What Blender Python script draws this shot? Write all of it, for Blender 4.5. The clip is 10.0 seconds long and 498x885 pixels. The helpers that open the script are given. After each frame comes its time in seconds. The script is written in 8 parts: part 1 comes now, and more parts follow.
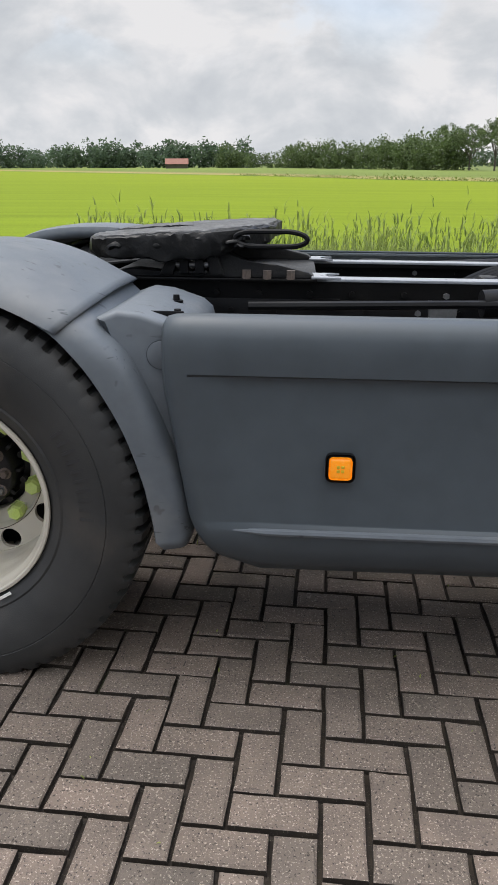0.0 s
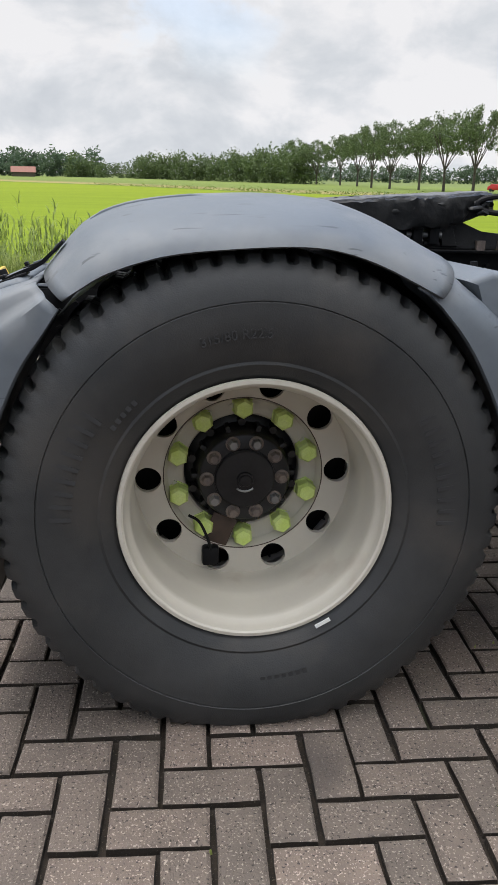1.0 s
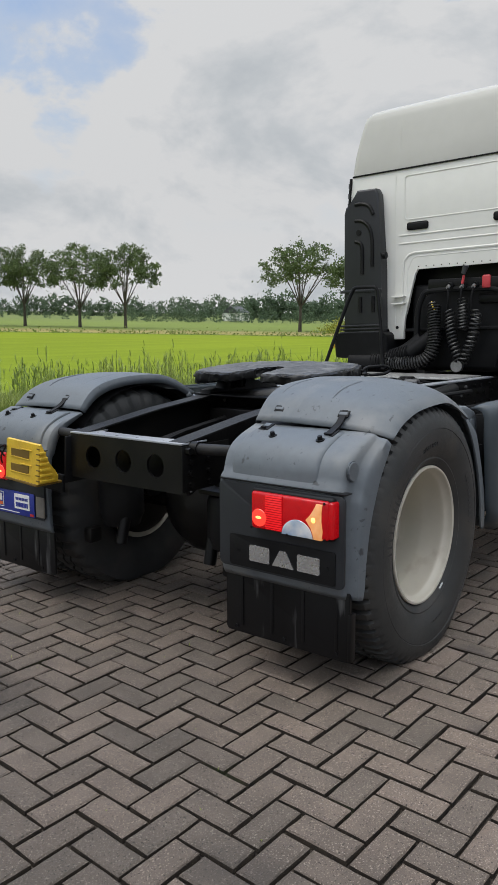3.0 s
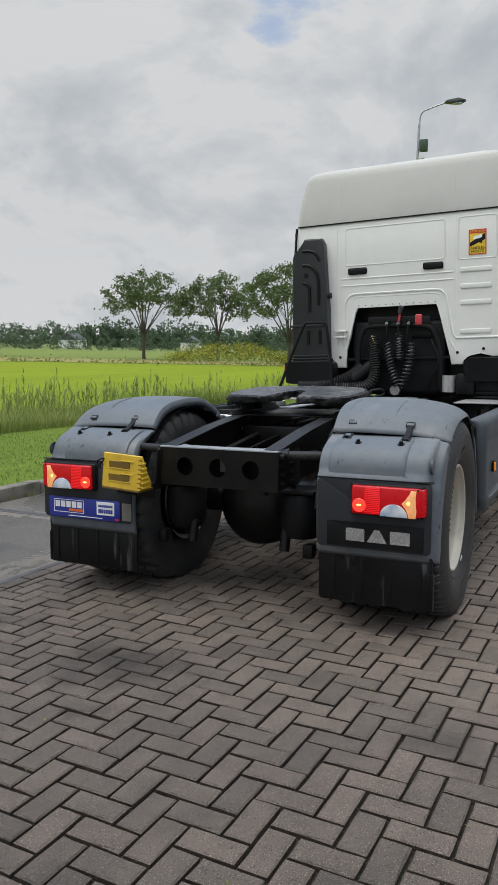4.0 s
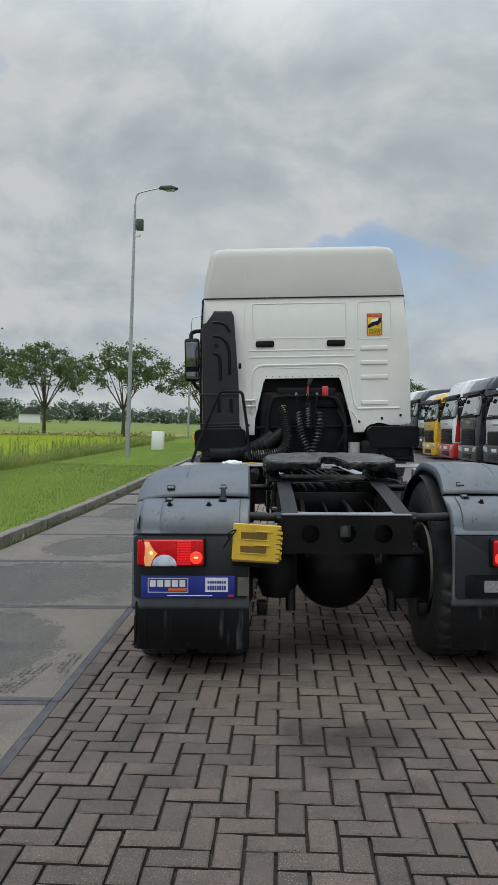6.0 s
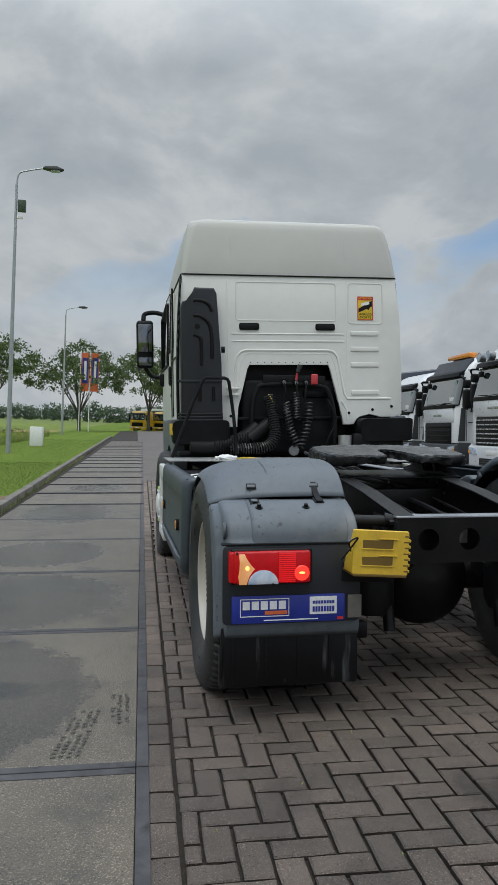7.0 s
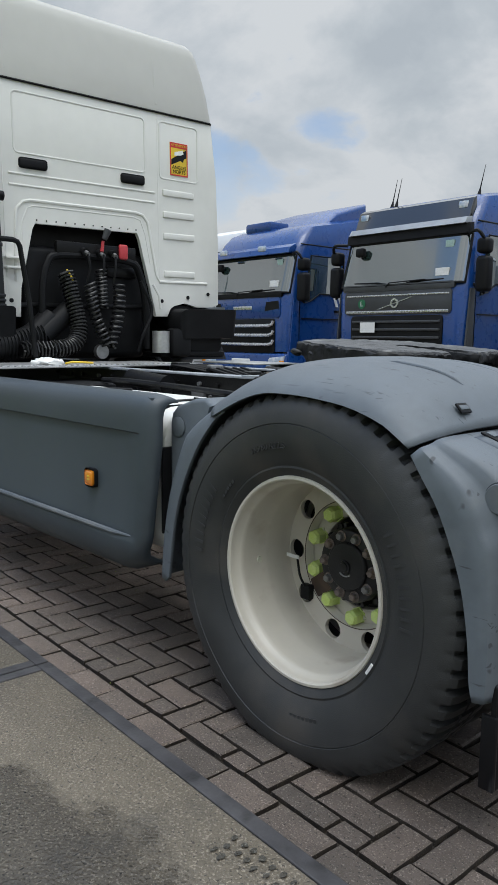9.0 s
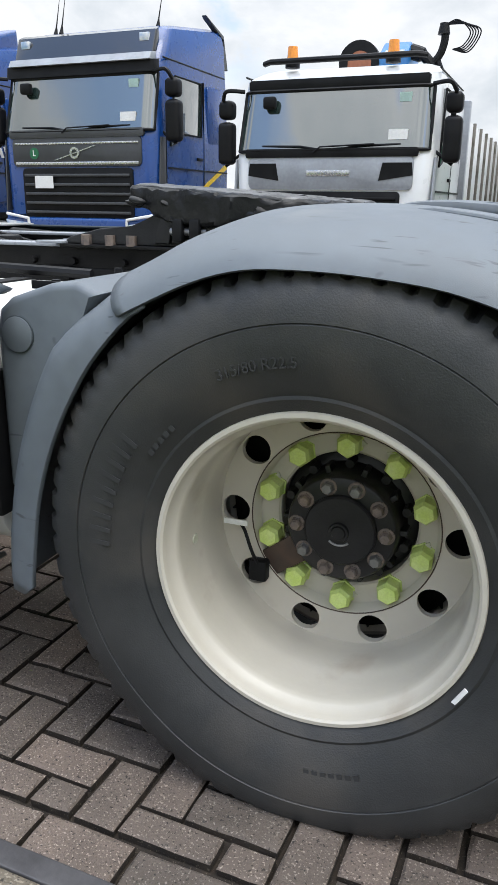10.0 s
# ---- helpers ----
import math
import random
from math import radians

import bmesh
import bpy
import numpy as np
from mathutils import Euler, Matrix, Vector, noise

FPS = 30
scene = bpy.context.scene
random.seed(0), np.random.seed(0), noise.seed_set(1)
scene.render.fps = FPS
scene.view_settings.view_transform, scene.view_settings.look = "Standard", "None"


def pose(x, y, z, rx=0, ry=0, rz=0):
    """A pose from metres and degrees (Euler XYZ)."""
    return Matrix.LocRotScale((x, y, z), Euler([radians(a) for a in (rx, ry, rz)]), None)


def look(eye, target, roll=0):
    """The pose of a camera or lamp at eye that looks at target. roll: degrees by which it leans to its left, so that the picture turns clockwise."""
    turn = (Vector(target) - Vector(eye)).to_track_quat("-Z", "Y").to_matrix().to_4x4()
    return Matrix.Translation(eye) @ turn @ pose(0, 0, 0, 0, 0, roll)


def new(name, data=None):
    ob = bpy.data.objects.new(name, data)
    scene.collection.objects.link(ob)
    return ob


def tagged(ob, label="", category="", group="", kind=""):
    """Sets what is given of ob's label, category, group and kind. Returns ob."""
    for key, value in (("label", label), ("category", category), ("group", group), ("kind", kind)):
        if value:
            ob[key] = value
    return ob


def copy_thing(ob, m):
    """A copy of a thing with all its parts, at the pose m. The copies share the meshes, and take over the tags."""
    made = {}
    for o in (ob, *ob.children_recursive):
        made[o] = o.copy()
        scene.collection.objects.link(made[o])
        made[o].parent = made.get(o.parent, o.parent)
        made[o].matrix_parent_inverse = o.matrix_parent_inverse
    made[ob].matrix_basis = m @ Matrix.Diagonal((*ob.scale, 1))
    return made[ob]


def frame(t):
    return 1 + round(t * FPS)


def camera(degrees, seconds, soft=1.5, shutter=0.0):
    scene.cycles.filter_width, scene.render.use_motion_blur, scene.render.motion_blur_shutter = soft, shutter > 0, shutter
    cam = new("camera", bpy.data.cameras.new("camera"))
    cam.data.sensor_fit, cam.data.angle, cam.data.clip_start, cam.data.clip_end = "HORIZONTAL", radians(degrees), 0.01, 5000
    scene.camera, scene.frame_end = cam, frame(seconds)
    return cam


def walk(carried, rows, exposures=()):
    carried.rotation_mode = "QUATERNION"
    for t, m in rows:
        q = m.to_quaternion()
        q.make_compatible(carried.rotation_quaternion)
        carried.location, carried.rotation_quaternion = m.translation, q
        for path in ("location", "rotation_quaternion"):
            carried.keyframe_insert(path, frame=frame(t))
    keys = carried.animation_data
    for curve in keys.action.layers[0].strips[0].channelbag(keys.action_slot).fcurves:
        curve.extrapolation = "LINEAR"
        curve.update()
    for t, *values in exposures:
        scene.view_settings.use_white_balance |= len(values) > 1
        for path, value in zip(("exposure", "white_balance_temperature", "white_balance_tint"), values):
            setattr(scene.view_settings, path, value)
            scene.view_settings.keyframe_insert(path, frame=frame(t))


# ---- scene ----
cam = camera(36.8, 10.0, soft=1.0)
# the yard falls gently towards the verge; the walk was laid out on that fall
SLOPE = pose(0, 0, 0, -1.85, 0.6, 0)
PATH = [
    (0, (1.066, -2.977, 1.344), (0.897, -1.09, 0.703), 0.6),
    (0.5, (0.421, -2.815, 1.233), (0.304, -0.916, 0.616), 1.8),
    (1, (-0.12, -2.692, 1.176), (0.08, -0.798, 0.568), 1.5),
    (1.5, (-0.727, -2.742, 1.287), (-0.146, -0.913, 0.711), -0.4),
    (2, (-1.499, -2.756, 1.424), (-0.459, -1.116, 0.938), -0.2),
    (2.5, (-2.213, -2.743, 1.439), (-0.871, -1.302, 1.087), -0.2),
    (3, (-2.89, -2.594, 1.388), (-1.355, -1.344, 1.106), -0.2),
    (4.5, (-4.685, -1.547, 1.415), (-2.819, -0.851, 1.234), 0.1),
    (5, (-4.914, -0.932, 1.433), (-2.975, -0.462, 1.296), 0.2),
    (5.5, (-4.962, -0.251, 1.424), (-2.98, 0.004, 1.356), 0.2),
    (7, (-3.982, 1.546, 1.338), (-2.005, 1.249, 1.301), 0.4),
    (7.5, (-3.42, 1.977, 1.322), (-1.476, 1.509, 1.267), 0.5),
    (8, (-2.831, 2.315, 1.305), (-0.953, 1.634, 1.212), 0.3),
    (8.5, (-2.173, 2.567, 1.266), (-0.434, 1.592, 1.105), 0.3),
    (9, (-1.514, 2.688, 1.232), (-0.017, 1.391, 0.957), 0.7),
    (9.5, (-0.882, 2.604, 1.203), (0.257, 1.014, 0.773), 0.7),
    (10, (-0.361, 2.365, 1.176), (0.361, 0.596, 0.567), 0.7),
]
EXPOSURES = [(0, 0.18, 6550, 12), (0.5, 0.30, 6550, 12), (1, 0.28, 6500, 12), (2, 0.12, 6500, 10), (2.5, -0.06, 6500, 10), (4.5, -0.18, 6400, 9), (5.5, -0.28, 6350, 7), (7.5, -0.46, 6200, 7), (8.5, -0.28, 6150, 8), (9, -0.16, 6200, 8), (9.5, 0.10, 6300, 9), (10, 0.50, 6350, 10)]
walk(cam, [(t, SLOPE @ look(eye, target, roll)) for t, eye, target, roll in PATH], EXPOSURES)

# ---- world, sun ----
world = bpy.data.worlds.new("overcast_sky")
scene.world = world
world.use_nodes = True
wn, wl = world.node_tree.nodes, world.node_tree.links
wn.clear()


def wmath(op, a, b=None):
    n = wn.new("ShaderNodeMath")
    n.operation = op
    for i, v in enumerate((a, b)):
        if v is None:
            continue
        if isinstance(v, (int, float)):
            n.inputs[i].default_value = v
        else:
            wl.new(v, n.inputs[i])
    return n.outputs[0]


def wramp(fac, stops):
    n = wn.new("ShaderNodeValToRGB")
    while len(n.color_ramp.elements) < len(stops):
        n.color_ramp.elements.new(0.5)
    for e, (p, c) in zip(n.color_ramp.elements, stops):
        e.position, e.color = p, (*c, 1)
    wl.new(fac, n.inputs[0])
    return n.outputs[0]


def wmix(kind, fac, a, b):
    n = wn.new("ShaderNodeMix")
    n.data_type, n.blend_type = "RGBA", kind
    if isinstance(fac, (int, float)):
        n.inputs[0].default_value = fac
    else:
        wl.new(fac, n.inputs[0])
    wl.new(a, n.inputs[6])
    wl.new(b, n.inputs[7])
    return n.outputs[2]


sky = wn.new("ShaderNodeTexSky")
sky.sky_type, sky.sun_disc = "NISHITA", False
sky.sun_elevation, sky.sun_rotation = radians(65), radians(309)
tc = wn.new("ShaderNodeTexCoord")
sep = wn.new("ShaderNodeSeparateXYZ")
wl.new(tc.outputs["Generated"], sep.inputs[0])
up = wmath("MAXIMUM", sep.outputs[2], 0.0)
flat = wmath("ADD", up, 0.62)
comb = wn.new("ShaderNodeCombineXYZ")
wl.new(wmath("DIVIDE", sep.outputs[0], flat), comb.inputs[0])
wl.new(wmath("DIVIDE", sep.outputs[1], flat), comb.inputs[1])
wl.new(wmath("MULTIPLY", up, 1.1), comb.inputs[2])


def clouds(scale, detail, distort, shift):
    mp = wn.new("ShaderNodeMapping")
    mp.inputs["Location"].default_value = shift
    wl.new(comb.outputs[0], mp.inputs[0])
    n = wn.new("ShaderNodeTexNoise")
    n.inputs["Scale"].default_value, n.inputs["Detail"].default_value = scale, detail
    n.inputs["Roughness"].default_value, n.inputs["Distortion"].default_value = 0.56, distort
    wl.new(mp.outputs[0], n.inputs[0])
    return n.outputs[0]


big = clouds(1.7, 4, 0.3, (3.1, 0.4, 0))
mid = clouds(3.9, 10, 0.25, (0.7, 5.2, 1.0))
above = clouds(3.9, 10, 0.25, (0.7, 5.2, 1.09))
# heaped clouds: lit tops, grey bases
tops = wmath("MULTIPLY", wmath("SUBTRACT", mid, above), 0.55)
body = wmath("ADD", wmath("ADD", wmath("MULTIPLY", big, 0.55), wmath("MULTIPLY", mid, 0.45)), tops)
grey = wramp(body, [(0.33, (0.66, 0.705, 0.75)), (0.43, (0.755, 0.795, 0.83)), (0.50, (0.86, 0.885, 0.91)), (0.56, (0.955, 0.965, 0.975))])
blue = wmix("MULTIPLY", 1.0, sky.outputs[0], wramp(up, [(0, (0.17, 0.17, 0.17)), (0.5, (0.26, 0.26, 0.26)), (1, (0.20, 0.20, 0.20))]))
heap = wmath("ADD", wmath("MULTIPLY", clouds(1.35, 3, 0.2, (9.3, 2.2, 3.0)), 0.72), wmath("MULTIPLY", mid, 0.28))
gap = wramp(heap, [(0.515, (0, 0, 0)), (0.532, (0.55, 0.55, 0.55)), (0.575, (0.9, 0.9, 0.9))])
# the gaps close towards the horizon
gap = wmix("MULTIPLY", 1.0, gap, wramp(up, [(0.10, (0, 0, 0)), (0.24, (1, 1, 1))]))
cover = wmix("MIX", gap, grey, blue)
# an overcast dome is brighter overhead than at the horizon
dome = wramp(up, [(0.0, (0.92, 0.92, 0.92)), (0.16, (0.90, 0.90, 0.90)), (0.42, (0.94, 0.94, 0.94)), (0.60, (1.75, 1.75, 1.75)), (1.0, (3.9, 3.9, 3.9))])
bg = wn.new("ShaderNodeBackground")
bg.inputs[1].default_value = 0.82
wl.new(wmix("MULTIPLY", 1.0, cover, dome), bg.inputs[0])
wo = wn.new("ShaderNodeOutputWorld")
wl.new(bg.outputs[0], wo.inputs[0])

sun_data = bpy.data.lights.new("sun", "SUN")
sun_data.energy, sun_data.angle, sun_data.color = 1.15, radians(30), (1.0, 0.97, 0.92)
sun = new("sun", sun_data)
sun.matrix_world = look((-5, 4, 14), (0, 0, 0))

# ---- materials ----


def mat(name, c1, c2=None, rough=0.5, metal=0.0, scale=6.0, bump=0.0, bscale=120.0, spots=None, pits=None, spot_scale=90.0, spot_cut=0.62,
        streak=False, thin=0.0, damp=False, spec=0.5, cloud=1.0, rand=0.0, island=False, coat=0.0, emit=None, dirt=None, dirt_scale=3.0, dirt_cut=0.55, stains=(), scratch=None):
    """A worn surface: two colours mixed by cloudy noise, fine bump, specks, dirt patches, a tint that varies from piece to piece."""
    m = bpy.data.materials.new(name)
    m.use_nodes = True
    nt = m.node_tree
    N, L = nt.nodes, nt.links
    p = N["Principled BSDF"]
    p.inputs["Metallic"].default_value = metal
    p.inputs["Coat Weight"].default_value = coat
    p.inputs["Specular IOR Level"].default_value = spec
    cloud = 0.25 if coat else cloud
    p.inputs["Coat Roughness"].default_value = 0.08
    tco = N.new("ShaderNodeTexCoord")
    vec = tco.outputs["Object"]
    if rand and not island:
        # shift the grain from piece to piece
        sh = N.new("ShaderNodeVectorMath")
        sh.operation = "MULTIPLY_ADD"
        oi = N.new("ShaderNodeObjectInfo")
        L.new(oi.outputs["Random"], sh.inputs[0])
        sh.inputs[1].default_value = (37.0, 53.0, 19.0)
        L.new(vec, sh.inputs[2])
        vec = sh.outputs[0]
    if streak:
        mp = N.new("ShaderNodeMapping")
        mp.inputs["Scale"].default_value = (1, 1, 0.12)
        L.new(vec, mp.inputs[0])
        vec = mp.outputs[0]
    c2 = c2 or tuple(v * 0.8 for v in c1)

    def nz(s, d=5):
        n = N.new("ShaderNodeTexNoise")
        n.inputs["Scale"].default_value, n.inputs["Detail"].default_value = s, d
        L.new(vec, n.inputs[0])
        return n.outputs[0]

    def ramp(fac, a, b, ca, cb):
        n = N.new("ShaderNodeValToRGB")
        e = n.color_ramp.elements
        e[0].position, e[1].position, e[0].color, e[1].color = a, b, (*ca, 1), (*cb, 1)
        L.new(fac, n.inputs[0])
        return n.outputs[0]

    def mix(kind, fac, a, b):
        n = N.new("ShaderNodeMix")
        n.data_type, n.blend_type = "RGBA", kind
        for i, v in ((0, fac), (6, a), (7, b)):
            if isinstance(v, (int, float)):
                n.inputs[i].default_value = v
            elif isinstance(v, tuple):
                n.inputs[i].default_value = (*v, 1)
            else:
                L.new(v, n.inputs[i])
        return n.outputs[2]

    col = ramp(nz(scale), 0.35, 0.65, c1, c2)
    fine = nz(scale * 9, 3)
    col = mix("MULTIPLY", 1.0, col, ramp(fine, 0.2, 0.8, (1 - 0.12 * cloud,) * 3, (1 + 0.10 * cloud,) * 3))
    if spots:
        col = mix("MIX", ramp(nz(spot_scale, 2), spot_cut, spot_cut + 0.05, (0, 0, 0), (1, 1, 1)), col, spots)
    if pits:
        col = mix("MIX", ramp(nz(spot_scale * 0.8, 3), 0.60, 0.68, (0, 0, 0), (1, 1, 1)), col, pits)
    if dirt:
        col = mix("MIX", ramp(nz(dirt_scale, 8), dirt_cut, dirt_cut + 0.16, (0, 0, 0), (0.85,) * 3), col, dirt)
    if scratch:
        # long thin scratches in two directions, gathered in patches
        for turn_z, shift, size in ((25, 0.0, 5.0), (-40, 7.3, 3.4)):
            mp = N.new("ShaderNodeMapping")
            mp.inputs["Location"].default_value = (shift, shift, 0)
            mp.inputs["Rotation"].default_value = (0.3, 0.25, radians(turn_z))
            mp.inputs["Scale"].default_value = (size, size * 14, size * 14)
            L.new(vec, mp.inputs[0])
            ns = N.new("ShaderNodeTexNoise")
            ns.inputs["Scale"].default_value, ns.inputs["Detail"].default_value, ns.inputs["Distortion"].default_value = 1.0, 2, 0.4
            L.new(mp.outputs[0], ns.inputs[0])
            thin_line = ramp(ns.outputs[0], 0.665, 0.70, (0, 0, 0), (0.75,) * 3)
            patch = ramp(nz(4.0 + size, 2), 0.52, 0.58, (0, 0, 0), (1, 1, 1))
            col = mix("MIX", mix("MULTIPLY", 1.0, thin_line, patch), col, scratch)
    if rand or island:
        if island:
            src = N.new("ShaderNodeNewGeometry").outputs["Random Per Island"]
        else:
            src = N.new("ShaderNodeObjectInfo").outputs["Random"]
        col = mix("MULTIPLY", 1.0, col, ramp(src, 0, 1, (1 - rand,) * 3, (1 + rand * 0.8, 1 + rand * 0.55, 1 + rand * 0.5)))
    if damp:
        # brick colour ramps by position: darker behind the truck, lighter to its right
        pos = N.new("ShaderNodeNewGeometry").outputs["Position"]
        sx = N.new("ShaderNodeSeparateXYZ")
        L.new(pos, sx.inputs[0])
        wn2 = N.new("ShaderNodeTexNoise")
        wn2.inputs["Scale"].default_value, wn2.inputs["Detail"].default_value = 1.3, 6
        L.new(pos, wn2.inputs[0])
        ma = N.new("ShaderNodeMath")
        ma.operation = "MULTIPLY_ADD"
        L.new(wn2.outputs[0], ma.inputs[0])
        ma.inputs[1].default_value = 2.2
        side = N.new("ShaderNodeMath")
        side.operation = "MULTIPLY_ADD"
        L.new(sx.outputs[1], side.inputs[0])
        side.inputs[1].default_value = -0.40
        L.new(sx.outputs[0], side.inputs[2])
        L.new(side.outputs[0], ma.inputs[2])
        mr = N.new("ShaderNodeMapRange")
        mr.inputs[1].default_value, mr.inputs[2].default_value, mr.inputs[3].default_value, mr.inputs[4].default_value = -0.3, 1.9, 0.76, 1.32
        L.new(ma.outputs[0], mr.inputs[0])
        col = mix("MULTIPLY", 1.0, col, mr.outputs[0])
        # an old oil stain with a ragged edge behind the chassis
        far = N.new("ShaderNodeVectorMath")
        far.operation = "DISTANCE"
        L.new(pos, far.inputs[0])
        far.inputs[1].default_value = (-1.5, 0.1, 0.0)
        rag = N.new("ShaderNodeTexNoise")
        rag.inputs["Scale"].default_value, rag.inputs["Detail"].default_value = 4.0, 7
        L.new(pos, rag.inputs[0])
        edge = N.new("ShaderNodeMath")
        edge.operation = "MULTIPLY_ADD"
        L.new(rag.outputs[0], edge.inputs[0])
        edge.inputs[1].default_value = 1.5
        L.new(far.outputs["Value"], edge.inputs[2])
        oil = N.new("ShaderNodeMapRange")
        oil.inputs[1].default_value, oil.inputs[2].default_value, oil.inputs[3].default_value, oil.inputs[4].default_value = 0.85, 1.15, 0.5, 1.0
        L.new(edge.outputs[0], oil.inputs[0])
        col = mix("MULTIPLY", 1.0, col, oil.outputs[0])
    wet = None
    for cx, cy, rx, ry, soft_edge in stains:
        # a damp stain with a ragged edge: centre and half widths on the ground
        pos = N.new("ShaderNodeNewGeometry").outputs["Position"]
        mp = N.new("ShaderNodeMapping")
        mp.inputs["Location"].default_value = (-cx / rx, -cy / ry, 0)
        mp.inputs["Scale"].default_value = (1 / rx, 1 / ry, 0)
        L.new(pos, mp.inputs[0])
        ln = N.new("ShaderNodeVectorMath")
        ln.operation = "LENGTH"
        L.new(mp.outputs[0], ln.inputs[0])
        rag = N.new("ShaderNodeTexNoise")
        rag.inputs["Scale"].default_value, rag.inputs["Detail"].default_value, rag.inputs["Roughness"].default_value = 5.0, 9, 0.68
        L.new(pos, rag.inputs[0])
        ed = N.new("ShaderNodeMath")
        ed.operation = "MULTIPLY_ADD"
        L.new(rag.outputs[0], ed.inputs[0])
        ed.inputs[1].default_value = 0.40
        L.new(ln.outputs["Value"], ed.inputs[2])
        mr = N.new("ShaderNodeMapRange")
        mr.inputs[1].default_value, mr.inputs[2].default_value, mr.inputs[3].default_value, mr.inputs[4].default_value = 1.20 - soft_edge, 1.20, 1.0, 0.0
        L.new(ed.outputs[0], mr.inputs[0])
        if wet is None:
            wet = mr.outputs[0]
        else:
            mx = N.new("ShaderNodeMath")
            mx.operation = "MAXIMUM"
            L.new(wet, mx.inputs[0])
            L.new(mr.outputs[0], mx.inputs[1])
            wet = mx.outputs[0]
    if wet is not None:
        col = mix("MULTIPLY", wet, col, (0.48, 0.485, 0.50))
    L.new(col, p.inputs["Base Color"])
    r = N.new("ShaderNodeMapRange")
    r.inputs[3].default_value, r.inputs[4].default_value = max(rough - 0.1, 0.03), min(rough + 0.12, 1)
    L.new(fine, r.inputs[0])
    if wet is None:
        L.new(r.outputs[0], p.inputs["Roughness"])
    else:
        # damp stone is smoother
        rw = N.new("ShaderNodeMath")
        rw.operation = "MULTIPLY_ADD"
        L.new(wet, rw.inputs[0])
        rw.inputs[1].default_value = -0.28
        L.new(r.outputs[0], rw.inputs[2])
        L.new(rw.outputs[0], p.inputs["Roughness"])
    if bump:
        b = N.new("ShaderNodeBump")
        b.inputs["Strength"].default_value, b.inputs["Distance"].default_value = bump, 0.004
        L.new(nz(bscale, 4), b.inputs["Height"])
        L.new(b.outputs[0], p.inputs["Normal"])
    if thin:
        tr, ms = N.new("ShaderNodeBsdfTranslucent"), N.new("ShaderNodeMixShader")
        L.new(col, tr.inputs[0])
        ms.inputs[0].default_value = thin
        L.new(p.outputs[0], ms.inputs[1])
        L.new(tr.outputs[0], ms.inputs[2])
        L.new(ms.outputs[0], N["Material Output"].inputs[0])
    if emit:
        p.inputs["Emission Color"].default_value, p.inputs["Emission Strength"].default_value = (*emit[:3], 1), emit[3]
    return m


def glass(name, tint, rough=0.02):
    m = bpy.data.materials.new(name)
    m.use_nodes = True
    p = m.node_tree.nodes["Principled BSDF"]
    p.inputs["Base Color"].default_value = (*tint, 1)
    p.inputs["Roughness"].default_value = rough
    p.inputs["IOR"].default_value = 1.7
    p.inputs["Coat IOR"].default_value = 2.1
    p.inputs["Specular IOR Level"].default_value = 0.9
    p.inputs["Coat Weight"].default_value = 1.0
    p.inputs["Coat Roughness"].default_value = 0.01
    return m


GREY_PLASTIC = mat("grey_plastic", (0.118, 0.135, 0.152), (0.098, 0.113, 0.128), rough=0.52, scale=3, bump=0.12, bscale=900, spots=(0.045, 0.050, 0.056), spot_scale=17, spot_cut=0.70, dirt=(0.185, 0.19, 0.19), dirt_scale=3.1, dirt_cut=0.55, scratch=(0.040, 0.045, 0.050))
SKIRT = mat("skirt_plastic", (0.056, 0.069, 0.080), (0.049, 0.061, 0.071), rough=0.46, scale=2, bump=0.1, bscale=1200, dirt=(0.085, 0.095, 0.100), dirt_scale=1.6, dirt_cut=0.64)
BLACK_PLASTIC = mat("black_plastic", (0.006, 0.0062, 0.007), (0.011, 0.0112, 0.012), rough=0.48, scale=5, bump=0.1, bscale=500, spec=0.16)
CHASSIS = mat("chassis_black", (0.0035, 0.0035, 0.004), (0.008, 0.0075, 0.007), rough=0.36, scale=7, bump=0.25, bscale=180, dirt=(0.014, 0.0135, 0.013), dirt_scale=5, dirt_cut=0.66, spec=0.22)
RUBBER = mat("tyre_rubber", (0.025, 0.0265, 0.027), (0.040, 0.0405, 0.040), rough=0.52, scale=5, bump=0.2, bscale=300, dirt=(0.060, 0.055, 0.049), dirt_scale=4, dirt_cut=0.54, spec=0.42)
RUBBER_MARK = mat("tyre_marking", (0.029, 0.0295, 0.031), (0.040, 0.0405, 0.041), rough=0.55, scale=4, spec=0.38)
INTAKE = mat("intake_plastic", (0.010, 0.011, 0.0135), (0.014, 0.0152, 0.018), rough=0.40, scale=5, bump=0.05)
HOSE = mat("hose_rubber", (0.014, 0.014, 0.014), (0.022, 0.022, 0.022), rough=0.34, scale=9)
FLAP = mat("flap_rubber", (0.0045, 0.0045, 0.005), (0.008, 0.008, 0.009), rough=0.36, scale=3, streak=True, dirt=(0.20, 0.20, 0.20), dirt_scale=13, dirt_cut=0.59, spec=0.22)
RIM = mat("rim_paint", (0.57, 0.53, 0.45), (0.52, 0.485, 0.41), rough=0.36, scale=2, bump=0.05, cloud=0.3, dirt=(0.40, 0.34, 0.27), dirt_scale=7, dirt_cut=0.60)
NUT = mat("nut_cap_green", (0.56, 0.70, 0.17), (0.63, 0.74, 0.27), rough=0.5, scale=30)
NUT_PLATE = mat("nut_pointer", (0.62, 0.62, 0.50), (0.5, 0.5, 0.4), rough=0.5, scale=30)
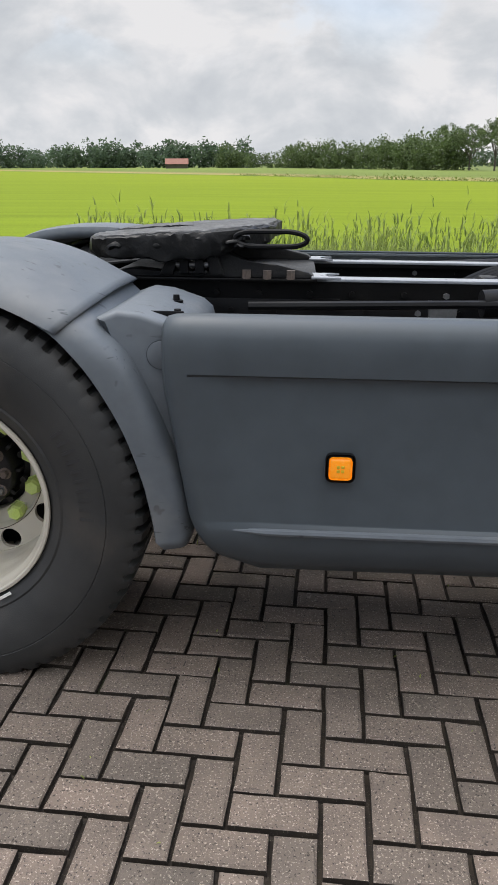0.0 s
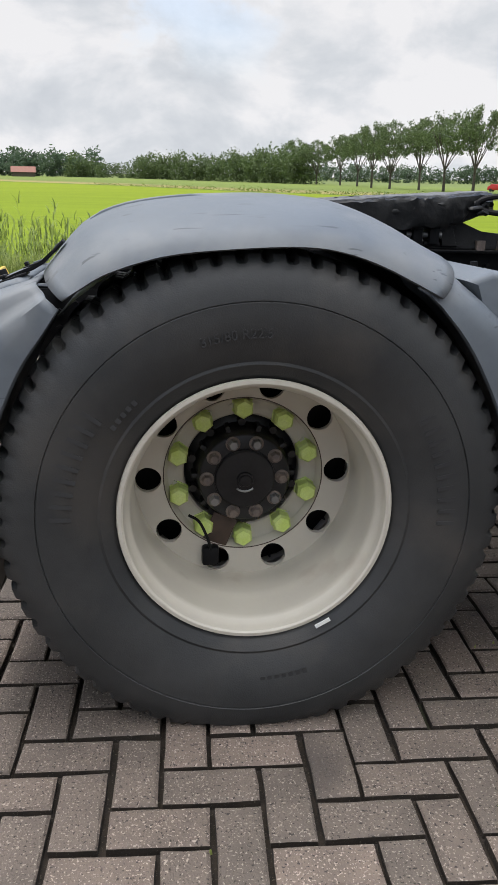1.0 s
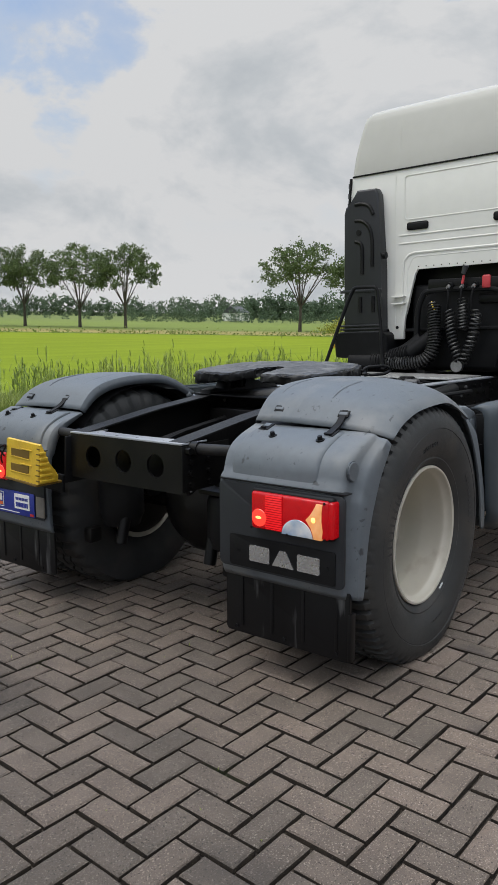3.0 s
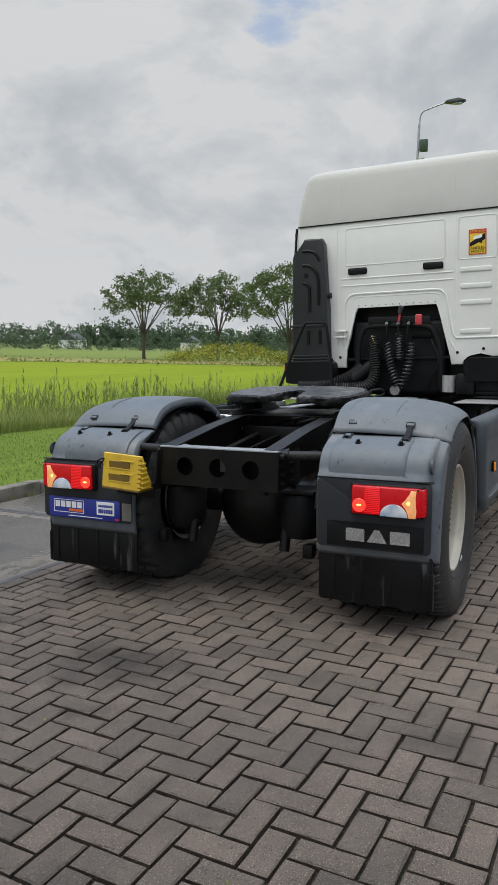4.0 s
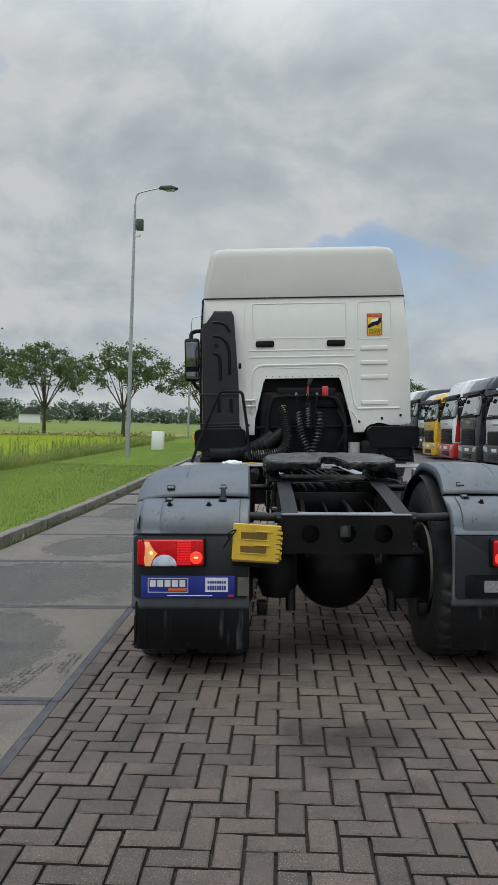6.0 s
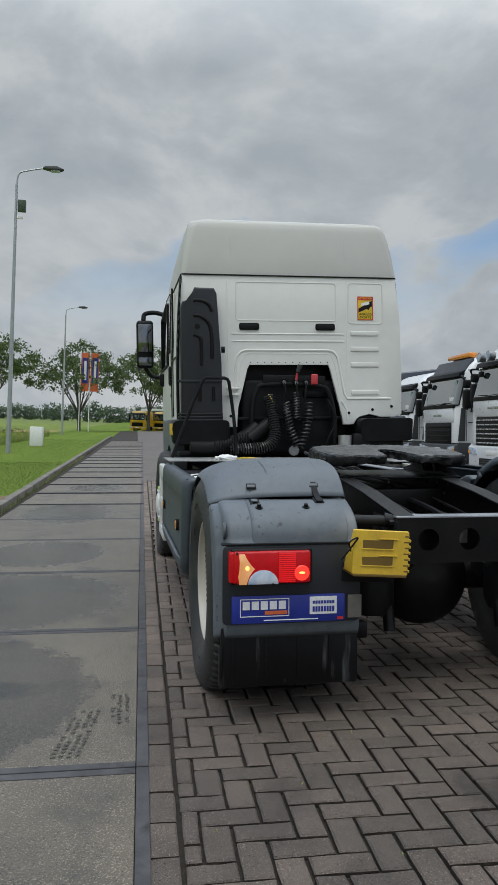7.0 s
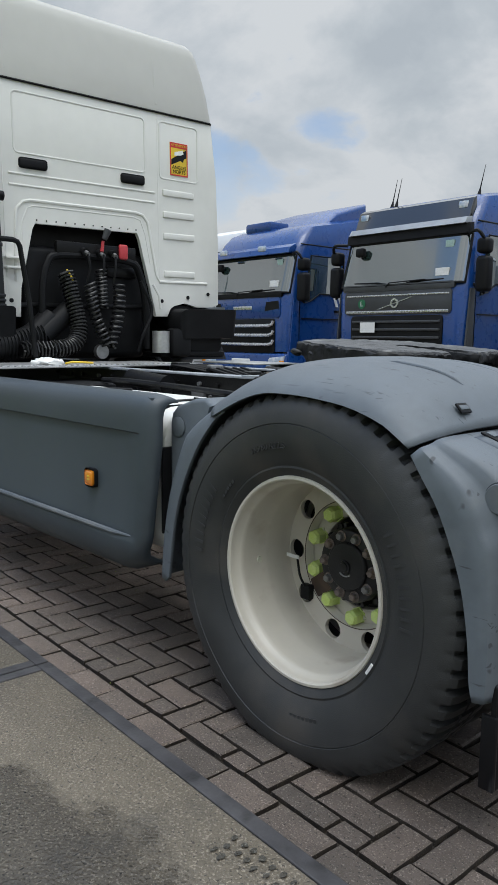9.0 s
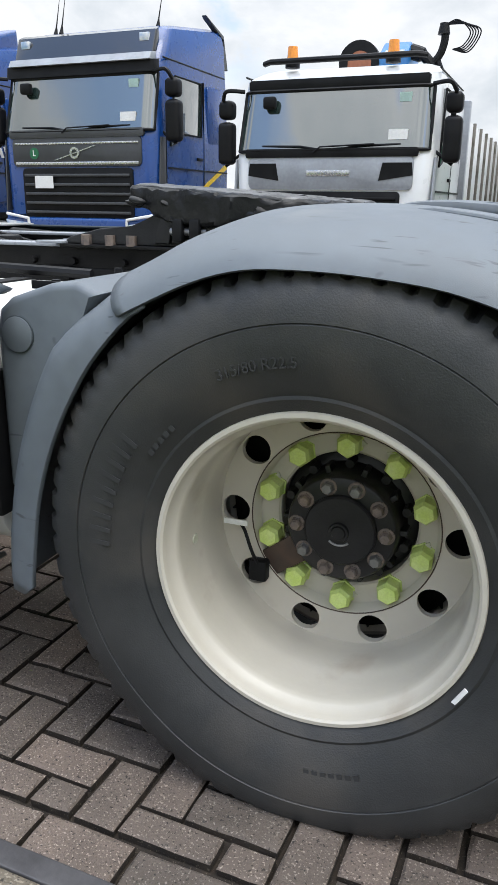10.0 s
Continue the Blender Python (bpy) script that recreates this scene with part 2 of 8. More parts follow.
HUB = mat("hub_black", (0.010, 0.010, 0.011), (0.018, 0.018, 0.019), rough=0.35, scale=12, bump=0.15, bscale=150, spec=0.35)
RUSTY = mat("rusty_bolt", (0.19, 0.145, 0.115), (0.11, 0.09, 0.08), rough=0.6, scale=40, bump=0.4, bscale=300)
RUST_PLATE = mat("rust_brown_plate", (0.075, 0.045, 0.030), (0.045, 0.030, 0.022), rough=0.6, scale=25)
STEEL = mat("worn_steel", (0.30, 0.30, 0.30), (0.20, 0.20, 0.20), rough=0.38, metal=0.7, scale=14, bump=0.1)
ALU = mat("dull_aluminium", (0.52, 0.52, 0.51), (0.42, 0.42, 0.41), rough=0.35, metal=0.6, scale=6)
CAST = mat("cast_iron", (0.022, 0.022, 0.022), (0.013, 0.013, 0.014), rough=0.5, scale=9, bump=0.35, bscale=160, dirt=(0.050, 0.046, 0.042), dirt_scale=7, dirt_cut=0.62, spec=0.25)
GREASE = mat("greasy_iron", (0.006, 0.0062, 0.0065), (0.014, 0.014, 0.014), rough=0.40, scale=12, bump=1.0, bscale=38, dirt=(0.05, 0.048, 0.045), dirt_scale=18, dirt_cut=0.64, spec=0.25)
WORN_TOP = mat("worn_grease_face", (0.085, 0.086, 0.088), (0.012, 0.012, 0.013), rough=0.36, scale=16, bump=1.0, bscale=45, dirt=(0.26, 0.26, 0.255), dirt_scale=11, dirt_cut=0.58)
# pale blue-grey colour stands for the sky's sheen on glossy black paint
SKY_SHEEN = mat("frame_sky_sheen", (0.34, 0.36, 0.39), (0.25, 0.265, 0.29), rough=0.30, scale=4, cloud=0.4, spec=0.8)
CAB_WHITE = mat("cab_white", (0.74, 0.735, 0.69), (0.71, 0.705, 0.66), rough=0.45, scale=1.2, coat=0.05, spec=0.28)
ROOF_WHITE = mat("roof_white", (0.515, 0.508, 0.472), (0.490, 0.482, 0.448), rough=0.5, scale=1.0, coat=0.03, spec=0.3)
TRUCK_WHITE = mat("truck_white", (0.74, 0.75, 0.75), (0.69, 0.70, 0.70), rough=0.3, scale=1.0, coat=0.5)
TRUCK_BLUE = mat("truck_blue", (0.006, 0.050, 0.22), (0.005, 0.042, 0.185), rough=0.28, scale=1.0, coat=0.45)
TRUCK_RED = mat("truck_red", (0.55, 0.02, 0.02), rough=0.3, coat=0.5)
TRUCK_GREEN = mat("truck_green", (0.02, 0.16, 0.07), rough=0.4)
BOX_GREEN = mat("post_box_green", (0.045, 0.075, 0.045), rough=0.5)
TRUCK_YELLOW = mat("truck_yellow", (0.75, 0.45, 0.02), rough=0.35, coat=0.4)
TRUCK_DARK = mat("truck_dark", (0.03, 0.033, 0.04), rough=0.3, coat=0.6)
TRIM_GREY = mat("trim_grey", (0.055, 0.058, 0.062), rough=0.45, scale=3)
BUMPER_GREY = mat("bumper_grey", (0.33, 0.35, 0.38), rough=0.4, scale=3)
BLUE_CRANE = mat("crane_blue", (0.02, 0.16, 0.42), rough=0.4, scale=5)
WHITE_PLAIN = mat("white_print", (0.82, 0.82, 0.80), (0.76, 0.76, 0.74), rough=0.45, scale=8)
SILVER = mat("silver_trim", (0.62, 0.63, 0.64), rough=0.25, metal=0.8, scale=4)
YELLOW = mat("yellow_plastic", (0.66, 0.44, 0.035), (0.58, 0.37, 0.03), rough=0.42, scale=8, bump=0.1, dirt=(0.35, 0.25, 0.06), dirt_scale=8, dirt_cut=0.62)
RED_LENS = mat("red_lens", (0.26, 0.0015, 0.004), (0.38, 0.003, 0.006), rough=0.25, scale=30, coat=0.2, bump=0.3, bscale=350, spec=0.3, emit=(1.0, 0.0, 0.008, 0.20))
PANEL = mat("dark_panel", (0.026, 0.029, 0.033), (0.020, 0.022, 0.026), rough=0.45, scale=4, spec=0.3)
RED_GLOW = mat("red_glow", (0.7, 0.03, 0.02), rough=0.2, emit=(1.0, 0.05, 0.03, 1.15))
AMBER_GLOW = mat("amber_glow", (0.62, 0.30, 0.12), (0.75, 0.45, 0.25), rough=0.2, scale=24, coat=0.6, emit=(1.0, 0.36, 0.08, 0.42))
RED_LIT = mat("red_lit", (0.42, 0.006, 0.008), rough=0.3, emit=(1.0, 0.012, 0.018, 0.62))
LAMP_CORE = mat("lamp_core", (0.9, 0.5, 0.2), rough=0.3, emit=(1.0, 0.42, 0.10, 2.6))
# blue and white paint the sky's reflection into the clear lenses
CLEAR_LENS = mat("clear_lens", (0.26, 0.38, 0.56), (0.66, 0.66, 0.66), rough=0.08, scale=11, coat=1.0)
AMBER = mat("amber_lens", (0.85, 0.30, 0.02), (0.75, 0.24, 0.02), rough=0.18, scale=30, coat=0.8)
AMBER_LIT = mat("amber_lens_lit", (0.85, 0.27, 0.01), rough=0.25, coat=0.3, emit=(1.0, 0.33, 0.01, 0.35))
SIGN_BLUE = mat("sign_blue", (0.020, 0.035, 0.28), rough=0.35, scale=3)
SIGN_ORANGE = mat("sign_orange", (0.75, 0.16, 0.05), rough=0.45)
SIGN_RED = mat("sign_red", (0.62, 0.03, 0.03), rough=0.4)
SIGN_YELLOW = mat("sign_yellow", (0.80, 0.55, 0.03), rough=0.4)
RED_PLASTIC = mat("red_plastic", (0.55, 0.05, 0.06), rough=0.4)
GLASS = glass("window_glass", (0.030, 0.038, 0.037))
SCREEN = glass("windscreen_glass", (0.020, 0.036, 0.032), 0.01)
GLOSS_BLACK = mat("gloss_black", (0.012, 0.0125, 0.014), rough=0.12, scale=2, coat=0.8)
PALE_FILM = mat("pale_film", (0.40, 0.55, 0.50), rough=0.3)
MIRROR = mat("mirror_glass", (0.22, 0.23, 0.25), rough=0.05, metal=1.0, scale=1)
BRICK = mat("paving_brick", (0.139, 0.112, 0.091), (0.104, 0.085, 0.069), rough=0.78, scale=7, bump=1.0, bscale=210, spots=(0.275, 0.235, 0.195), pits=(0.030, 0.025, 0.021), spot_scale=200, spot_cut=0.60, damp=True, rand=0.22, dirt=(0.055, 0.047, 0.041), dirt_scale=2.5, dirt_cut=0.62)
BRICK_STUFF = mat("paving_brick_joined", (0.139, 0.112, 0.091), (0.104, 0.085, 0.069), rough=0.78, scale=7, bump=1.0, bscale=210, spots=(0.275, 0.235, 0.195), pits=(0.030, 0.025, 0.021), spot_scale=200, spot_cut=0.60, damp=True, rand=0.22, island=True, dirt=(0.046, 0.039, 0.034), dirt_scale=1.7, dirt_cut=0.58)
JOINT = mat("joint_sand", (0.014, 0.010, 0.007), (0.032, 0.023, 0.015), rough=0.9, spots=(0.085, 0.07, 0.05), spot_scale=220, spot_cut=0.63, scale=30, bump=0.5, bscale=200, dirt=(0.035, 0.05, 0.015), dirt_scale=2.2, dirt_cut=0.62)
SLAB = mat("washed_concrete", (0.140, 0.121, 0.089), (0.097, 0.085, 0.065), rough=0.44, scale=1.3, bump=1.0, bscale=120, spots=(0.255, 0.225, 0.175), pits=(0.038, 0.034, 0.028), spot_scale=140, spot_cut=0.58, dirt=(0.058, 0.054, 0.047), dirt_scale=2.6, dirt_cut=0.57, rand=0.14,
           stains=((-0.10, 2.78, 1.06, 1.05, 0.07), (2.05, 2.60, 1.10, 1.10, 0.22), (4.2, 2.5, 0.9, 0.7, 0.2), (-2.3, 2.4, 1.2, 0.9, 0.4), (8.0, 2.6, 1.6, 0.8, 0.3), (12.5, 2.4, 1.0, 0.7, 0.3)))
DAMP = mat("damp_concrete", (0.078, 0.070, 0.055), (0.052, 0.048, 0.039), rough=0.36, scale=2.5, bump=0.8, bscale=160, spots=(0.16, 0.15, 0.125), pits=(0.025, 0.024, 0.022), spot_scale=130, spot_cut=0.61)
FAR_PAVE = mat("far_paving", (0.135, 0.115, 0.102), (0.105, 0.090, 0.080), rough=0.75, scale=0.5, bump=0.5, bscale=40, spots=(0.06, 0.05, 0.045), spot_scale=9, spot_cut=0.58)
EDGE_IRON = mat("slab_edge_iron", (0.050, 0.048, 0.050), (0.085, 0.082, 0.084), rough=0.5, scale=8, bump=0.3, bscale=90, dirt=(0.018, 0.017, 0.016), dirt_scale=9, dirt_cut=0.58, spec=0.3)
KERB = mat("kerb_concrete", (0.20, 0.185, 0.16), (0.14, 0.13, 0.11), rough=0.8, scale=5, bump=0.5, bscale=150, dirt=(0.06, 0.065, 0.04), dirt_scale=5, dirt_cut=0.55, rand=0.12)
SOIL = mat("bare_soil", (0.20, 0.125, 0.065), (0.13, 0.085, 0.045), rough=0.9, scale=3, bump=0.8, bscale=40)
# darker copy of the chock's yellow: shade painted on slots, grooves and foot
CHOCK_SHADE = mat("chock_slot", (0.16, 0.095, 0.012), rough=0.6)
BARK = mat("bark", (0.10, 0.085, 0.065), (0.06, 0.052, 0.042), rough=0.9, scale=4, bump=0.6, bscale=14)
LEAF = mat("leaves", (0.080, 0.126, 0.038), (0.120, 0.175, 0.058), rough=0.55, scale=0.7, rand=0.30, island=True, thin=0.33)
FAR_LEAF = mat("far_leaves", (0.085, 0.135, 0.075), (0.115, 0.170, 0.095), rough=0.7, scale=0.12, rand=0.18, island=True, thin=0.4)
REED = mat("reed_leaves", (0.190, 0.275, 0.060), (0.270, 0.340, 0.090), rough=0.55, scale=0.5, rand=0.35, island=True, thin=0.45)
LAWN = mat("lawn_blades", (0.115, 0.178, 0.026), (0.175, 0.235, 0.045), rough=0.6, scale=0.4, rand=0.3, island=True, thin=0.35)
GRASS = mat("grass_blades", (0.175, 0.245, 0.045), (0.265, 0.310, 0.085), rough=0.6, scale=0.4, rand=0.3, island=True, thin=0.42)


def ground_mat():
    """Grass verge, bright crop, dry strip and far meadows, by distance from the yard."""
    m = bpy.data.materials.new("fields")
    m.use_nodes = True
    N, L = m.node_tree.nodes, m.node_tree.links
    p = N["Principled BSDF"]
    p.inputs["Roughness"].default_value = 0.9
    p.inputs["Specular IOR Level"].default_value = 0.1
    geo = N.new("ShaderNodeTexCoord")
    sp = N.new("ShaderNodeSeparateXYZ")
    L.new(geo.outputs["Object"], sp.inputs[0])

    def nz(scale, stretch=(1, 1, 1), detail=6):
        mp = N.new("ShaderNodeMapping")
        mp.inputs["Scale"].default_value = stretch
        L.new(geo.outputs["Object"], mp.inputs[0])
        n = N.new("ShaderNodeTexNoise")
        n.inputs["Scale"].default_value, n.inputs["Detail"].default_value = scale, detail
        L.new(mp.outputs[0], n.inputs[0])
        return n.outputs[0]

    def ramp(fac, stops, kind="LINEAR"):
        n = N.new("ShaderNodeValToRGB")
        n.color_ramp.interpolation = kind
        while len(n.color_ramp.elements) < len(stops):
            n.color_ramp.elements.new(0.5)
        for e, (pos, c) in zip(n.color_ramp.elements, stops):
            e.position, e.color = pos, (*c, 1)
        L.new(fac, n.inputs[0])
        return n.outputs[0]

    def mth(op, a, b):
        n = N.new("ShaderNodeMath")
        n.operation = op
        for i, v in enumerate((a, b)):
            if isinstance(v, (int, float)):
                n.inputs[i].default_value = v
            else:
                L.new(v, n.inputs[i])
        return n.outputs[0]

    # the far field edge runs askew to the yard, the near one along the ditch
    dist = mth("ADD", mth("ADD", sp.outputs[1], mth("MULTIPLY", sp.outputs[0], 1.15)), mth("MULTIPLY", nz(0.05), 5.0))
    far = ramp(mth("DIVIDE", dist, 400.0), [
        (0.0, (0.155, 0.215, 0.010)), (0.28, (0.185, 0.240, 0.011)), (0.312, (0.17, 0.225, 0.012)), (0.316, (0.075, 0.13, 0.03)), (0.322, (0.10, 0.17, 0.035)), (0.328, (0.31, 0.26, 0.10)), (0.360, (0.26, 0.22, 0.095)), (0.385, (0.22, 0.21, 0.085)), (0.405, (0.145, 0.190, 0.048)), (0.6, (0.165, 0.215, 0.055)), (1.0, (0.15, 0.19, 0.07))])
    near_mix = N.new("ShaderNodeMix")
    near_mix.data_type = "RGBA"
    L.new(ramp(mth("DIVIDE", mth("ADD", sp.outputs[1], mth("MULTIPLY", nz(0.4), 1.0)), 40.0), [(0.335, (0, 0, 0)), (0.36, (1, 1, 1))]), near_mix.inputs[0])
    near_mix.inputs[6].default_value = (0.115, 0.172, 0.026, 1)
    L.new(far, near_mix.inputs[7])
    band = near_mix.outputs[2]
    n = N.new("ShaderNodeMix")
    n.data_type, n.blend_type = "RGBA", "MULTIPLY"
    n.inputs[0].default_value = 1.0
    L.new(band, n.inputs[6])
    L.new(ramp(nz(0.8, (0.05, 1, 1)), [(0.3, (0.86, 0.86, 0.8)), (0.7, (1.12, 1.1, 1.1))]), n.inputs[7])
    n2 = N.new("ShaderNodeMix")
    n2.data_type, n2.blend_type = "RGBA", "MULTIPLY"
    n2.inputs[0].default_value = 1.0
    L.new(n.outputs[2], n2.inputs[6])
    L.new(ramp(nz(14, detail=4), [(0.3, (0.8, 0.82, 0.75)), (0.7, (1.18, 1.15, 1.1))]), n2.inputs[7])
    L.new(n2.outputs[2], p.inputs["Base Color"])
    return m


FIELD = ground_mat()

# ---- building helpers ----


def part(name, bm, material, parent=None, label="", smooth=35, basis=None):
    """Links a bmesh as one mesh object under a thing or a part; smooth: shade smooth up to that angle."""
    me = bpy.data.meshes.new(name)
    bmesh.ops.recalc_face_normals(bm, faces=bm.faces)
    bm.to_mesh(me)
    bm.free()
    me.materials.append(material)
    if smooth:
        me.shade_smooth()
        me.set_sharp_from_angle(angle=radians(smooth))
    ob = new(name, me)
    if parent is not None:
        ob.parent = parent
    if basis is not None:
        ob.matrix_basis = basis
    if label:
        tagged(ob, label)
    return ob


def stand(name, at=(0, 0, 0), turn=0, label="", category="", group="", sloped=True):
    """A thing's empty, at a place on the yard."""
    ob = new(name)
    ob.empty_display_size = 0.2
    ob.matrix_basis = (SLOPE if sloped else Matrix()) @ pose(*at, 0, 0, turn)
    return tagged(ob, label, category, group)


def raw(name, verts, faces, material, parent=None, smooth=0):
    me = bpy.data.meshes.new(name)
    me.from_pydata(verts, [], faces)
    me.materials.append(material)
    if smooth:
        me.shade_smooth()
        me.set_sharp_from_angle(angle=radians(smooth))
    ob = new(name, me)
    if parent is not None:
        ob.parent = parent
    return ob


def box(x0, x1, y0, y1, z0, z1, bevel=0.0, seg=2, bm=None):
    bm = bm or bmesh.new()
    r = bmesh.ops.create_cube(bm, size=1.0, matrix=Matrix.Translation(((x0 + x1) / 2, (y0 + y1) / 2, (z0 + z1) / 2)) @ Matrix.Diagonal((abs(x1 - x0), abs(y1 - y0), abs(z1 - z0), 1)))
    if bevel:
        es = list({e for v in r["verts"] for e in v.link_edges})
        bmesh.ops.bevel(bm, geom=es, offset=bevel, segments=seg, profile=0.5, affect="EDGES")
    return bm


def rod(p0, p1, r0, r1=None, seg=16, bm=None, caps=True):
    bm = bm or bmesh.new()
    p0, p1 = Vector(p0), Vector(p1)
    d = p1 - p0
    m = Matrix.Translation((p0 + p1) / 2) @ d.to_track_quat("Z", "Y").to_matrix().to_4x4()
    bmesh.ops.create_cone(bm, cap_ends=caps, segments=seg, radius1=r0, radius2=r0 if r1 is None else r1, depth=d.length, matrix=m)
    return bm


def tube(points, r, seg=8, closed=False, bm=None):
    """A round bar along a line of points; r: one radius, or one for each point."""
    bm = bm or bmesh.new()
    pts = [Vector(p) for p in points]
    n = len(pts)
    radii = r if isinstance(r, (list, tuple)) else [r] * n
    rings, prev = [], None
    for i, p in enumerate(pts):
        a = pts[(i - 1) % n] if closed or i > 0 else p
        b = pts[(i + 1) % n] if closed or i < n - 1 else p
        t = (b - a).normalized()
        if prev is None:
            prev = t.orthogonal().normalized()
        u = (prev - t * prev.dot(t))
        u = u.normalized() if u.length > 1e-6 else t.orthogonal().normalized()
        v = t.cross(u)
        prev = u
        rings.append([bm.verts.new(p + radii[i] * (math.cos(k) * u + math.sin(k) * v)) for k in (2 * math.pi * j / seg for j in range(seg))])
    for i in range(n if closed else n - 1):
        a, b = rings[i], rings[(i + 1) % n]
        for j in range(seg):
            bm.faces.new((a[j], a[(j + 1) % seg], b[(j + 1) % seg], b[j]))
    if not closed:
        bm.faces.new(rings[0])
        bm.faces.new(rings[-1][::-1])
    return bm


def curve_pts(points, n=8):
    """Catmull-Rom through the points."""
    p = [Vector(q) for q in points]
    p = [2 * p[0] - p[1]] + p + [2 * p[-1] - p[-2]]
    out = []
    for i in range(1, len(p) - 2):
        for k in range(n):
            t = k / n
            out.append(0.5 * (2 * p[i] + (p[i + 1] - p[i - 1]) * t + (2 * p[i - 1] - 5 * p[i] + 4 * p[i + 1] - p[i + 2]) * t * t + (3 * p[i] - p[i - 1] - 3 * p[i + 1] + p[i + 2]) * t ** 3))
    out.append(p[-2])
    return out


def prism(outline, axis, a, b, bevel=0.0, bm=None, seg=2):
    """An outline pushed from a to b along an axis: 0 outline is (y, z), 1 (x, z), 2 (x, y)."""
    bm = bm or bmesh.new()

    def at(u, v, w):
        return ((w, u, v), (u, w, v), (u, v, w))[axis]
    lo = [bm.verts.new(at(u, v, a)) for u, v in outline]
    hi = [bm.verts.new(at(u, v, b)) for u, v in outline]
    n = len(lo)
    fs = [bm.faces.new(lo), bm.faces.new(hi[::-1])]
    for i in range(n):
        fs.append(bm.faces.new((lo[i], hi[i], hi[(i + 1) % n], lo[(i + 1) % n])))
    if bevel:
        es = list({e for f in fs[:2] for e in f.edges})
        bmesh.ops.bevel(bm, geom=es, offset=bevel, segments=seg, profile=0.5, affect="EDGES")
    return bm


def sheet(rows, bm=None, closed=False):
    """A skin over rows of points."""
    bm = bm or bmesh.new()
    vs = [[bm.verts.new(p) for p in row] for row in rows]
    for i in range(len(vs) - 1):
        n = len(vs[i])
        for j in range(n if closed else n - 1):
            k = (j + 1) % n
            bm.faces.new((vs[i][j], vs[i][k], vs[i + 1][k], vs[i + 1][j]))
    return bm


def thicken(ob, t):
    md = ob.modifiers.new("thickness", "SOLIDIFY")
    md.thickness, md.offset = t, -1
    return ob


def spin(profile, cx, cz, sy=1, seg=64, warp=None, bm=None, cy=0.0):
    """A profile of (radius, y) spun about the axle at (cx, cz); sy mirrors it."""
    bm = bm or bmesh.new()
    rings = []
    for k, (r, y) in enumerate(profile):
        ring = []
        for i in range(seg):
            rr, yy = warp(r, y, i, k) if warp else (r, y)
            a = 2 * math.pi * i / seg
            ring.append(bm.verts.new((cx + rr * math.sin(a), cy + sy * yy, cz + rr * math.cos(a))))
        rings.append(ring)
    for a, b in zip(rings, rings[1:]):
        for i in range(seg):
            j = (i + 1) % seg
            bm.faces.new((a[i], a[j], b[j], b[i]))
    return bm


def rounded(x0, x1, y0, y1, r, n=5):
    """A rounded rectangle as a list of points."""
    pts = []
    for cx, cy, s in ((x1 - r, y1 - r, 0), (x0 + r, y1 - r, 90), (x0 + r, y0 + r, 180), (x1 - r, y0 + r, 270)):
        for k in range(n + 1):
            a = radians(s + 90 * k / n)
            pts.append((cx + r * math.cos(a), cy + r * math.sin(a)))
    return pts


def letters(text, size, depth=0.002):
    """A bmesh of words in the built-in font, flat in x and y, centred."""
    cu = bpy.data.curves.new("letters", "FONT")
    cu.body, cu.size, cu.extrude, cu.align_x, cu.align_y = text, size, depth, "CENTER", "CENTER"
    ob = bpy.data.objects.new("letters", cu)
    scene.collection.objects.link(ob)
    bpy.context.view_layer.update()
    me = bpy.data.meshes.new_from_object(ob.evaluated_get(bpy.context.evaluated_depsgraph_get()))
    bm = bmesh.new()
    bm.from_mesh(me)
    bpy.data.objects.remove(ob)
    bpy.data.meshes.remove(me)
    return bm

# ---- ground ----
DX, DY = math.tan(radians(0.6)), math.tan(radians(1.85))


def fall(x, y):
    """The lie of the land: the yard tilts, and levels out further off."""
    yy = max(-7.5, min(6.0, y))
    xx = max(-9.0, min(9.0, x))
    z = -DX * xx - DY * yy
    if y > 9.0:
        z -= 0.5 * min(1.0, (y - 9.0) / 3.0)
    return z


xs = [-2500, -900, -400, -150, -60, -25, -12, -9, -6, -3, 0, 3, 6, 9, 12, 18, 26, 40, 60, 90, 150, 400, 900, 2500]
ys = [-2500, -900, -300, -120, -60, -30, -15, -9, -7.5, -4.5, -2, 0, 1.5, 3, 4, 6, 7.5, 9, 10, 11, 12, 14, 18, 30, 60, 100, 180, 400, 900, 2500]
g_rows = [[(x, y, fall(x, y) - 0.09) for x in xs] for y in ys]
bm = sheet(g_rows)
ground = tagged(part("ground", bm, FIELD, None, smooth=60), "grass verge, bright green crop and distant meadows", "ground", kind="structure")

# ---- the tractor unit ----
truck = stand("tractor_truck", (0.03, 0, 0), 1.5, "white tractor truck with grey mudguards, parked on brick paving", "truck")
AXLE_Z, TYRE_R = 0.525, 0.545


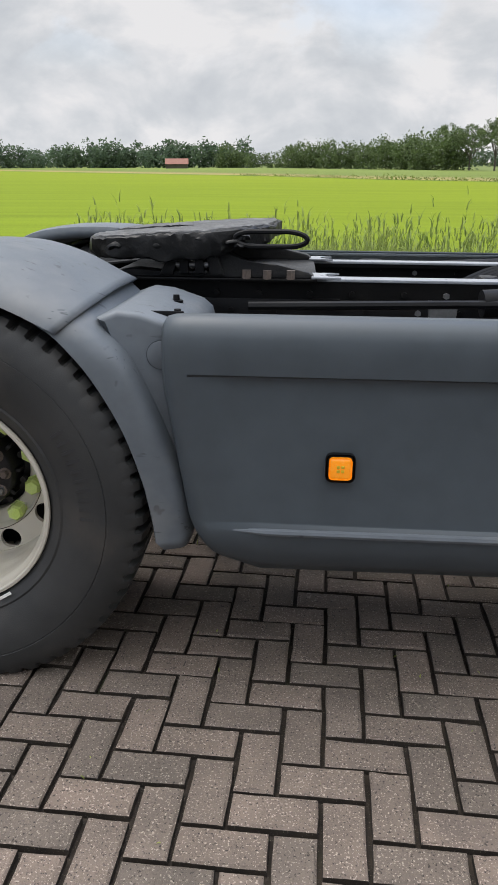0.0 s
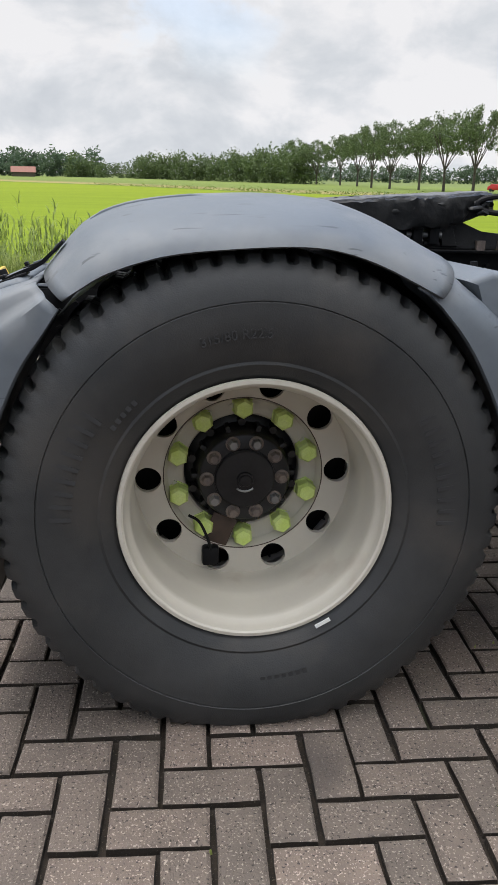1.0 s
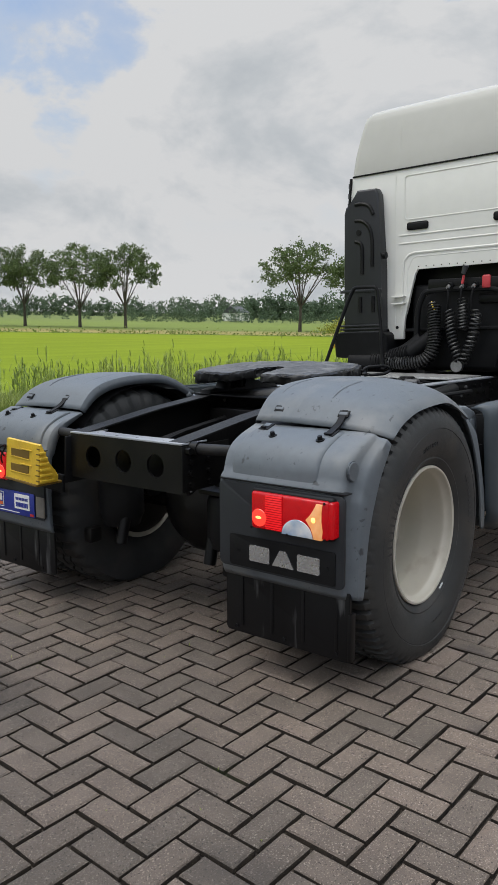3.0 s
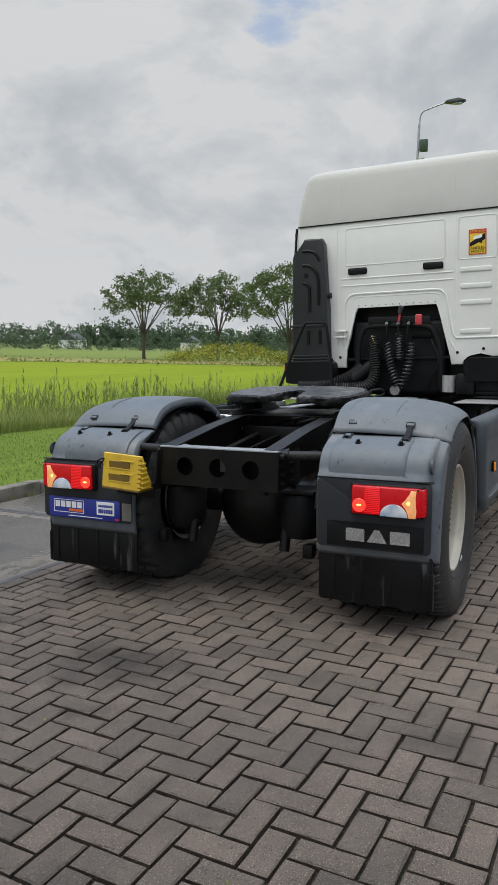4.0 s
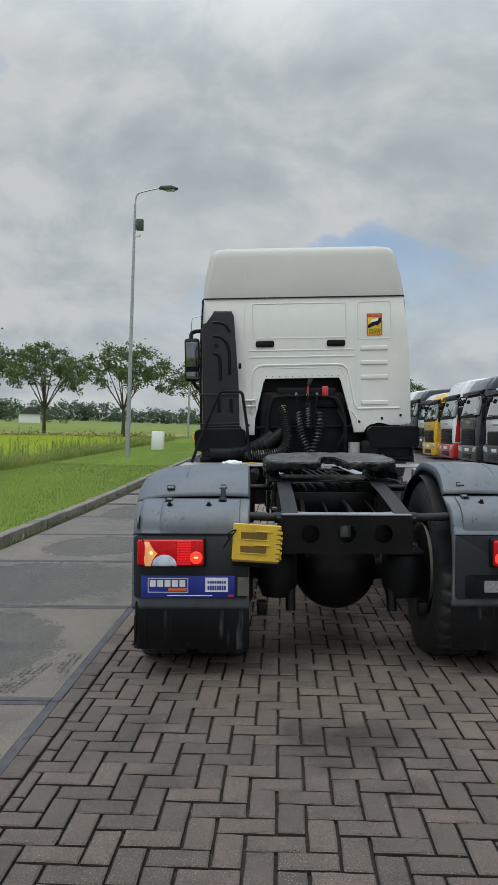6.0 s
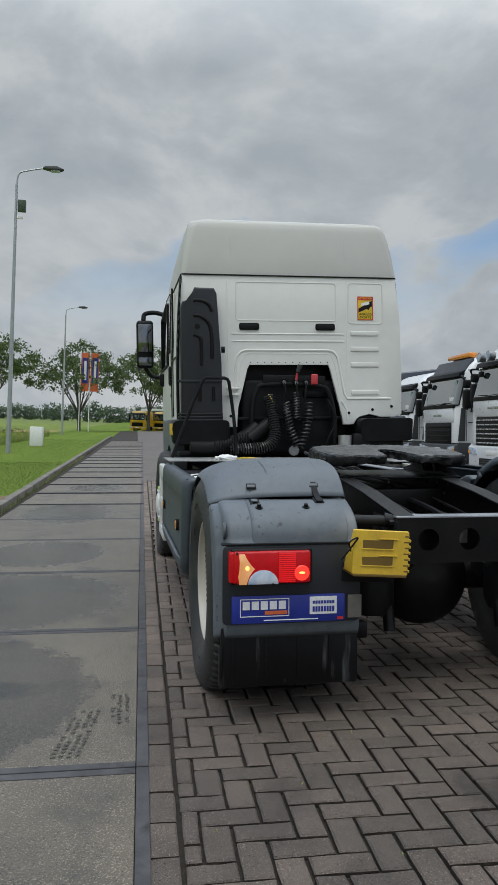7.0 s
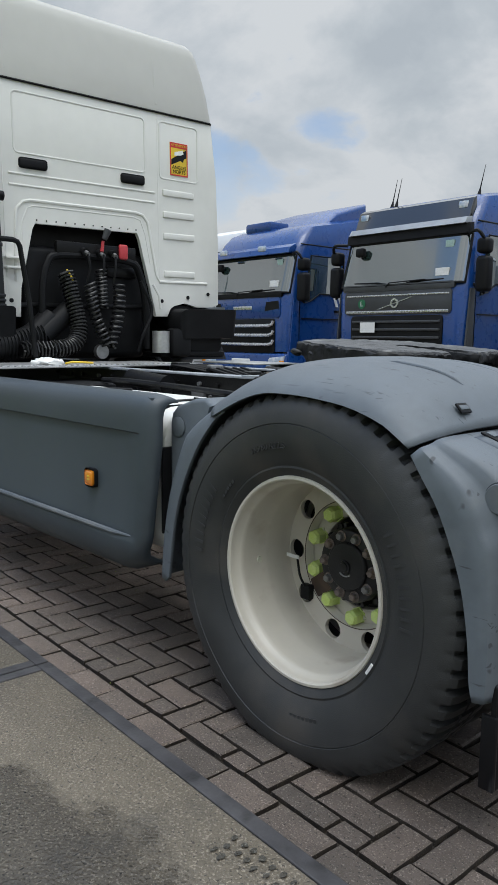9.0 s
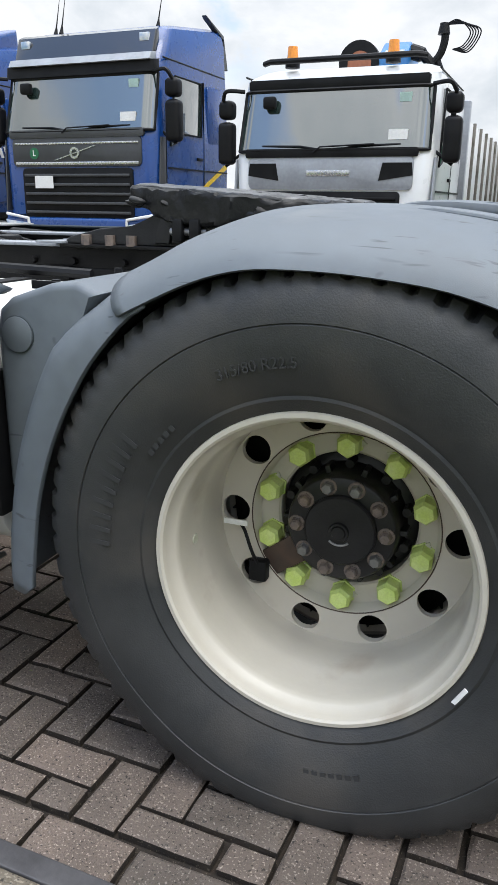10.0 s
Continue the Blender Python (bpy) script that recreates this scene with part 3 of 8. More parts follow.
def tyre_mesh(cx, sy, inset=0.0, seg=408):
    """A truck tyre with shoulder notches, standing with a flat foot on the ground."""
    prof = [(0.290, 1.150), (0.300, 1.168), (0.315, 1.184), (0.330, 1.193), (0.336, 1.197), (0.342, 1.195), (0.372, 1.212), (0.410, 1.222), (0.440, 1.2235), (0.459, 1.2225), (0.4615, 1.2205), (0.4630, 1.2232), (0.468, 1.2225),
            (0.488, 1.2180), (0.502, 1.2130), (0.516, 1.206), (0.533, 1.196), (0.547, 1.180),
            (0.553, 1.150), (0.555, 1.095), (0.545, 1.093), (0.545, 1.083), (0.555, 1.081), (0.555, 1.035), (0.545, 1.033), (0.545, 1.023), (0.555, 1.021), (0.553, 0.965), (0.547, 0.940), (0.525, 0.915), (0.44, 0.895), (0.36, 0.905), (0.29, 0.95)]

    def warp(r, y, i, k):
        r = 0.29 + (r - 0.29) * 1.044
        if r > 0.540 and i % 6 < 2 and k != 0:
            r, y = (r - 0.015, y - (0.008 if y > 1.1 else 0.0)) if r > 0.548 else (r - 0.004, y - (0.004 if y > 1.1 else 0.0))
        return r, y - inset
    bm = spin(prof, cx, AXLE_Z, sy, seg, warp)
    for v in bm.verts:
        # the loaded tyre bulges where it meets the ground
        low = max(0.0, 0.17 - v.co.z)
        v.co.y += sy * 0.07 * low * (1 if sy * v.co.y > 1.06 - inset else -1)
        v.co.z = max(v.co.z, 0.002)
    return bm


def disc_with_holes(cx, sy, y, r0, r1, count, rh, hole_r, turn=0.0, depth=0.05, n=24):
    """A wheel disc with a ring of hand holes."""
    bm = bmesh.new()
    half = math.pi / count
    for k in range(count):
        mid = turn + 2 * half * k
        hole, rim, back = [], [], []
        for i in range(n):
            a = 2 * math.pi * i / n
            u, w = math.cos(a), math.sin(a)
            hole.append((rh + hole_r * u, mid + hole_r * w / rh))
            # cast the same direction to the sector's border
            t = min([x for x in (((r1 - rh) / u if u > 1e-6 else 9), ((r0 - rh) / u if u < -1e-6 else 9), abs(half * rh / w) if abs(w) > 1e-6 else 9) if x > 0])
            rim.append((rh + t * u, mid + t * w / rh))
        for corner_r in (r0, r1):
            for sgn in (-1, 1):
                j = min(range(n), key=lambda q: abs(rim[q][0] - corner_r) + rh * abs(rim[q][1] - mid - sgn * half))
                rim[j] = (corner_r, mid + sgn * half)

        def put(pr, dy=0.0):
            r, a = pr
            return bm.verts.new((cx + r * math.sin(a), sy * (y - dy), AXLE_Z + r * math.cos(a)))
        H, R, B = [put(p) for p in hole], [put(p) for p in rim], [put(p, depth) for p in hole]
        for i in range(n):
            j = (i + 1) % n
            bm.faces.new((H[i], H[j], R[j], R[i]))
            bm.faces.new((B[i], B[j], H[j], H[i]))
    bmesh.ops.remove_doubles(bm, verts=bm.verts, dist=0.0008)
    return bm


def hexcap(p, r, length, sy, turn=0.0):
    """A hexagonal cap with a chamfered end, pointing outwards."""
    bm = bmesh.new()
    rings = []
    for rr, yy in ((r * 1.12, 0.0), (r * 1.12, 0.006), (r, 0.008), (r, length * 0.8), (r * 0.78, length)):
        rings.append([bm.verts.new((p[0] + rr * math.sin(turn + k * math.pi / 3), p[1] + sy * yy, p[2] + rr * math.cos(turn + k * math.pi / 3))) for k in range(6)])
    for a, b in zip(rings, rings[1:]):
        for i in range(6):
            bm.faces.new((a[i], a[(i + 1) % 6], b[(i + 1) % 6], b[i]))
    bm.faces.new(rings[-1])
    return bm


def bend_letters(text, size, cx, sy, r, y, mid, depth=0.0015):
    """Words bent round the tyre's side; mid: degrees clockwise from the top as seen from outside."""
    bm = letters(text, size, depth)
    for v in bm.verts:
        a = radians(mid) - v.co.x / r
        rr = r + v.co.y
        v.co = Vector((cx - sy * rr * math.sin(a), sy * (y + v.co.z), AXLE_Z + rr * math.cos(a)))
    return bm


def arc_bar(cx, sy, r, y, mid, w, hgt):
    """One raised mark on the tyre's side, in place of lettering."""
    bm = box(-w / 2, w / 2, -0.0008, 0.0008, -hgt / 2, hgt / 2)
    for v in bm.verts:
        rr, aa = r + v.co.z, radians(mid) + v.co.x / r
        v.co = Vector((cx - sy * rr * math.sin(aa), sy * (y + v.co.y), AXLE_Z + rr * math.cos(aa)))
    return bm


def rear_wheel(sy):
    side = "right" if sy < 0 else "left"
    k = 0.972 if sy < 0 else 1.0
    rim_prof = [(0.290, 1.120), (0.300, 1.150), (0.306, 1.166), (0.312, 1.172), (0.3145, 1.181), (0.312, 1.187), (0.304, 1.188), (0.2995, 1.184), (0.2975, 1.172), (0.2950, 1.160), (0.2885, 1.152), (0.2855, 1.146), (0.2845, 1.135), (0.2850, 1.112),
                (0.2840, 1.085), (0.2820, 1.060), (0.2790, 1.048), (0.2780, 1.036), (0.2780, 0.985), (0.2800, 0.968), (0.2810, 0.945), (0.2800, 0.930)]
    wheel = part("wheel", spin([(r * k, y) for r, y in rim_prof], 0, AXLE_Z, sy, 96), RIM, truck, "cream-painted steel rear wheel with green nut caps")
    part("tyre", tyre_mesh(0, sy), RUBBER, wheel, "worn black drive tyre with moulded marks", 28)
    turn = 0.3154 if sy > 0 else 0.2758
    part("wheel_disc", disc_with_holes(0, sy, 0.930, 0.207 * k, 0.2810 * k, 10, 0.2450 * k, 0.0325, turn, depth=0.016), RIM, wheel, smooth=25)
    part("disc_centre", spin([(r * k, y) for r, y in ((0.2075, 0.930), (0.2050, 0.9285), (0.2015, 0.921), (0.1990, 0.908), (0.1955, 0.9015), (0.2000, 0.8955), (0.1930, 0.8920), (0.1580, 0.8920), (0.1530, 0.888), (0.1530, 0.850))], 0, AXLE_Z, sy, 80), RIM, wheel, smooth=30)
    part("disc_seam", spin([(0.2078 * k, 0.9310), (0.2066 * k, 0.9318), (0.2052 * k, 0.9300)], 0, AXLE_Z, sy, 64), RUST_PLATE, wheel)
    part("inner_drum", spin([(0.285, 0.84), (0.20, 0.835), (0.10, 0.83), (0.0, 0.83)], 0, AXLE_Z, sy, 32), CHASSIS, wheel)
    part("hub", spin([(r * k, y - 0.033) for r, y in ((0.153, 0.888), (0.150, 0.897), (0.140, 0.903), (0.128, 0.906), (0.124, 0.912), (0.121, 0.940), (0.119, 0.975), (0.115, 0.982), (0.112, 0.984), (0.078, 0.985), (0.077, 0.994), (0.073, 0.998), (0.022, 1.000), (0.020, 1.006), (0.0, 1.007))], 0, AXLE_Z, sy, 64), HUB, wheel, "black hub cover")
    part("dust_cover", spin([(0.016, 0.973), (0.014, 0.977), (0.0, 0.978)], 0, AXLE_Z, sy, 20), HUB, wheel)
    # thin steel arc put in for the shine along the dark hub cover
    part("hub_mark", tube([(0.030 * math.sin(q), sy * 0.9675, AXLE_Z + 0.030 * math.cos(q)) for q in [2.4 + 0.15 * j for j in range(11)]], 0.0028, 6), STEEL, wheel)
    for j in range(10):
        a = 2 * math.pi * j / 10 + (0.298 if sy < 0 else 0.3185)
        b = hexcap((0.0965 * k * math.sin(a), sy * 0.950, AXLE_Z + 0.0965 * k * math.cos(a)), 0.0130, 0.020, sy, a)
        bolt = part("hub_bolt", b, RUSTY if j % 3 else STEEL, wheel, smooth=0)
        part("bolt_washer", spin([(0.0185, 0.949), (0.0185, 0.9535), (0.0165, 0.9545), (0.0, 0.9545)], 0.0965 * k * math.sin(a), AXLE_Z + 0.0965 * k * math.cos(a), sy, 16), RUSTY, bolt)
        a2 = a + 0.3
        part("hub_stud", rod((0.134 * math.sin(a2), sy * 0.868, AXLE_Z + 0.134 * math.cos(a2)), (0.134 * math.sin(a2), sy * 0.905, AXLE_Z + 0.131 * math.cos(a2)), 0.010, seg=8), HUB, wheel)
        part("hub_web", box(-0.006, 0.006, -0.022, 0.022, -0.014, 0.014, 0.003), HUB, wheel, basis=Matrix.Translation((0.121 * k * math.sin(a), sy * 0.905, AXLE_Z + 0.121 * k * math.cos(a))) @ pose(0, 0, 0, 0, math.degrees(a), 0))
    lean = -0.016 if sy < 0 else 0.0
    for j in range(10):
        a = 2 * math.pi * j / 10 + lean
        r0 = 0.1765 * k
        p = (r0 * math.sin(a), sy * 0.888, AXLE_Z + r0 * math.cos(a))
        part("nut_cap", hexcap(p, 0.0262, 0.050, sy, a + 0.5 * math.sin(j * 5)), NUT, wheel, smooth=0)
        d = 1 if j % 2 else -1
        t = a + d * 0.19
        q = Vector((r0 * math.sin(t), 0, r0 * math.cos(t)))
        c = Vector((p[0], 0, p[2] - AXLE_Z))
        n = c.normalized()
        tri = [c + n * 0.026, q * 1.02, c - n * 0.026]
        bm = bmesh.new()
        lo = [bm.verts.new((v.x, sy * 0.8925, v.z + AXLE_Z)) for v in tri]
        hi = [bm.verts.new((v.x, sy * 0.8965, v.z + AXLE_Z)) for v in tri]
        bm.faces.new(lo), bm.faces.new(hi)
        for i in range(3):
            bm.faces.new((lo[i], lo[(i + 1) % 3], hi[(i + 1) % 3], hi[i]))
        part("nut_pointer", bm, NUT_PLATE, wheel, smooth=0)
    # tyre pressure sensor, its hose and bracket
    a = radians(201 if sy < 0 else 126)
    c = Vector((0.230 * math.sin(a), sy * 0.935, AXLE_Z + 0.230 * math.cos(a)))
    part("pressure_sensor", box(c.x - 0.022, c.x + 0.022, c.y - 0.018, c.y + 0.018, c.z - 0.026, c.z + 0.026, 0.008), BLACK_PLASTIC, wheel)
    part("valve_hose", tube(curve_pts([c + Vector((0, sy * 0.015, 0.02)), c + Vector((0.01 * sy, sy * 0.03, 0.06)), c + Vector((0.03 * sy, sy * 0.02, 0.10)), c + Vector((0.055 * sy, 0, 0.11))]), 0.004, 6), BLACK_PLASTIC, wheel)
    away = Vector((-math.sin(a), 0, -math.cos(a)))
    part("sensor_plate", box(-0.032, 0.032, -0.003, 0.003, -0.045, 0.045, 0.002), RUST_PLATE, wheel, basis=Matrix.Translation((c.x + away.x * 0.065, sy * 0.925, c.z + away.z * 0.065)) @ pose(0, 0, 0, 0, math.degrees(math.atan2(away.x, away.z)), 0))
    if sy > 0:
        part("hose_bracket", box(c.x + sy * 0.02, c.x + sy * 0.075, sy * 0.960, sy * 0.964, c.z + 0.112, c.z + 0.124), WHITE_PLAIN, wheel)
    part("rim_valve_sticker", rod((sy * 0.2800, sy * 1.07, AXLE_Z - 0.02), (sy * 0.2835, sy * 1.07, AXLE_Z - 0.02), 0.011, seg=16), NUT_PLATE, wheel)
    # balance weight sticker at the rim's edge
    mx, mz = (0.160, -0.272) if sy < 0 else (-0.285, -0.170)
    part("rim_mark", box(-0.019, 0.019, -0.002, 0.002, -0.004, 0.004), WHITE_PLAIN, wheel, basis=Matrix.Translation((mx, sy * 1.1945, AXLE_Z + mz)) @ pose(0, 0, 0, 0, -math.degrees(math.atan2(mx, -mz)), 0))
    part("tyre_size", bend_letters("315/80 R22.5", 0.028, 0, -sy, 0.405, -1.2215, 14 if sy > 0 else 8), RUBBER_MARK, wheel, smooth=0)
    for r, y, mid, count, step, w, hgt in ((0.418, -1.2225, 72, 9, 4.0, 0.009, 0.046), (0.418, -1.2225, -75, 10, 3.8, 0.008, 0.040), (0.37, -1.211, 50, 5, 2.6, 0.010, 0.012), (0.40, -1.2205, 190, 7, 2.4, 0.011, 0.018)):
        for k in range(count):
            part("moulded_mark", arc_bar(0, -sy, r, y, mid + (k - (count - 1) / 2) * step, w, hgt), RUBBER_MARK, wheel, smooth=0)
    inner = part("wheel", spin([(0.29, 0.86), (0.31, 0.84), (0.26, 0.75), (0.25, 0.6), (0.29, 0.56)], 0, AXLE_Z, sy, 40), RIM, truck, "inner rear wheel in shadow")
    part("tyre", tyre_mesh(0, sy, 0.345, 204), RUBBER, inner)
    return wheel


for s in (-1, 1):
    rear_wheel(s)


ARCH_R = 0.695


def arc(a0, a1, n, r=ARCH_R):
    """Points (x, z) round the axle, angles in degrees from the top, forwards positive."""
    return [(r * math.sin(radians(a0 + (a1 - a0) * i / n)), AXLE_Z + r * math.cos(radians(a0 + (a1 - a0) * i / n))) for i in range(n + 1)]


def along(pts, n):
    """n + 1 points at even steps along a smooth line through (x, z) points."""
    c = curve_pts([(x, 0, z) for x, z in pts], 10)
    run = [0.0]
    for p, q in zip(c, c[1:]):
        run.append(run[-1] + (Vector(q) - Vector(p)).length)
    out, k = [], 0
    for i in range(n + 1):
        d = run[-1] * i / n
        while k < len(run) - 2 and run[k + 1] < d:
            k += 1
        f = (d - run[k]) / max(run[k + 1] - run[k], 1e-9)
        q = Vector(c[k]).lerp(Vector(c[k + 1]), min(f, 1.0))
        out.append((q.x, q.z))
    return out


CROWN = [(0.535, 0.50), (0.535, 0.2), (0.545, 0.03), (0.565, 0.0), (0.68, -0.05), (0.80, -0.06), (0.90, -0.02), (0.98, 0.05), (1.04, 0.13), (1.09, 0.235), (1.13, 0.36), (1.162, 0.50), (1.186, 0.65), (1.204, 0.81), (1.214, 0.97), (1.206, 1.0)]
BAND = [(0.535, 0.35), (0.535, 0.1), (0.545, 0.02), (0.57, 0.0), (0.8, 0.0), (1.05, 0.0), (1.13, 0.012), (1.172, 0.06), (1.192, 0.15), (1.203, 0.32), (1.208, 0.65), (1.211, 0.96), (1.203, 1.0)]
TAIL = [(0.535, 0.30), (0.535, 0.1), (0.545, 0.02), (0.57, 0.0), (0.8, -0.006), (1.03, 0.0), (1.10, 0.012), (1.14, 0.045), (1.158, 0.10), (1.166, 0.17), (1.171, 0.30), (1.177, 0.38), (1.196, 0.46), (1.207, 0.54), (1.211, 0.75), (1.213, 0.97), (1.204, 1.0)]


def guard_section(p, q, sy, rows, lean):
    """One rib of a mudguard from its inner edge over the crest to the lip; p crest, q where the lip ends (x, z)."""
    p, q = Vector((p[0], 0, p[1])), Vector((q[0], 0, q[1]))
    inset = 0.055 if sy < 0 else 0.010
    return [p.lerp(q, k) + Vector((0, sy * (y + inset * max(0.0, 0.80 - y) / 0.265), -lean * sy)) for y, k in rows]


def mudguard(sy):
    lean = 0.010
    y_in = 0.600 if sy < 0 else 0.550
    # middle piece over the wheel
    top = along([(-0.455, 1.022), (-0.41, 1.078), (-0.36, 1.122), (-0.28, 1.156), (-0.15, 1.177), (0.0, 1.185), (0.12, 1.182), (0.20, 1.170), (0.30, 1.136), (0.39, 1.090), (0.445, 1.064)], 34)
    lip = along([(-0.392, 0.978), (-0.35, 1.005), (-0.30, 1.032), (-0.19, 1.064), (-0.06, 1.080), (0.08, 1.084), (0.16, 1.074), (0.23, 1.052), (0.30, 1.020), (0.362, 0.990)], 34)
    bm = sheet([guard_section(p, q, sy, CROWN, lean) for p, q in zip(top, lip)])
    for v in bm.verts:
        # dents along the side
        v.co.y += 0.005 * noise.noise(Vector((v.co.x * 7, sy * 3.0, v.co.z * 5))) * (1 if abs(v.co.y) > 1.1 else 0)
        v.co.z += 0.003 * noise.noise(Vector((v.co.x * 5 + sy, v.co.y * 5, 0)))
    mid = thicken(part("mudguard", bm, GREY_PLASTIC, truck, "scuffed grey plastic mudguard over the rear wheel", 40), 0.006)
    # pressed ribs on its crown
    for y in (0.66, 0.92):
        pts = [Vector((x, sy * y, z - 0.0005 - lean * sy)) for x, z in top if -0.36 < x < -0.08]
        part("crown_rib", tube(pts, [0.002] + [0.006] * (len(pts) - 2) + [0.002], 8), GREY_PLASTIC, mid)
    # front piece; the one on the right sits a little higher and wider
    w, u = (0.016, 0.030) if sy < 0 else (0.0, 0.0)
    fr_t = along([(0.395, 1.072), (0.425, 1.050), (0.47, 1.006), (0.520, 0.948), (0.578, 0.840), (0.630 + w * 0.4, 0.700), (0.664 + w, 0.545 + u), (0.674 + w, 0.44 + u), (0.675 + w, 0.400 + u), (0.668 + w, 0.390 + u)], 22)
    fr_l = along([(0.312, 1.010), (0.338, 0.994), (0.375, 0.960), (0.441, 0.880), (0.513, 0.752), (0.562, 0.613), (0.588, 0.46 + u), (0.594, 0.405 + u), (0.602, 0.388 + u), (0.616, 0.385 + u)], 22)
    # its upper end slips under the middle piece, so it takes on the crown's section there
    under = [CROWN[j] for j in (0, 1, 2, 3, 4, 6, 7, 9, 11, 12, 13, 14, 15)]
    ribs = []
    for i, (p, q) in enumerate(zip(fr_t, fr_l)):
        f = max(0.0, 1 - i / 6)
        ribs.append(guard_section(p, q, sy, [(a + (c - 0.006 - a) * f, b + (d - b) * f) for (a, b), (c, d) in zip(BAND, under)], lean))
    bm = sheet(ribs)
    front = thicken(part("mudguard_front", bm, GREY_PLASTIC, truck, "grey plastic front mudguard section reaching low", 40), 0.006)
    ledge = [(0.445, 1.020), (0.50, 1.040), (0.56, 1.034), (0.655, 1.003), (0.684, 0.978), (0.694, 0.94), (0.694, 0.60), (0.668, 0.56), (0.620, 0.70), (0.53, 0.90)]
    part("mudguard_ledge", prism([(x, z - lean * sy) for x, z in ledge], 1, sy * 0.57, sy * 1.135, 0.016, seg=3), GREY_PLASTIC, front, "grey ledge bolted in front of the mudguard")
    part("ledge_seam", box(0.50, 0.66, sy * 1.05, sy * 1.054, 1.012 - lean * sy, 1.030 - lean * sy, 0.002), BLACK_PLASTIC, front, basis=Matrix.Translation((0, 0, 0)))
    for x, y in ((0.60, 0.80), (0.635, 1.00)):
        z = 1.034 - (x - 0.56) * 0.326 - lean * sy
        bt = part("rubber_bolt", rod((x, sy * y, z - 0.012), (x, sy * y, z + 0.018), 0.012, 0.009, 12), BLACK_PLASTIC, front)
        part("bolt_washer", rod((x, sy * y, z - 0.008), (x, sy * y, z + 0.002), 0.020, seg=14), BLACK_PLASTIC, bt)
    part("round_cap", spin([(0.036, 1.133), (0.036, 1.1395), (0.034, 1.1405), (0.0, 1.1405)], 0.640 if sy > 0 else 0.612, 0.93 - lean * sy, sy, 32), GREY_PLASTIC, front)
    part("cap_groove", spin([(0.0385, 1.133), (0.0385, 1.1368), (0.0362, 1.1368), (0.0362, 1.133)], 0.640 if sy > 0 else 0.612, 0.93 - lean * sy, sy, 32), SKIRT, front)
    # rear piece with the light box
    crest = along([(-0.452, 1.010), (-0.50, 0.995), (-0.56, 0.974), (-0.615, 0.945), (-0.648, 0.908), (-0.664, 0.868), (-0.672, 0.838), (-0.690, 0.822), (-0.694, 0.79), (-0.694, 0.70), (-0.692, 0.60), (-0.687, 0.50), (-0.680, 0.44), (-0.662, 0.405)], 30)
    inner = along([(-0.400, 0.962), (-0.43, 0.915), (-0.486, 0.829), (-0.549, 0.681), (-0.578, 0.55), (-0.590, 0.44), (-0.602, 0.398)], 30)
    bm = sheet([guard_section(p, q, sy, TAIL, lean) for p, q in zip(crest, inner)])
    rear = thicken(part("mudguard_rear", bm, GREY_PLASTIC, truck, "grey plastic rear mudguard section holding the tail lamp", 40), 0.006)
    part("round_cap", spin([(0.036, 1.165), (0.036, 1.1745), (0.034, 1.1760), (0.0, 1.1760)], -0.622, 0.885 - lean * sy, sy, 32), GREY_PLASTIC, rear)
    part("cap_groove", spin([(0.0390, 1.165), (0.0390, 1.1712), (0.0362, 1.1712), (0.0362, 1.165)], -0.622, 0.885 - lean * sy, sy, 32), SKIRT, rear)
    # raised lid over the lamp box, with two rubber bolts
    run = [(x, z) for x, z in crest if -0.668 < x < -0.466]
    lid_rows = []
    for i, (x, z) in enumerate(run):
        xa, za = run[max(i - 1, 0)]
        xb, zb = run[min(i + 1, len(run) - 1)]
        n = Vector((zb - za, 0, xa - xb)).normalized()
        n = n if n.z > 0 else -n
        end = 0.25 if i in (0, len(run) - 1) else 1.0
        lid_rows.append([Vector((x, sy * y, z - lean * sy)) + n * (h * end + 0.001) for y, h in ((y_in + 0.045, -0.004), (y_in + 0.052, 0.009), (y_in + 0.066, 0.013), (0.80, 0.014), (1.015, 0.013), (1.034, 0.010), (1.046, 0.003), (1.052, -0.008))])
    lid = thicken(part("lamp_lid", sheet(lid_rows), GREY_PLASTIC, rear, "raised grey lid with rubber bolts", 40), 0.008)
    for y in (0.777, 1.000):
        bt = part("rubber_bolt", rod((-0.572, sy * y, 0.972 - lean * sy), (-0.581, sy * y, 0.999 - lean * sy), 0.012, 0.009, 12), BLACK_PLASTIC, rear)
        part("bolt_washer", rod((-0.572, sy * y, 0.970 - lean * sy), (-0.576, sy * y, 0.985 - lean * sy), 0.018, seg=14), BLACK_PLASTIC, bt)
    # latch slots above and below the seam; one strap is still hooked in
    hooked = 0.700 if sy > 0 else 1.010
    for y in (0.700, 1.010):
        drop = 0.004 if y > 0.9 else 0.0
        up_slot = Matrix.Translation((-0.4175, sy * y, 1.0745 - lean * sy - drop)) @ pose(0, 0, 0, 0, -47, 0)
        low_slot = Matrix.Translation((-0.512, sy * y, 1.0085 - lean * sy - drop)) @ pose(0, 0, 0, 0, -20, 0)
        slot = part("latch_slot", box(-0.016, 0.016, -0.024, 0.024, -0.004, 0.002, 0.002), BLACK_PLASTIC, rear, "dark latch slot", basis=up_slot)
        part("slot_bar", box(-0.007, 0.007, -0.020, 0.020, 0.0015, 0.004, 0.001), GREY_PLASTIC, slot)
        slot = part("latch_slot", box(-0.030, 0.030, -0.024, 0.024, -0.004, 0.002, 0.002), BLACK_PLASTIC, rear, "dark latch slot", basis=low_slot)
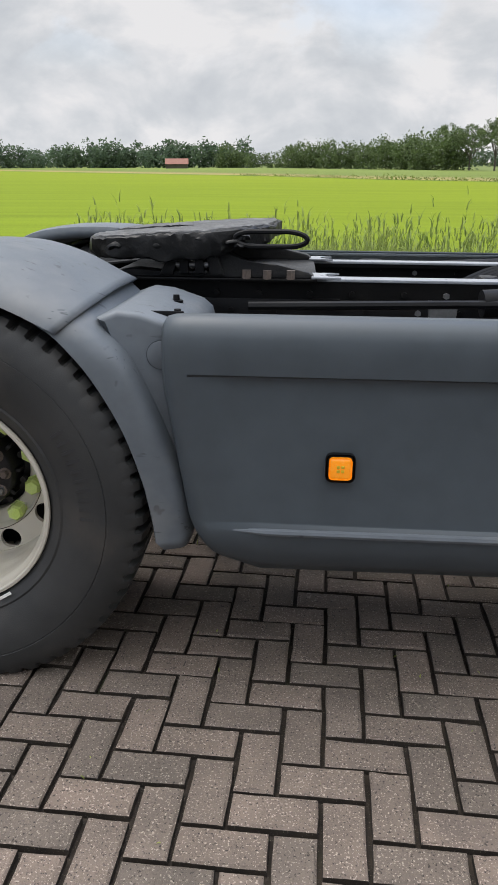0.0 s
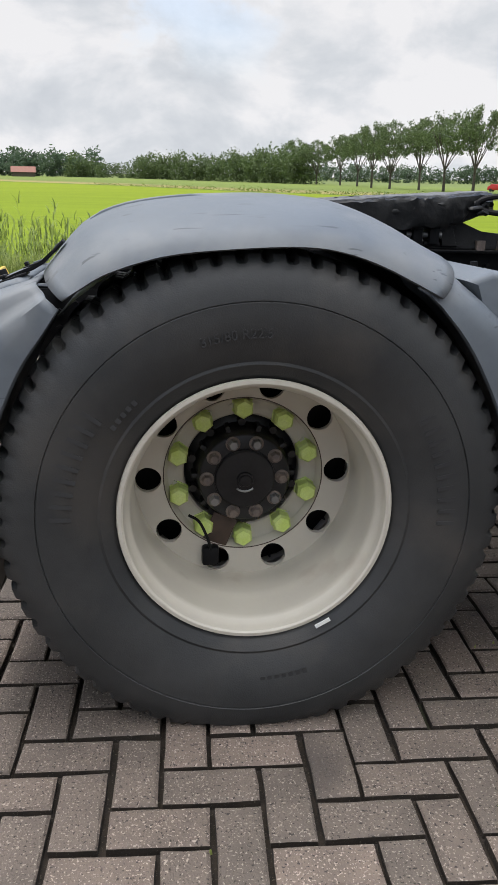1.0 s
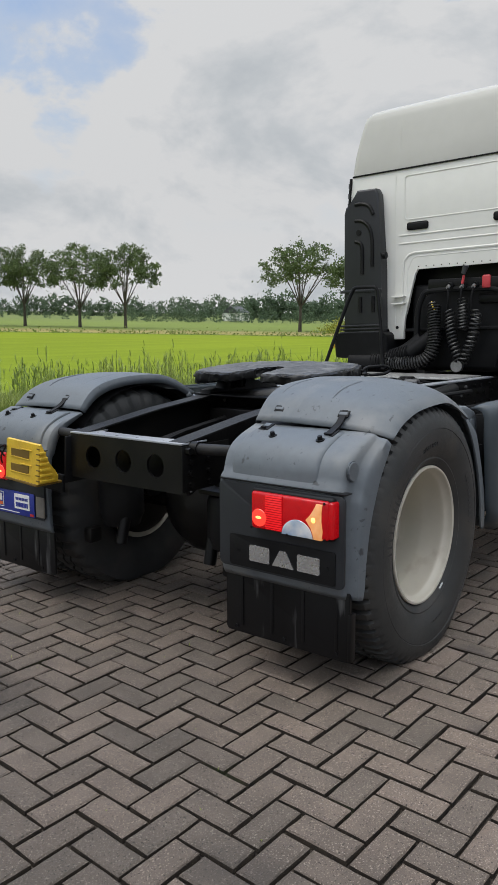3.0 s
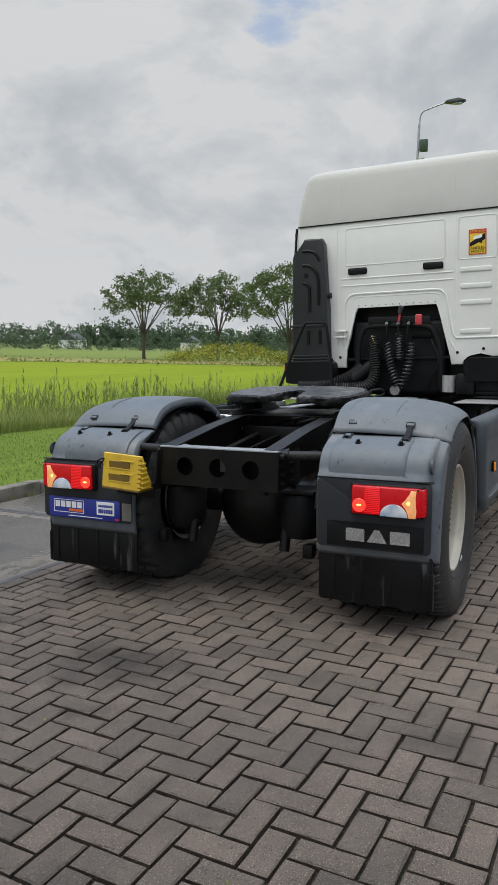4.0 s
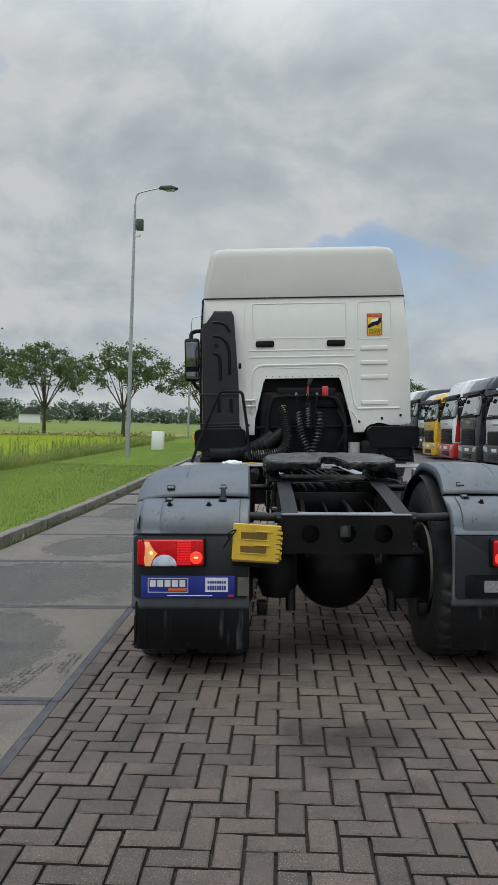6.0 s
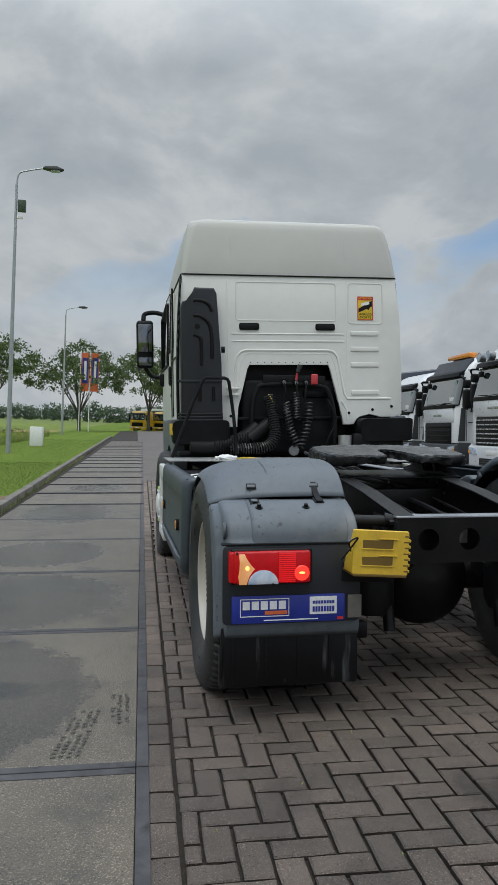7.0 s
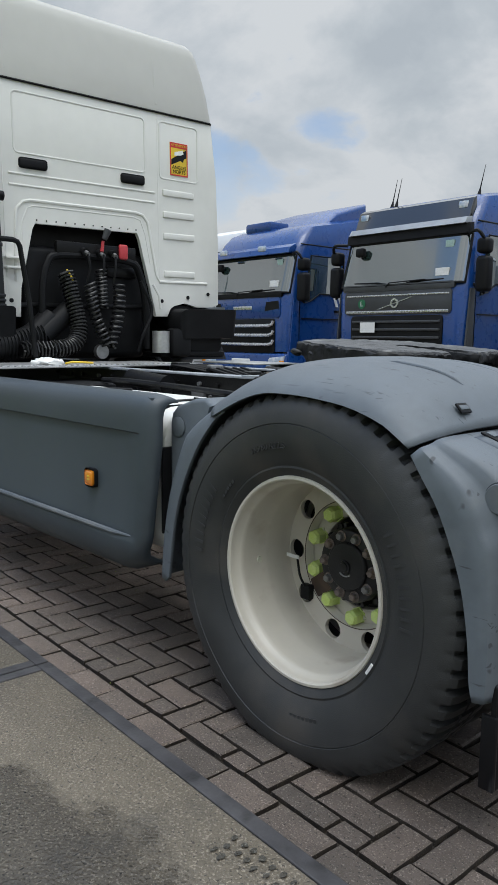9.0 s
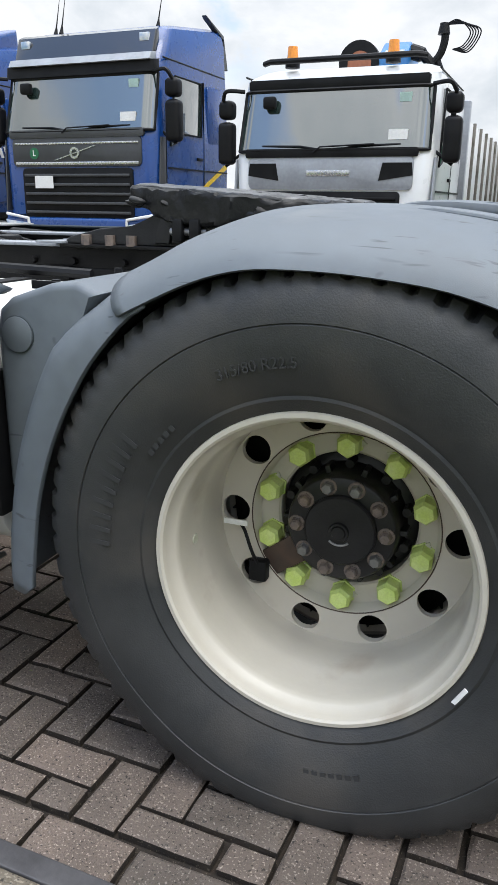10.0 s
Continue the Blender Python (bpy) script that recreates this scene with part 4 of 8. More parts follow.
        part("slot_bar", box(-0.004, 0.022, -0.014, 0.014, 0.0015, 0.005, 0.001), GREY_PLASTIC, slot)
        part("slot_pin", box(-0.026, -0.016, -0.012, 0.012, 0.001, 0.012, 0.003), BLACK_PLASTIC, slot)
        if y == hooked:
            path = [(-0.408, 1.089), (-0.430, 1.066), (-0.452, 1.043), (-0.474, 1.030), (-0.510, 1.017), (-0.536, 1.006)]
            under = [(x + 0.003, z - 0.006) for x, z in reversed(path)]
            st = part("latch", prism([(x, z - lean * sy - drop) for x, z in path + under], 1, sy * (y - 0.014), sy * (y + 0.014), 0.002), BLACK_PLASTIC, rear, "black rubber latch strap")
            part("latch_grip", box(-0.007, 0.007, -0.016, 0.016, -0.003, 0.004, 0.002), BLACK_PLASTIC, st, basis=Matrix.Translation((-0.536, sy * y, 1.008 - lean * sy - drop)) @ pose(0, 0, 0, 0, -20, 0))
    # panel under the lamp, with its edge
    part("lamp_panel", prism(rounded(y_in, 1.185, 0.465, 0.814, 0.02), 0, -0.688, -0.700, 0.004) if sy > 0 else prism([(-y, z) for y, z in rounded(y_in, 1.185, 0.465, 0.814, 0.02)], 0, -0.688, -0.700, 0.004), PANEL, rear)
    part("ledge_seam", box(-0.700, -0.655, sy * y_in, sy * 1.19, 0.818, 0.824, 0.002), BLACK_PLASTIC, rear)
    # tail lamp
    lamp = part("tail_lamp", box(-0.728, -0.690, sy * 0.700, sy * 1.160, 0.648, 0.826, 0.014, 3), BLACK_PLASTIC, rear, "red tail lamp with a clear reversing window, lit")
    lamp.matrix_basis = Matrix.Translation((0, sy * 1.152, 0.808)) @ Matrix.Diagonal((1, 0.80, 0.91, 1)) @ Matrix.Translation((0, -sy * 1.160, -0.826))
    part("lens", box(-0.748, -0.726, sy * 0.715, sy * 1.152, 0.658, 0.816, 0.014, 3), RED_LENS, lamp)
    part("side_lens", box(-0.742, -0.690, sy * 1.140, sy * 1.172, 0.662, 0.812, 0.010, 3), RED_LENS, lamp)
    dome = [(0.984 + 0.086 * math.cos(radians(q)), 0.655 + 0.070 * math.sin(radians(q))) for q in range(0, 181, 12)]
    part("clear_window", prism([(sy * a, b) for a, b in dome], 0, -0.7505, -0.740, 0.003), CLEAR_LENS, lamp, "clear reversing window with a painted sky reflection")
    amber = [(1.122, 0.803), (1.088, 0.803), (1.076, 0.776), (1.056, 0.750), (1.030, 0.730), (1.046, 0.719), (1.062, 0.700), (1.073, 0.676), (1.076, 0.655), (1.118, 0.655), (1.124, 0.695), (1.116, 0.735), (1.117, 0.770)]
    part("turn_window", prism([(sy * a, b) for a, b in amber], 0, -0.7505, -0.740, 0.002), AMBER_GLOW, lamp, "lit amber indicator window")
    part("turn_light", spin([(0.012, 0.0), (0.008, 0.003), (0.0, 0.004)], 0, 0, 1, 16), LAMP_CORE, lamp, basis=Matrix.Translation((-0.7503, sy * 1.074, 0.734)) @ pose(0, 0, 0, 0, 0, 90))
    part("brake_light", spin([(0.038, 0.0), (0.035, 0.003), (0.022, 0.004), (0.0, 0.005)], 0, 0, 1, 28), RED_GLOW, lamp, basis=Matrix.Translation((-0.7485, sy * 0.766, 0.706)) @ pose(0, 0, 0, 0, 0, 90) @ Matrix.Diagonal((1.15, 1, 1, 1)))
    part("brake_core", prism([(sy * (0.766 + 0.017 * math.cos(q)), 0.708 + 0.006 * math.sin(q)) for q in [0.5236 * j for j in range(12)]], 0, -0.7545, -0.752), LAMP_CORE, lamp)
    part("tail_light", prism([(sy * a, b) for a, b in rounded(0.800, 0.897, 0.664, 0.806, 0.006)], 0, -0.7488, -0.744, 0.001), RED_LIT, lamp, "glowing red tail light field")
    for i in range(14):
        part("lens_rib", box(-0.7502, -0.748, sy * 0.800, sy * 0.897, 0.668 + i * 0.0100, 0.6705 + i * 0.0100), RED_LENS, lamp, smooth=0)
    part("lens_divide", box(-0.7492, -0.747, sy * 0.899, sy * 0.902, 0.662, 0.812), RED_LENS, lamp, smooth=0)
    for a, b in ((1.136, 0.66), (1.132, 0.808), (0.722, 0.66), (0.93, 0.655)):
        part("lamp_screw", rod((-0.749, sy * a, b), (-0.752, sy * a, b), 0.006, seg=10), BLACK_PLASTIC, lamp)
    # plate
    if sy < 0:
        pl = part("plate_panel", prism([(-y, z) for y, z in rounded(0.655, 1.150, 0.474, 0.602, 0.008)], 0, -0.696, -0.704, 0.003), BLACK_PLASTIC, rear, "black panel with three light emblem shapes")
        for shape in (rounded(0.758, 0.855, 0.505, 0.570, 0.006), [(0.868, 0.505), (0.904, 0.570), (0.932, 0.570), (0.970, 0.505)], rounded(0.985, 1.085, 0.505, 0.570, 0.006)):
            part("emblem", prism([(-y, z) for y, z in shape], 0, -0.704, -0.708), SILVER, pl, smooth=0)
        for y in (0.70, 1.115):
            part("panel_screw", rod((-0.704, -y, 0.538), (-0.707, -y, 0.538), 0.007, seg=10), BLACK_PLASTIC, pl)
    else:
        pl = part("sign_plate", prism(rounded(0.625, 1.145, 0.470, 0.592, 0.006), 0, -0.700, -0.706, 0.002), SIGN_BLUE, rear, "blue dealer plate with white and orange bars")
        bars = [(0.884, 1.107, 0.576, 0.579, WHITE_PLAIN), (0.884, 1.107, 0.499, 0.502, WHITE_PLAIN), (0.884, 0.887, 0.502, 0.576, WHITE_PLAIN), (1.104, 1.107, 0.502, 0.576, WHITE_PLAIN),
                (0.893, 0.995, 0.508, 0.524, SIGN_ORANGE), (0.663, 0.789, 0.503, 0.582, WHITE_PLAIN), (0.75, 1.0, 0.480, 0.484, WHITE_PLAIN), (0.632, 0.660, 0.476, 0.488, SIGN_RED)]
        bars += [(1.064 - i * 0.041, 1.096 - i * 0.041, 0.531, 0.568, WHITE_PLAIN) for i in range(5)]
        for y0, y1, z0, z1, m in bars:
            part("sign_bar", box(-0.7085, -0.7055, y0, y1, z0, z1), m, pl, smooth=0)
        for i in range(8):
            part("sign_bar", box(-0.7100, -0.7080, 0.766 - i * 0.0130, 0.776 - i * 0.0130, 0.550, 0.564), SIGN_BLUE, pl, smooth=0)
            part("sign_bar", box(-0.7100, -0.7080, 0.766 - i * 0.0130, 0.776 - i * 0.0130, 0.514, 0.538), SIGN_BLUE, pl, smooth=0)
        part("inspection_plate", box(-0.708, -0.700, 0.545, 0.610, 0.480, 0.585, 0.003), KERB, rear, "small dirty metal plate")
    # mud flap
    fl = part("mud_flap", prism([(sy * a, b) for a, b in rounded(y_in - 0.005, 1.185, 0.168, 0.440, 0.012)], 0, -0.640, -0.652, 0.003), FLAP, truck, "black rubber mud flap with pale streaks")
    part("flap_edge", box(-0.658, -0.618, sy * 1.178, sy * 1.192, 0.172, 0.36, 0.004), FLAP, fl)
    for y in (0.65, 0.89, 1.13):
        part("flap_bolt", rod((-0.652, sy * y, 0.192), (-0.658, sy * y, 0.192), 0.008, seg=10), BLACK_PLASTIC, fl)
    for i in range(4):
        part("flap_rib", box(-0.6555, -0.651, sy * (0.67 + i * 0.15), sy * (0.685 + i * 0.15), 0.20, 0.43, 0.002), FLAP, fl)
    # liner under the crown
    part("wheel_liner", sheet([[Vector((x, sy * y, z)) for y in (0.54, 0.8, 1.07)] for x, z in arc(-80, 80, 20, 0.590)]), BLACK_PLASTIC, truck, smooth=40)


for s in (-1, 1):
    mudguard(s)

# ---- chassis ----
for s in (-1, 1):
    rail = part("frame_rail", prism([(s * 0.31, 0.79), (s * 0.38, 0.79), (s * 0.38, 1.045), (s * 0.31, 1.045), (s * 0.31, 1.03), (s * 0.365, 1.03), (s * 0.365, 0.805), (s * 0.31, 0.805)], 0, 0.25, 5.2), CHASSIS, truck, "black bolted chassis rail", 0)
    tail = [(-0.655, 0.72), (0.26, 0.79), (0.26, 1.04), (-0.15, 1.0), (-0.655, 0.925)]
    part("tail_web", prism(tail, 1, s * 0.345, s * 0.36), CHASSIS, truck, smooth=0)
    part("tail_flange", prism([(-0.655, 0.925), (-0.15, 1.0), (0.26, 1.043), (0.26, 1.051), (-0.15, 1.008), (-0.655, 0.933)], 1, s * 0.27, s * 0.362), CAST, truck, "dark worn frame flange", 0)
    part("top_flange", box(0.95, 3.0, s * 0.30, s * 0.385, 1.0455, 1.056, 0.002), SKY_SHEEN, rail, "top flange with a painted sky sheen")
    for row, z in enumerate((1.005, 0.945, 0.875)):
        for i in range(22):
            x = -0.45 + i * 0.16 + (0.05 if row == 1 else 0) + 0.02 * math.sin(i * 3.1)
            if x < 0.25 and z > 0.9:
                continue
            part("frame_bolt", rod((x, s * 0.359, z), (x, s * 0.397, z), 0.011, seg=6), STEEL if (i * 7 + row) % 6 == 0 else CHASSIS, rail, smooth=0)
    part("flitch_plate", box(0.35, 2.9, s * 0.381, s * 0.389, 0.80, 0.985, 0.002), CHASSIS, rail)
    for x in (1.05, 1.45, 1.9):
        part("tank_bracket", prism([(x - 0.05, 0.99), (x + 0.05, 0.99), (x + 0.03, 0.72), (x - 0.03, 0.72)], 1, s * 0.39, s * 0.41), STEEL if x == 1.45 else CHASSIS, rail, smooth=0)
    # mudguard carrying tubes
    tb = part("guard_tube", rod((-0.60, s * 0.34, 0.905), (-0.56, s * 0.72, 0.915), 0.024, seg=20), CAST, truck, "dark steel mudguard support tube")
    part("tube_collar", rod((-0.598, s * 0.355, 0.905), (-0.593, s * 0.40, 0.906), 0.032, seg=20), CHASSIS, tb)
    part("guard_tube", rod((0.55, s * 0.36, 0.99), (0.55, s * 0.62, 0.99), 0.022, seg=16), CHASSIS, truck)
    # air bellows and brake pot
    bl = part("air_bellows", spin([(0.0, 0.0), (0.095, 0.0), (0.105, 0.03), (0.118, 0.06), (0.118, 0.22), (0.105, 0.25), (0.06, 0.26), (0.0, 0.26)], 0, 0, 1, 32), BLACK_PLASTIC, truck, "black rubber air spring", basis=Matrix.Translation((-0.34, s * 0.375, 0.41)) @ pose(0, 0, 0, 90, 0, 0))
    part("bellows_plate", box(-0.45, -0.23, s * 0.375 - 0.11, s * 0.375 + 0.11, 0.668, 0.690, 0.004), CHASSIS, truck)
    part("damper", rod((-0.42, s * 0.30, 0.33), (-0.30, s * 0.30, 0.80), 0.030, seg=16), CHASSIS, truck)
    part("shackle", box(-0.50, -0.42, s * 0.44, s * 0.50, 0.32, 0.40, 0.012), CHASSIS, truck)

cross = bmesh.new()
hole_z, plate_y = 0.822, 0.362
# rear plate with three round holes
ys = [-0.362, -0.10, 0.10, 0.362]
for k in range(3):
    y0, y1 = ys[k], ys[k + 1]
    cy = (-0.205, 0.0, 0.205)[k]
    n = 32
    H, R, B = [], [], []
    for i in range(n):
        a = 2 * math.pi * (i + 0.5) / n
        u, w = math.cos(a), math.sin(a)
        H.append((cy + 0.052 * u, hole_z + 0.052 * w))
        t = min(x for x in ((y1 - cy) / u if u > 1e-6 else 9, (y0 - cy) / u if u < -1e-6 else 9, (0.925 - hole_z) / w if w > 1e-6 else 9, (0.712 - hole_z) / w if w < -1e-6 else 9) if x > 0)
        R.append((cy + t * u, hole_z + t * w))
    for py in (y0, y1):
        for pz in (0.712, 0.925):
            j = min(range(n), key=lambda q: abs(R[q][0] - py) + abs(R[q][1] - pz))
            R[j] = (py, pz)
    vh, vr, vb = ([cross.verts.new((x, a, b)) for a, b in pts] for x, pts in ((-0.668, H), (-0.668, R), (-0.656, H)))
    for i in range(n):
        j = (i + 1) % n
        cross.faces.new((vh[i], vh[j], vr[j], vr[i]))
        cross.faces.new((vb[i], vb[j], vh[j], vh[i]))
bmesh.ops.remove_doubles(cross, verts=cross.verts[:], dist=0.0008)
member = part("rear_crossmember", cross, CHASSIS, truck, "black rear crossmember with three round holes and a sky sheen painted on top", 25)
part("crossmember_top", prism([(-0.670, -0.364), (-0.670, 0.364), (-0.50, 0.362), (-0.49, 0.345), (-0.50, 0.285), (-0.555, 0.262), (-0.578, 0.22), (-0.584, 0.0), (-0.578, -0.22), (-0.555, -0.262), (-0.50, -0.285), (-0.49, -0.345), (-0.50, -0.362)], 2, 0.9255, 0.934, 0.002), SKY_SHEEN, member, "top plate with a painted sky sheen", 0)
for s in (-1, 1):
    for x, y in ((-0.635, 0.325), (-0.555, 0.335), (-0.535, 0.305)):
        part("plate_hole", rod((x, s * y, 0.9335), (x, s * y, 0.9352), 0.008, seg=10), CHASSIS, member, smooth=0)
    part("corner_bolt", rod((-0.640, s * 0.362, 0.900), (-0.640, s * 0.392, 0.900), 0.016, seg=6), CHASSIS, member, smooth=0)
part("crossmember_back", box(-0.57, -0.555, -0.345, 0.345, 0.72, 0.92), CHASSIS, member, smooth=0)
# pale plate added behind the middle hole for the light seen through it
part("hole_light_patch", box(-0.575, -0.571, -0.035, 0.03, 0.79, 0.86, 0.003), STEEL, member)
part("crossmember_side", box(-0.668, -0.35, 0.362, 0.368, 0.72, 0.92, 0.002), CHASSIS, member)
part("crossmember_side", box(-0.668, -0.35, -0.368, -0.362, 0.72, 0.92, 0.002), CHASSIS, member)
for s in (-1, 1):
    for z in (0.75, 0.80, 0.85, 0.90):
        part("frame_bolt", rod((-0.62, s * 0.367, z), (-0.62, s * 0.384, z), 0.013, seg=6), STEEL if z == 0.90 else CHASSIS, member, smooth=0)
        part("frame_bolt", rod((-0.50, s * 0.367, z), (-0.50, s * 0.384, z), 0.013, seg=6), CHASSIS, member, smooth=0)
for x in (0.30, 1.25, 2.0, 2.7):
    part("frame_crosspiece", box(x, x + 0.10, -0.31, 0.31, 0.84, 0.98, 0.01), CHASSIS, truck)
# rear axle
part("axle_housing", spin([(0.0, -0.20), (0.09, -0.19), (0.17, -0.14), (0.24, -0.05), (0.265, 0.04), (0.25, 0.11), (0.19, 0.18), (0.10, 0.22), (0.0, 0.23)], 0, 0, 1, 40), CHASSIS, truck, "black rear axle housing", basis=Matrix.Translation((-0.02, 0.0, 0.53)) @ pose(0, 0, 0, 0, 0, 90))
part("axle_tube", rod((0, -0.85, AXLE_Z), (0, 0.85, AXLE_Z), 0.085, seg=24), CHASSIS, truck)
for s in (-1, 1):
    part("brake_drum", spin([(0.0, 0.52), (0.20, 0.52), (0.245, 0.545), (0.262, 0.56), (0.262, 0.80), (0.25, 0.83), (0.0, 0.83)], 0, AXLE_Z, s, 36), CHASSIS, truck)
    part("brake_chamber", rod((-0.16, s * 0.30, 0.62), (-0.16, s * 0.50, 0.62), 0.085, seg=20), CHASSIS, truck)
    part("chamber_band", rod((-0.16, s * 0.385, 0.62), (-0.16, s * 0.415, 0.62), 0.092, seg=20), CAST, truck)
    part("brake_hose", tube(curve_pts([(-0.18, s * 0.30, 0.66), (-0.35, s * 0.24, 0.72), (-0.45, s * 0.20, 0.66), (-0.50, s * 0.26, 0.78)], 6), 0.011, 6), CAST, truck)
part("axle_nose", rod((0.1, 0, 0.55), (0.55, 0, 0.60), 0.14, 0.06, 24), CHASSIS, truck)
part("drive_shaft", rod((0.5, 0, 0.60), (2.8, 0, 0.78), 0.055, seg=16), CHASSIS, truck)
part("air_tank", rod((0.45, -0.22, 0.86), (0.45, 0.22, 0.86), 0.09, seg=20), CHASSIS, truck)
for k in range(6):
    random.seed(40 + k)
    y = -0.25 + 0.1 * k
    pts = [(-0.5, y, 0.82 + 0.03 * math.sin(k)), (0.1, y + 0.06 * math.sin(k * 2.1), 0.90), (0.9, y * 0.8, 0.97 + 0.02 * math.cos(k)), (1.6, y * 0.6 + 0.05, 0.98), (2.3, y, 1.0), (2.9, y * 0.9, 1.0)]
    part("cable", tube(curve_pts(pts, 6), 0.008 + 0.004 * (k % 3), 6), BLACK_PLASTIC, truck)
for k in range(5):
    y = -0.26 + 0.06 * k
    part("cable", tube(curve_pts([(1.55, y, 1.0), (1.75, y + 0.1, 1.06), (1.9, y - 0.05, 1.03), (2.05, y + 0.12, 1.07), (2.25, y, 1.02)], 6), 0.011, 6), BLACK_PLASTIC, truck)
for k in range(4):
    part("valve_block", box(1.62 + 0.17 * k, 1.70 + 0.17 * k, -0.20 + 0.12 * (k % 2), -0.10 + 0.12 * (k % 2), 0.98, 1.05 + 0.012 * k, 0.012), STEEL if k == 2 else CHASSIS, truck)

# wheel chock in its bracket
chock = part("wheel_chock", prism([(-0.853, 0.703), (-0.846, 0.892), (-0.832, 0.895), (-0.812, 0.850), (-0.788, 0.800), (-0.760, 0.760), (-0.735, 0.735), (-0.735, 0.703)], 1, 0.378, 0.635, 0.005), YELLOW, truck, "yellow plastic wheel chock in a bracket")
for z in (0.742, 0.815):
    lean_x = (z - 0.703) * 0.037
    part("chock_slot", prism([(y, q) for y, q in ((0.452, z + 0.004), (0.470, z), (0.590, z), (0.592, z + 0.036), (0.512, z + 0.037), (0.500, z + 0.041), (0.452, z + 0.041))], 0, -0.8550 + lean_x, -0.840 + lean_x), CHOCK_SHADE, chock, "slot painted in shaded yellow")
    part("chock_lip", box(-0.8575 + lean_x, -0.850 + lean_x, 0.448, 0.596, z - 0.005, z, 0.001), YELLOW, chock)
    part("chock_lip", box(-0.8575 + lean_x, -0.850 + lean_x, 0.430, 0.520, z + 0.041, z + 0.046, 0.001), YELLOW, chock)
for i in range(7):
    z = 0.716 + i * 0.0255
    part("chock_groove", box(-0.8535 + (z - 0.703) * 0.037, -0.845, 0.3765, 0.398 + 0.004 * (i % 2), z, z + 0.007, 0.001), CHOCK_SHADE, chock)
for i in range(6):
    z = 0.712 + i * 0.027
    part("chock_rib", box(-0.846, -0.765 - 0.010 * i, 0.368, 0.379, z, z + 0.013, 0.002), YELLOW, chock)
part("chock_foot", box(-0.860, -0.700, 0.385, 0.630, 0.692, 0.704, 0.003), CHOCK_SHADE, chock)
part("chock_wire", tube(curve_pts([(-0.85, 0.645, 0.80), (-0.87, 0.66, 0.84), (-0.86, 0.62, 0.86), (-0.86, 0.66, 0.80), (-0.84, 0.68, 0.76)]), 0.004, 6), BLACK_PLASTIC, chock)
part("chock_bracket", box(-0.70, -0.50, 0.370, 0.378, 0.69, 0.92, 0.003), BLACK_PLASTIC, chock)
part("chock_bracket", box(-0.71, -0.692, 0.38, 0.630, 0.64, 0.73, 0.004), BLACK_PLASTIC, chock)
chock.matrix_basis = Matrix.Translation((-0.80, 0.51, 0.80)) @ pose(0, 0, 0, 3.5, 0, 0) @ Matrix.Translation((0.80, -0.51, -0.80))

# ---- fifth wheel ----
half = [(0.215, 0.11), (0.222, 0.31), (0.255, 0.39), (0.32, 0.445), (0.45, 0.465), (0.66, 0.455), (0.79, 0.40), (0.86, 0.29), (0.885, 0.12)]
throat = [(0.50, 0.055), (0.40, 0.065), (0.27, 0.085)]
outline = [(x, y) for x, y in half] + [(x, -y) for x, y in reversed(half)] + [(x, -y) for x, y in reversed(throat)] + [(0.545, -0.03), (0.545, 0.03)] + throat


def rough_slab(pts, z0, z1, cuts, bulge, ragged, apron=None):
    """A greasy cast slab with lumpy faces; the apron gives how deep its rim hangs down."""
    b = prism(pts, 2, z0, z1, 0.008)
    bmesh.ops.triangulate(b, faces=[f for f in b.faces if len(f.verts) > 4])
    for c in range(cuts):
        bmesh.ops.subdivide_edges(b, edges=[e for e in b.edges if e.calc_length() > 0.022], cuts=1, use_grid_fill=True)
    for v in b.verts:
        f = max(0.0, min(1.0, (z1 - v.co.z) / (z1 - z0)))
        if apron:
            v.co.z -= f * apron(v.co.x, v.co.y)
        v.co += Vector((noise.noise(v.co * 19 + Vector((5, 0, 0))), noise.noise(v.co * 19), 0.6 * noise.noise(v.co * 13))) * bulge
        v.co += Vector((noise.noise(v.co * 55), noise.noise(v.co * 55 + Vector((0, 3, 0))), noise.noise(v.co * 55 + Vector((9, 0, 0))))) * bulge * 0.75
        if f > 0.5:
            v.co.z -= ragged * max(0.0, noise.noise(v.co * 12 + Vector((0, 7, 0))) + 0.15)
    return b


def rim_depth(x, y):
    """The plate's rim: deep along the sides, running out towards the front."""
    wide_here = 0.31 + 0.155 * min(1.0, max(0.0, (x - 0.20) / 0.16)) - 0.17 * max(0.0, (x - 0.70) / 0.18)
    k = max(0.0, min(1.0, (abs(y) / wide_here - 0.62) / 0.2))
    d = 0.006 + 0.022 * min(1.0, max(0.0, (x - 0.19) / 0.10)) + 0.018 * min(1.0, max(0.0, (x - 0.30) / 0.3))
    return k * d * (1.0 - 0.75 * min(1.0, max(0.0, (x - 0.63) / 0.15)))


tilt5 = Matrix.Translation((0, -0.015, 1.148)) @ pose(0, 0, 0, 0, -4.0, 0)
plate = part("fifth_wheel", rough_slab(outline, -0.022, 0.018, 5, 0.010, 0.012, rim_depth), GREASE, truck, "thick greasy black fifth wheel coupling plate with a worn top", 30, basis=tilt5)
wear = [(0.5 + (x - 0.5) * 0.965, y * 0.965) for x, y in half] + [(0.5 + (x - 0.5) * 0.965, -y * 0.965) for x, y in reversed(half)] + [(x, -y - 0.012) for x, y in reversed(throat)] + [(0.56, -0.04), (0.56, 0.04)] + [(x, y + 0.012) for x, y in throat]
part("worn_top", rough_slab(wear, 0.008, 0.0255, 4, 0.0045, 0.0), WORN_TOP, plate, "grey worn sliding face")
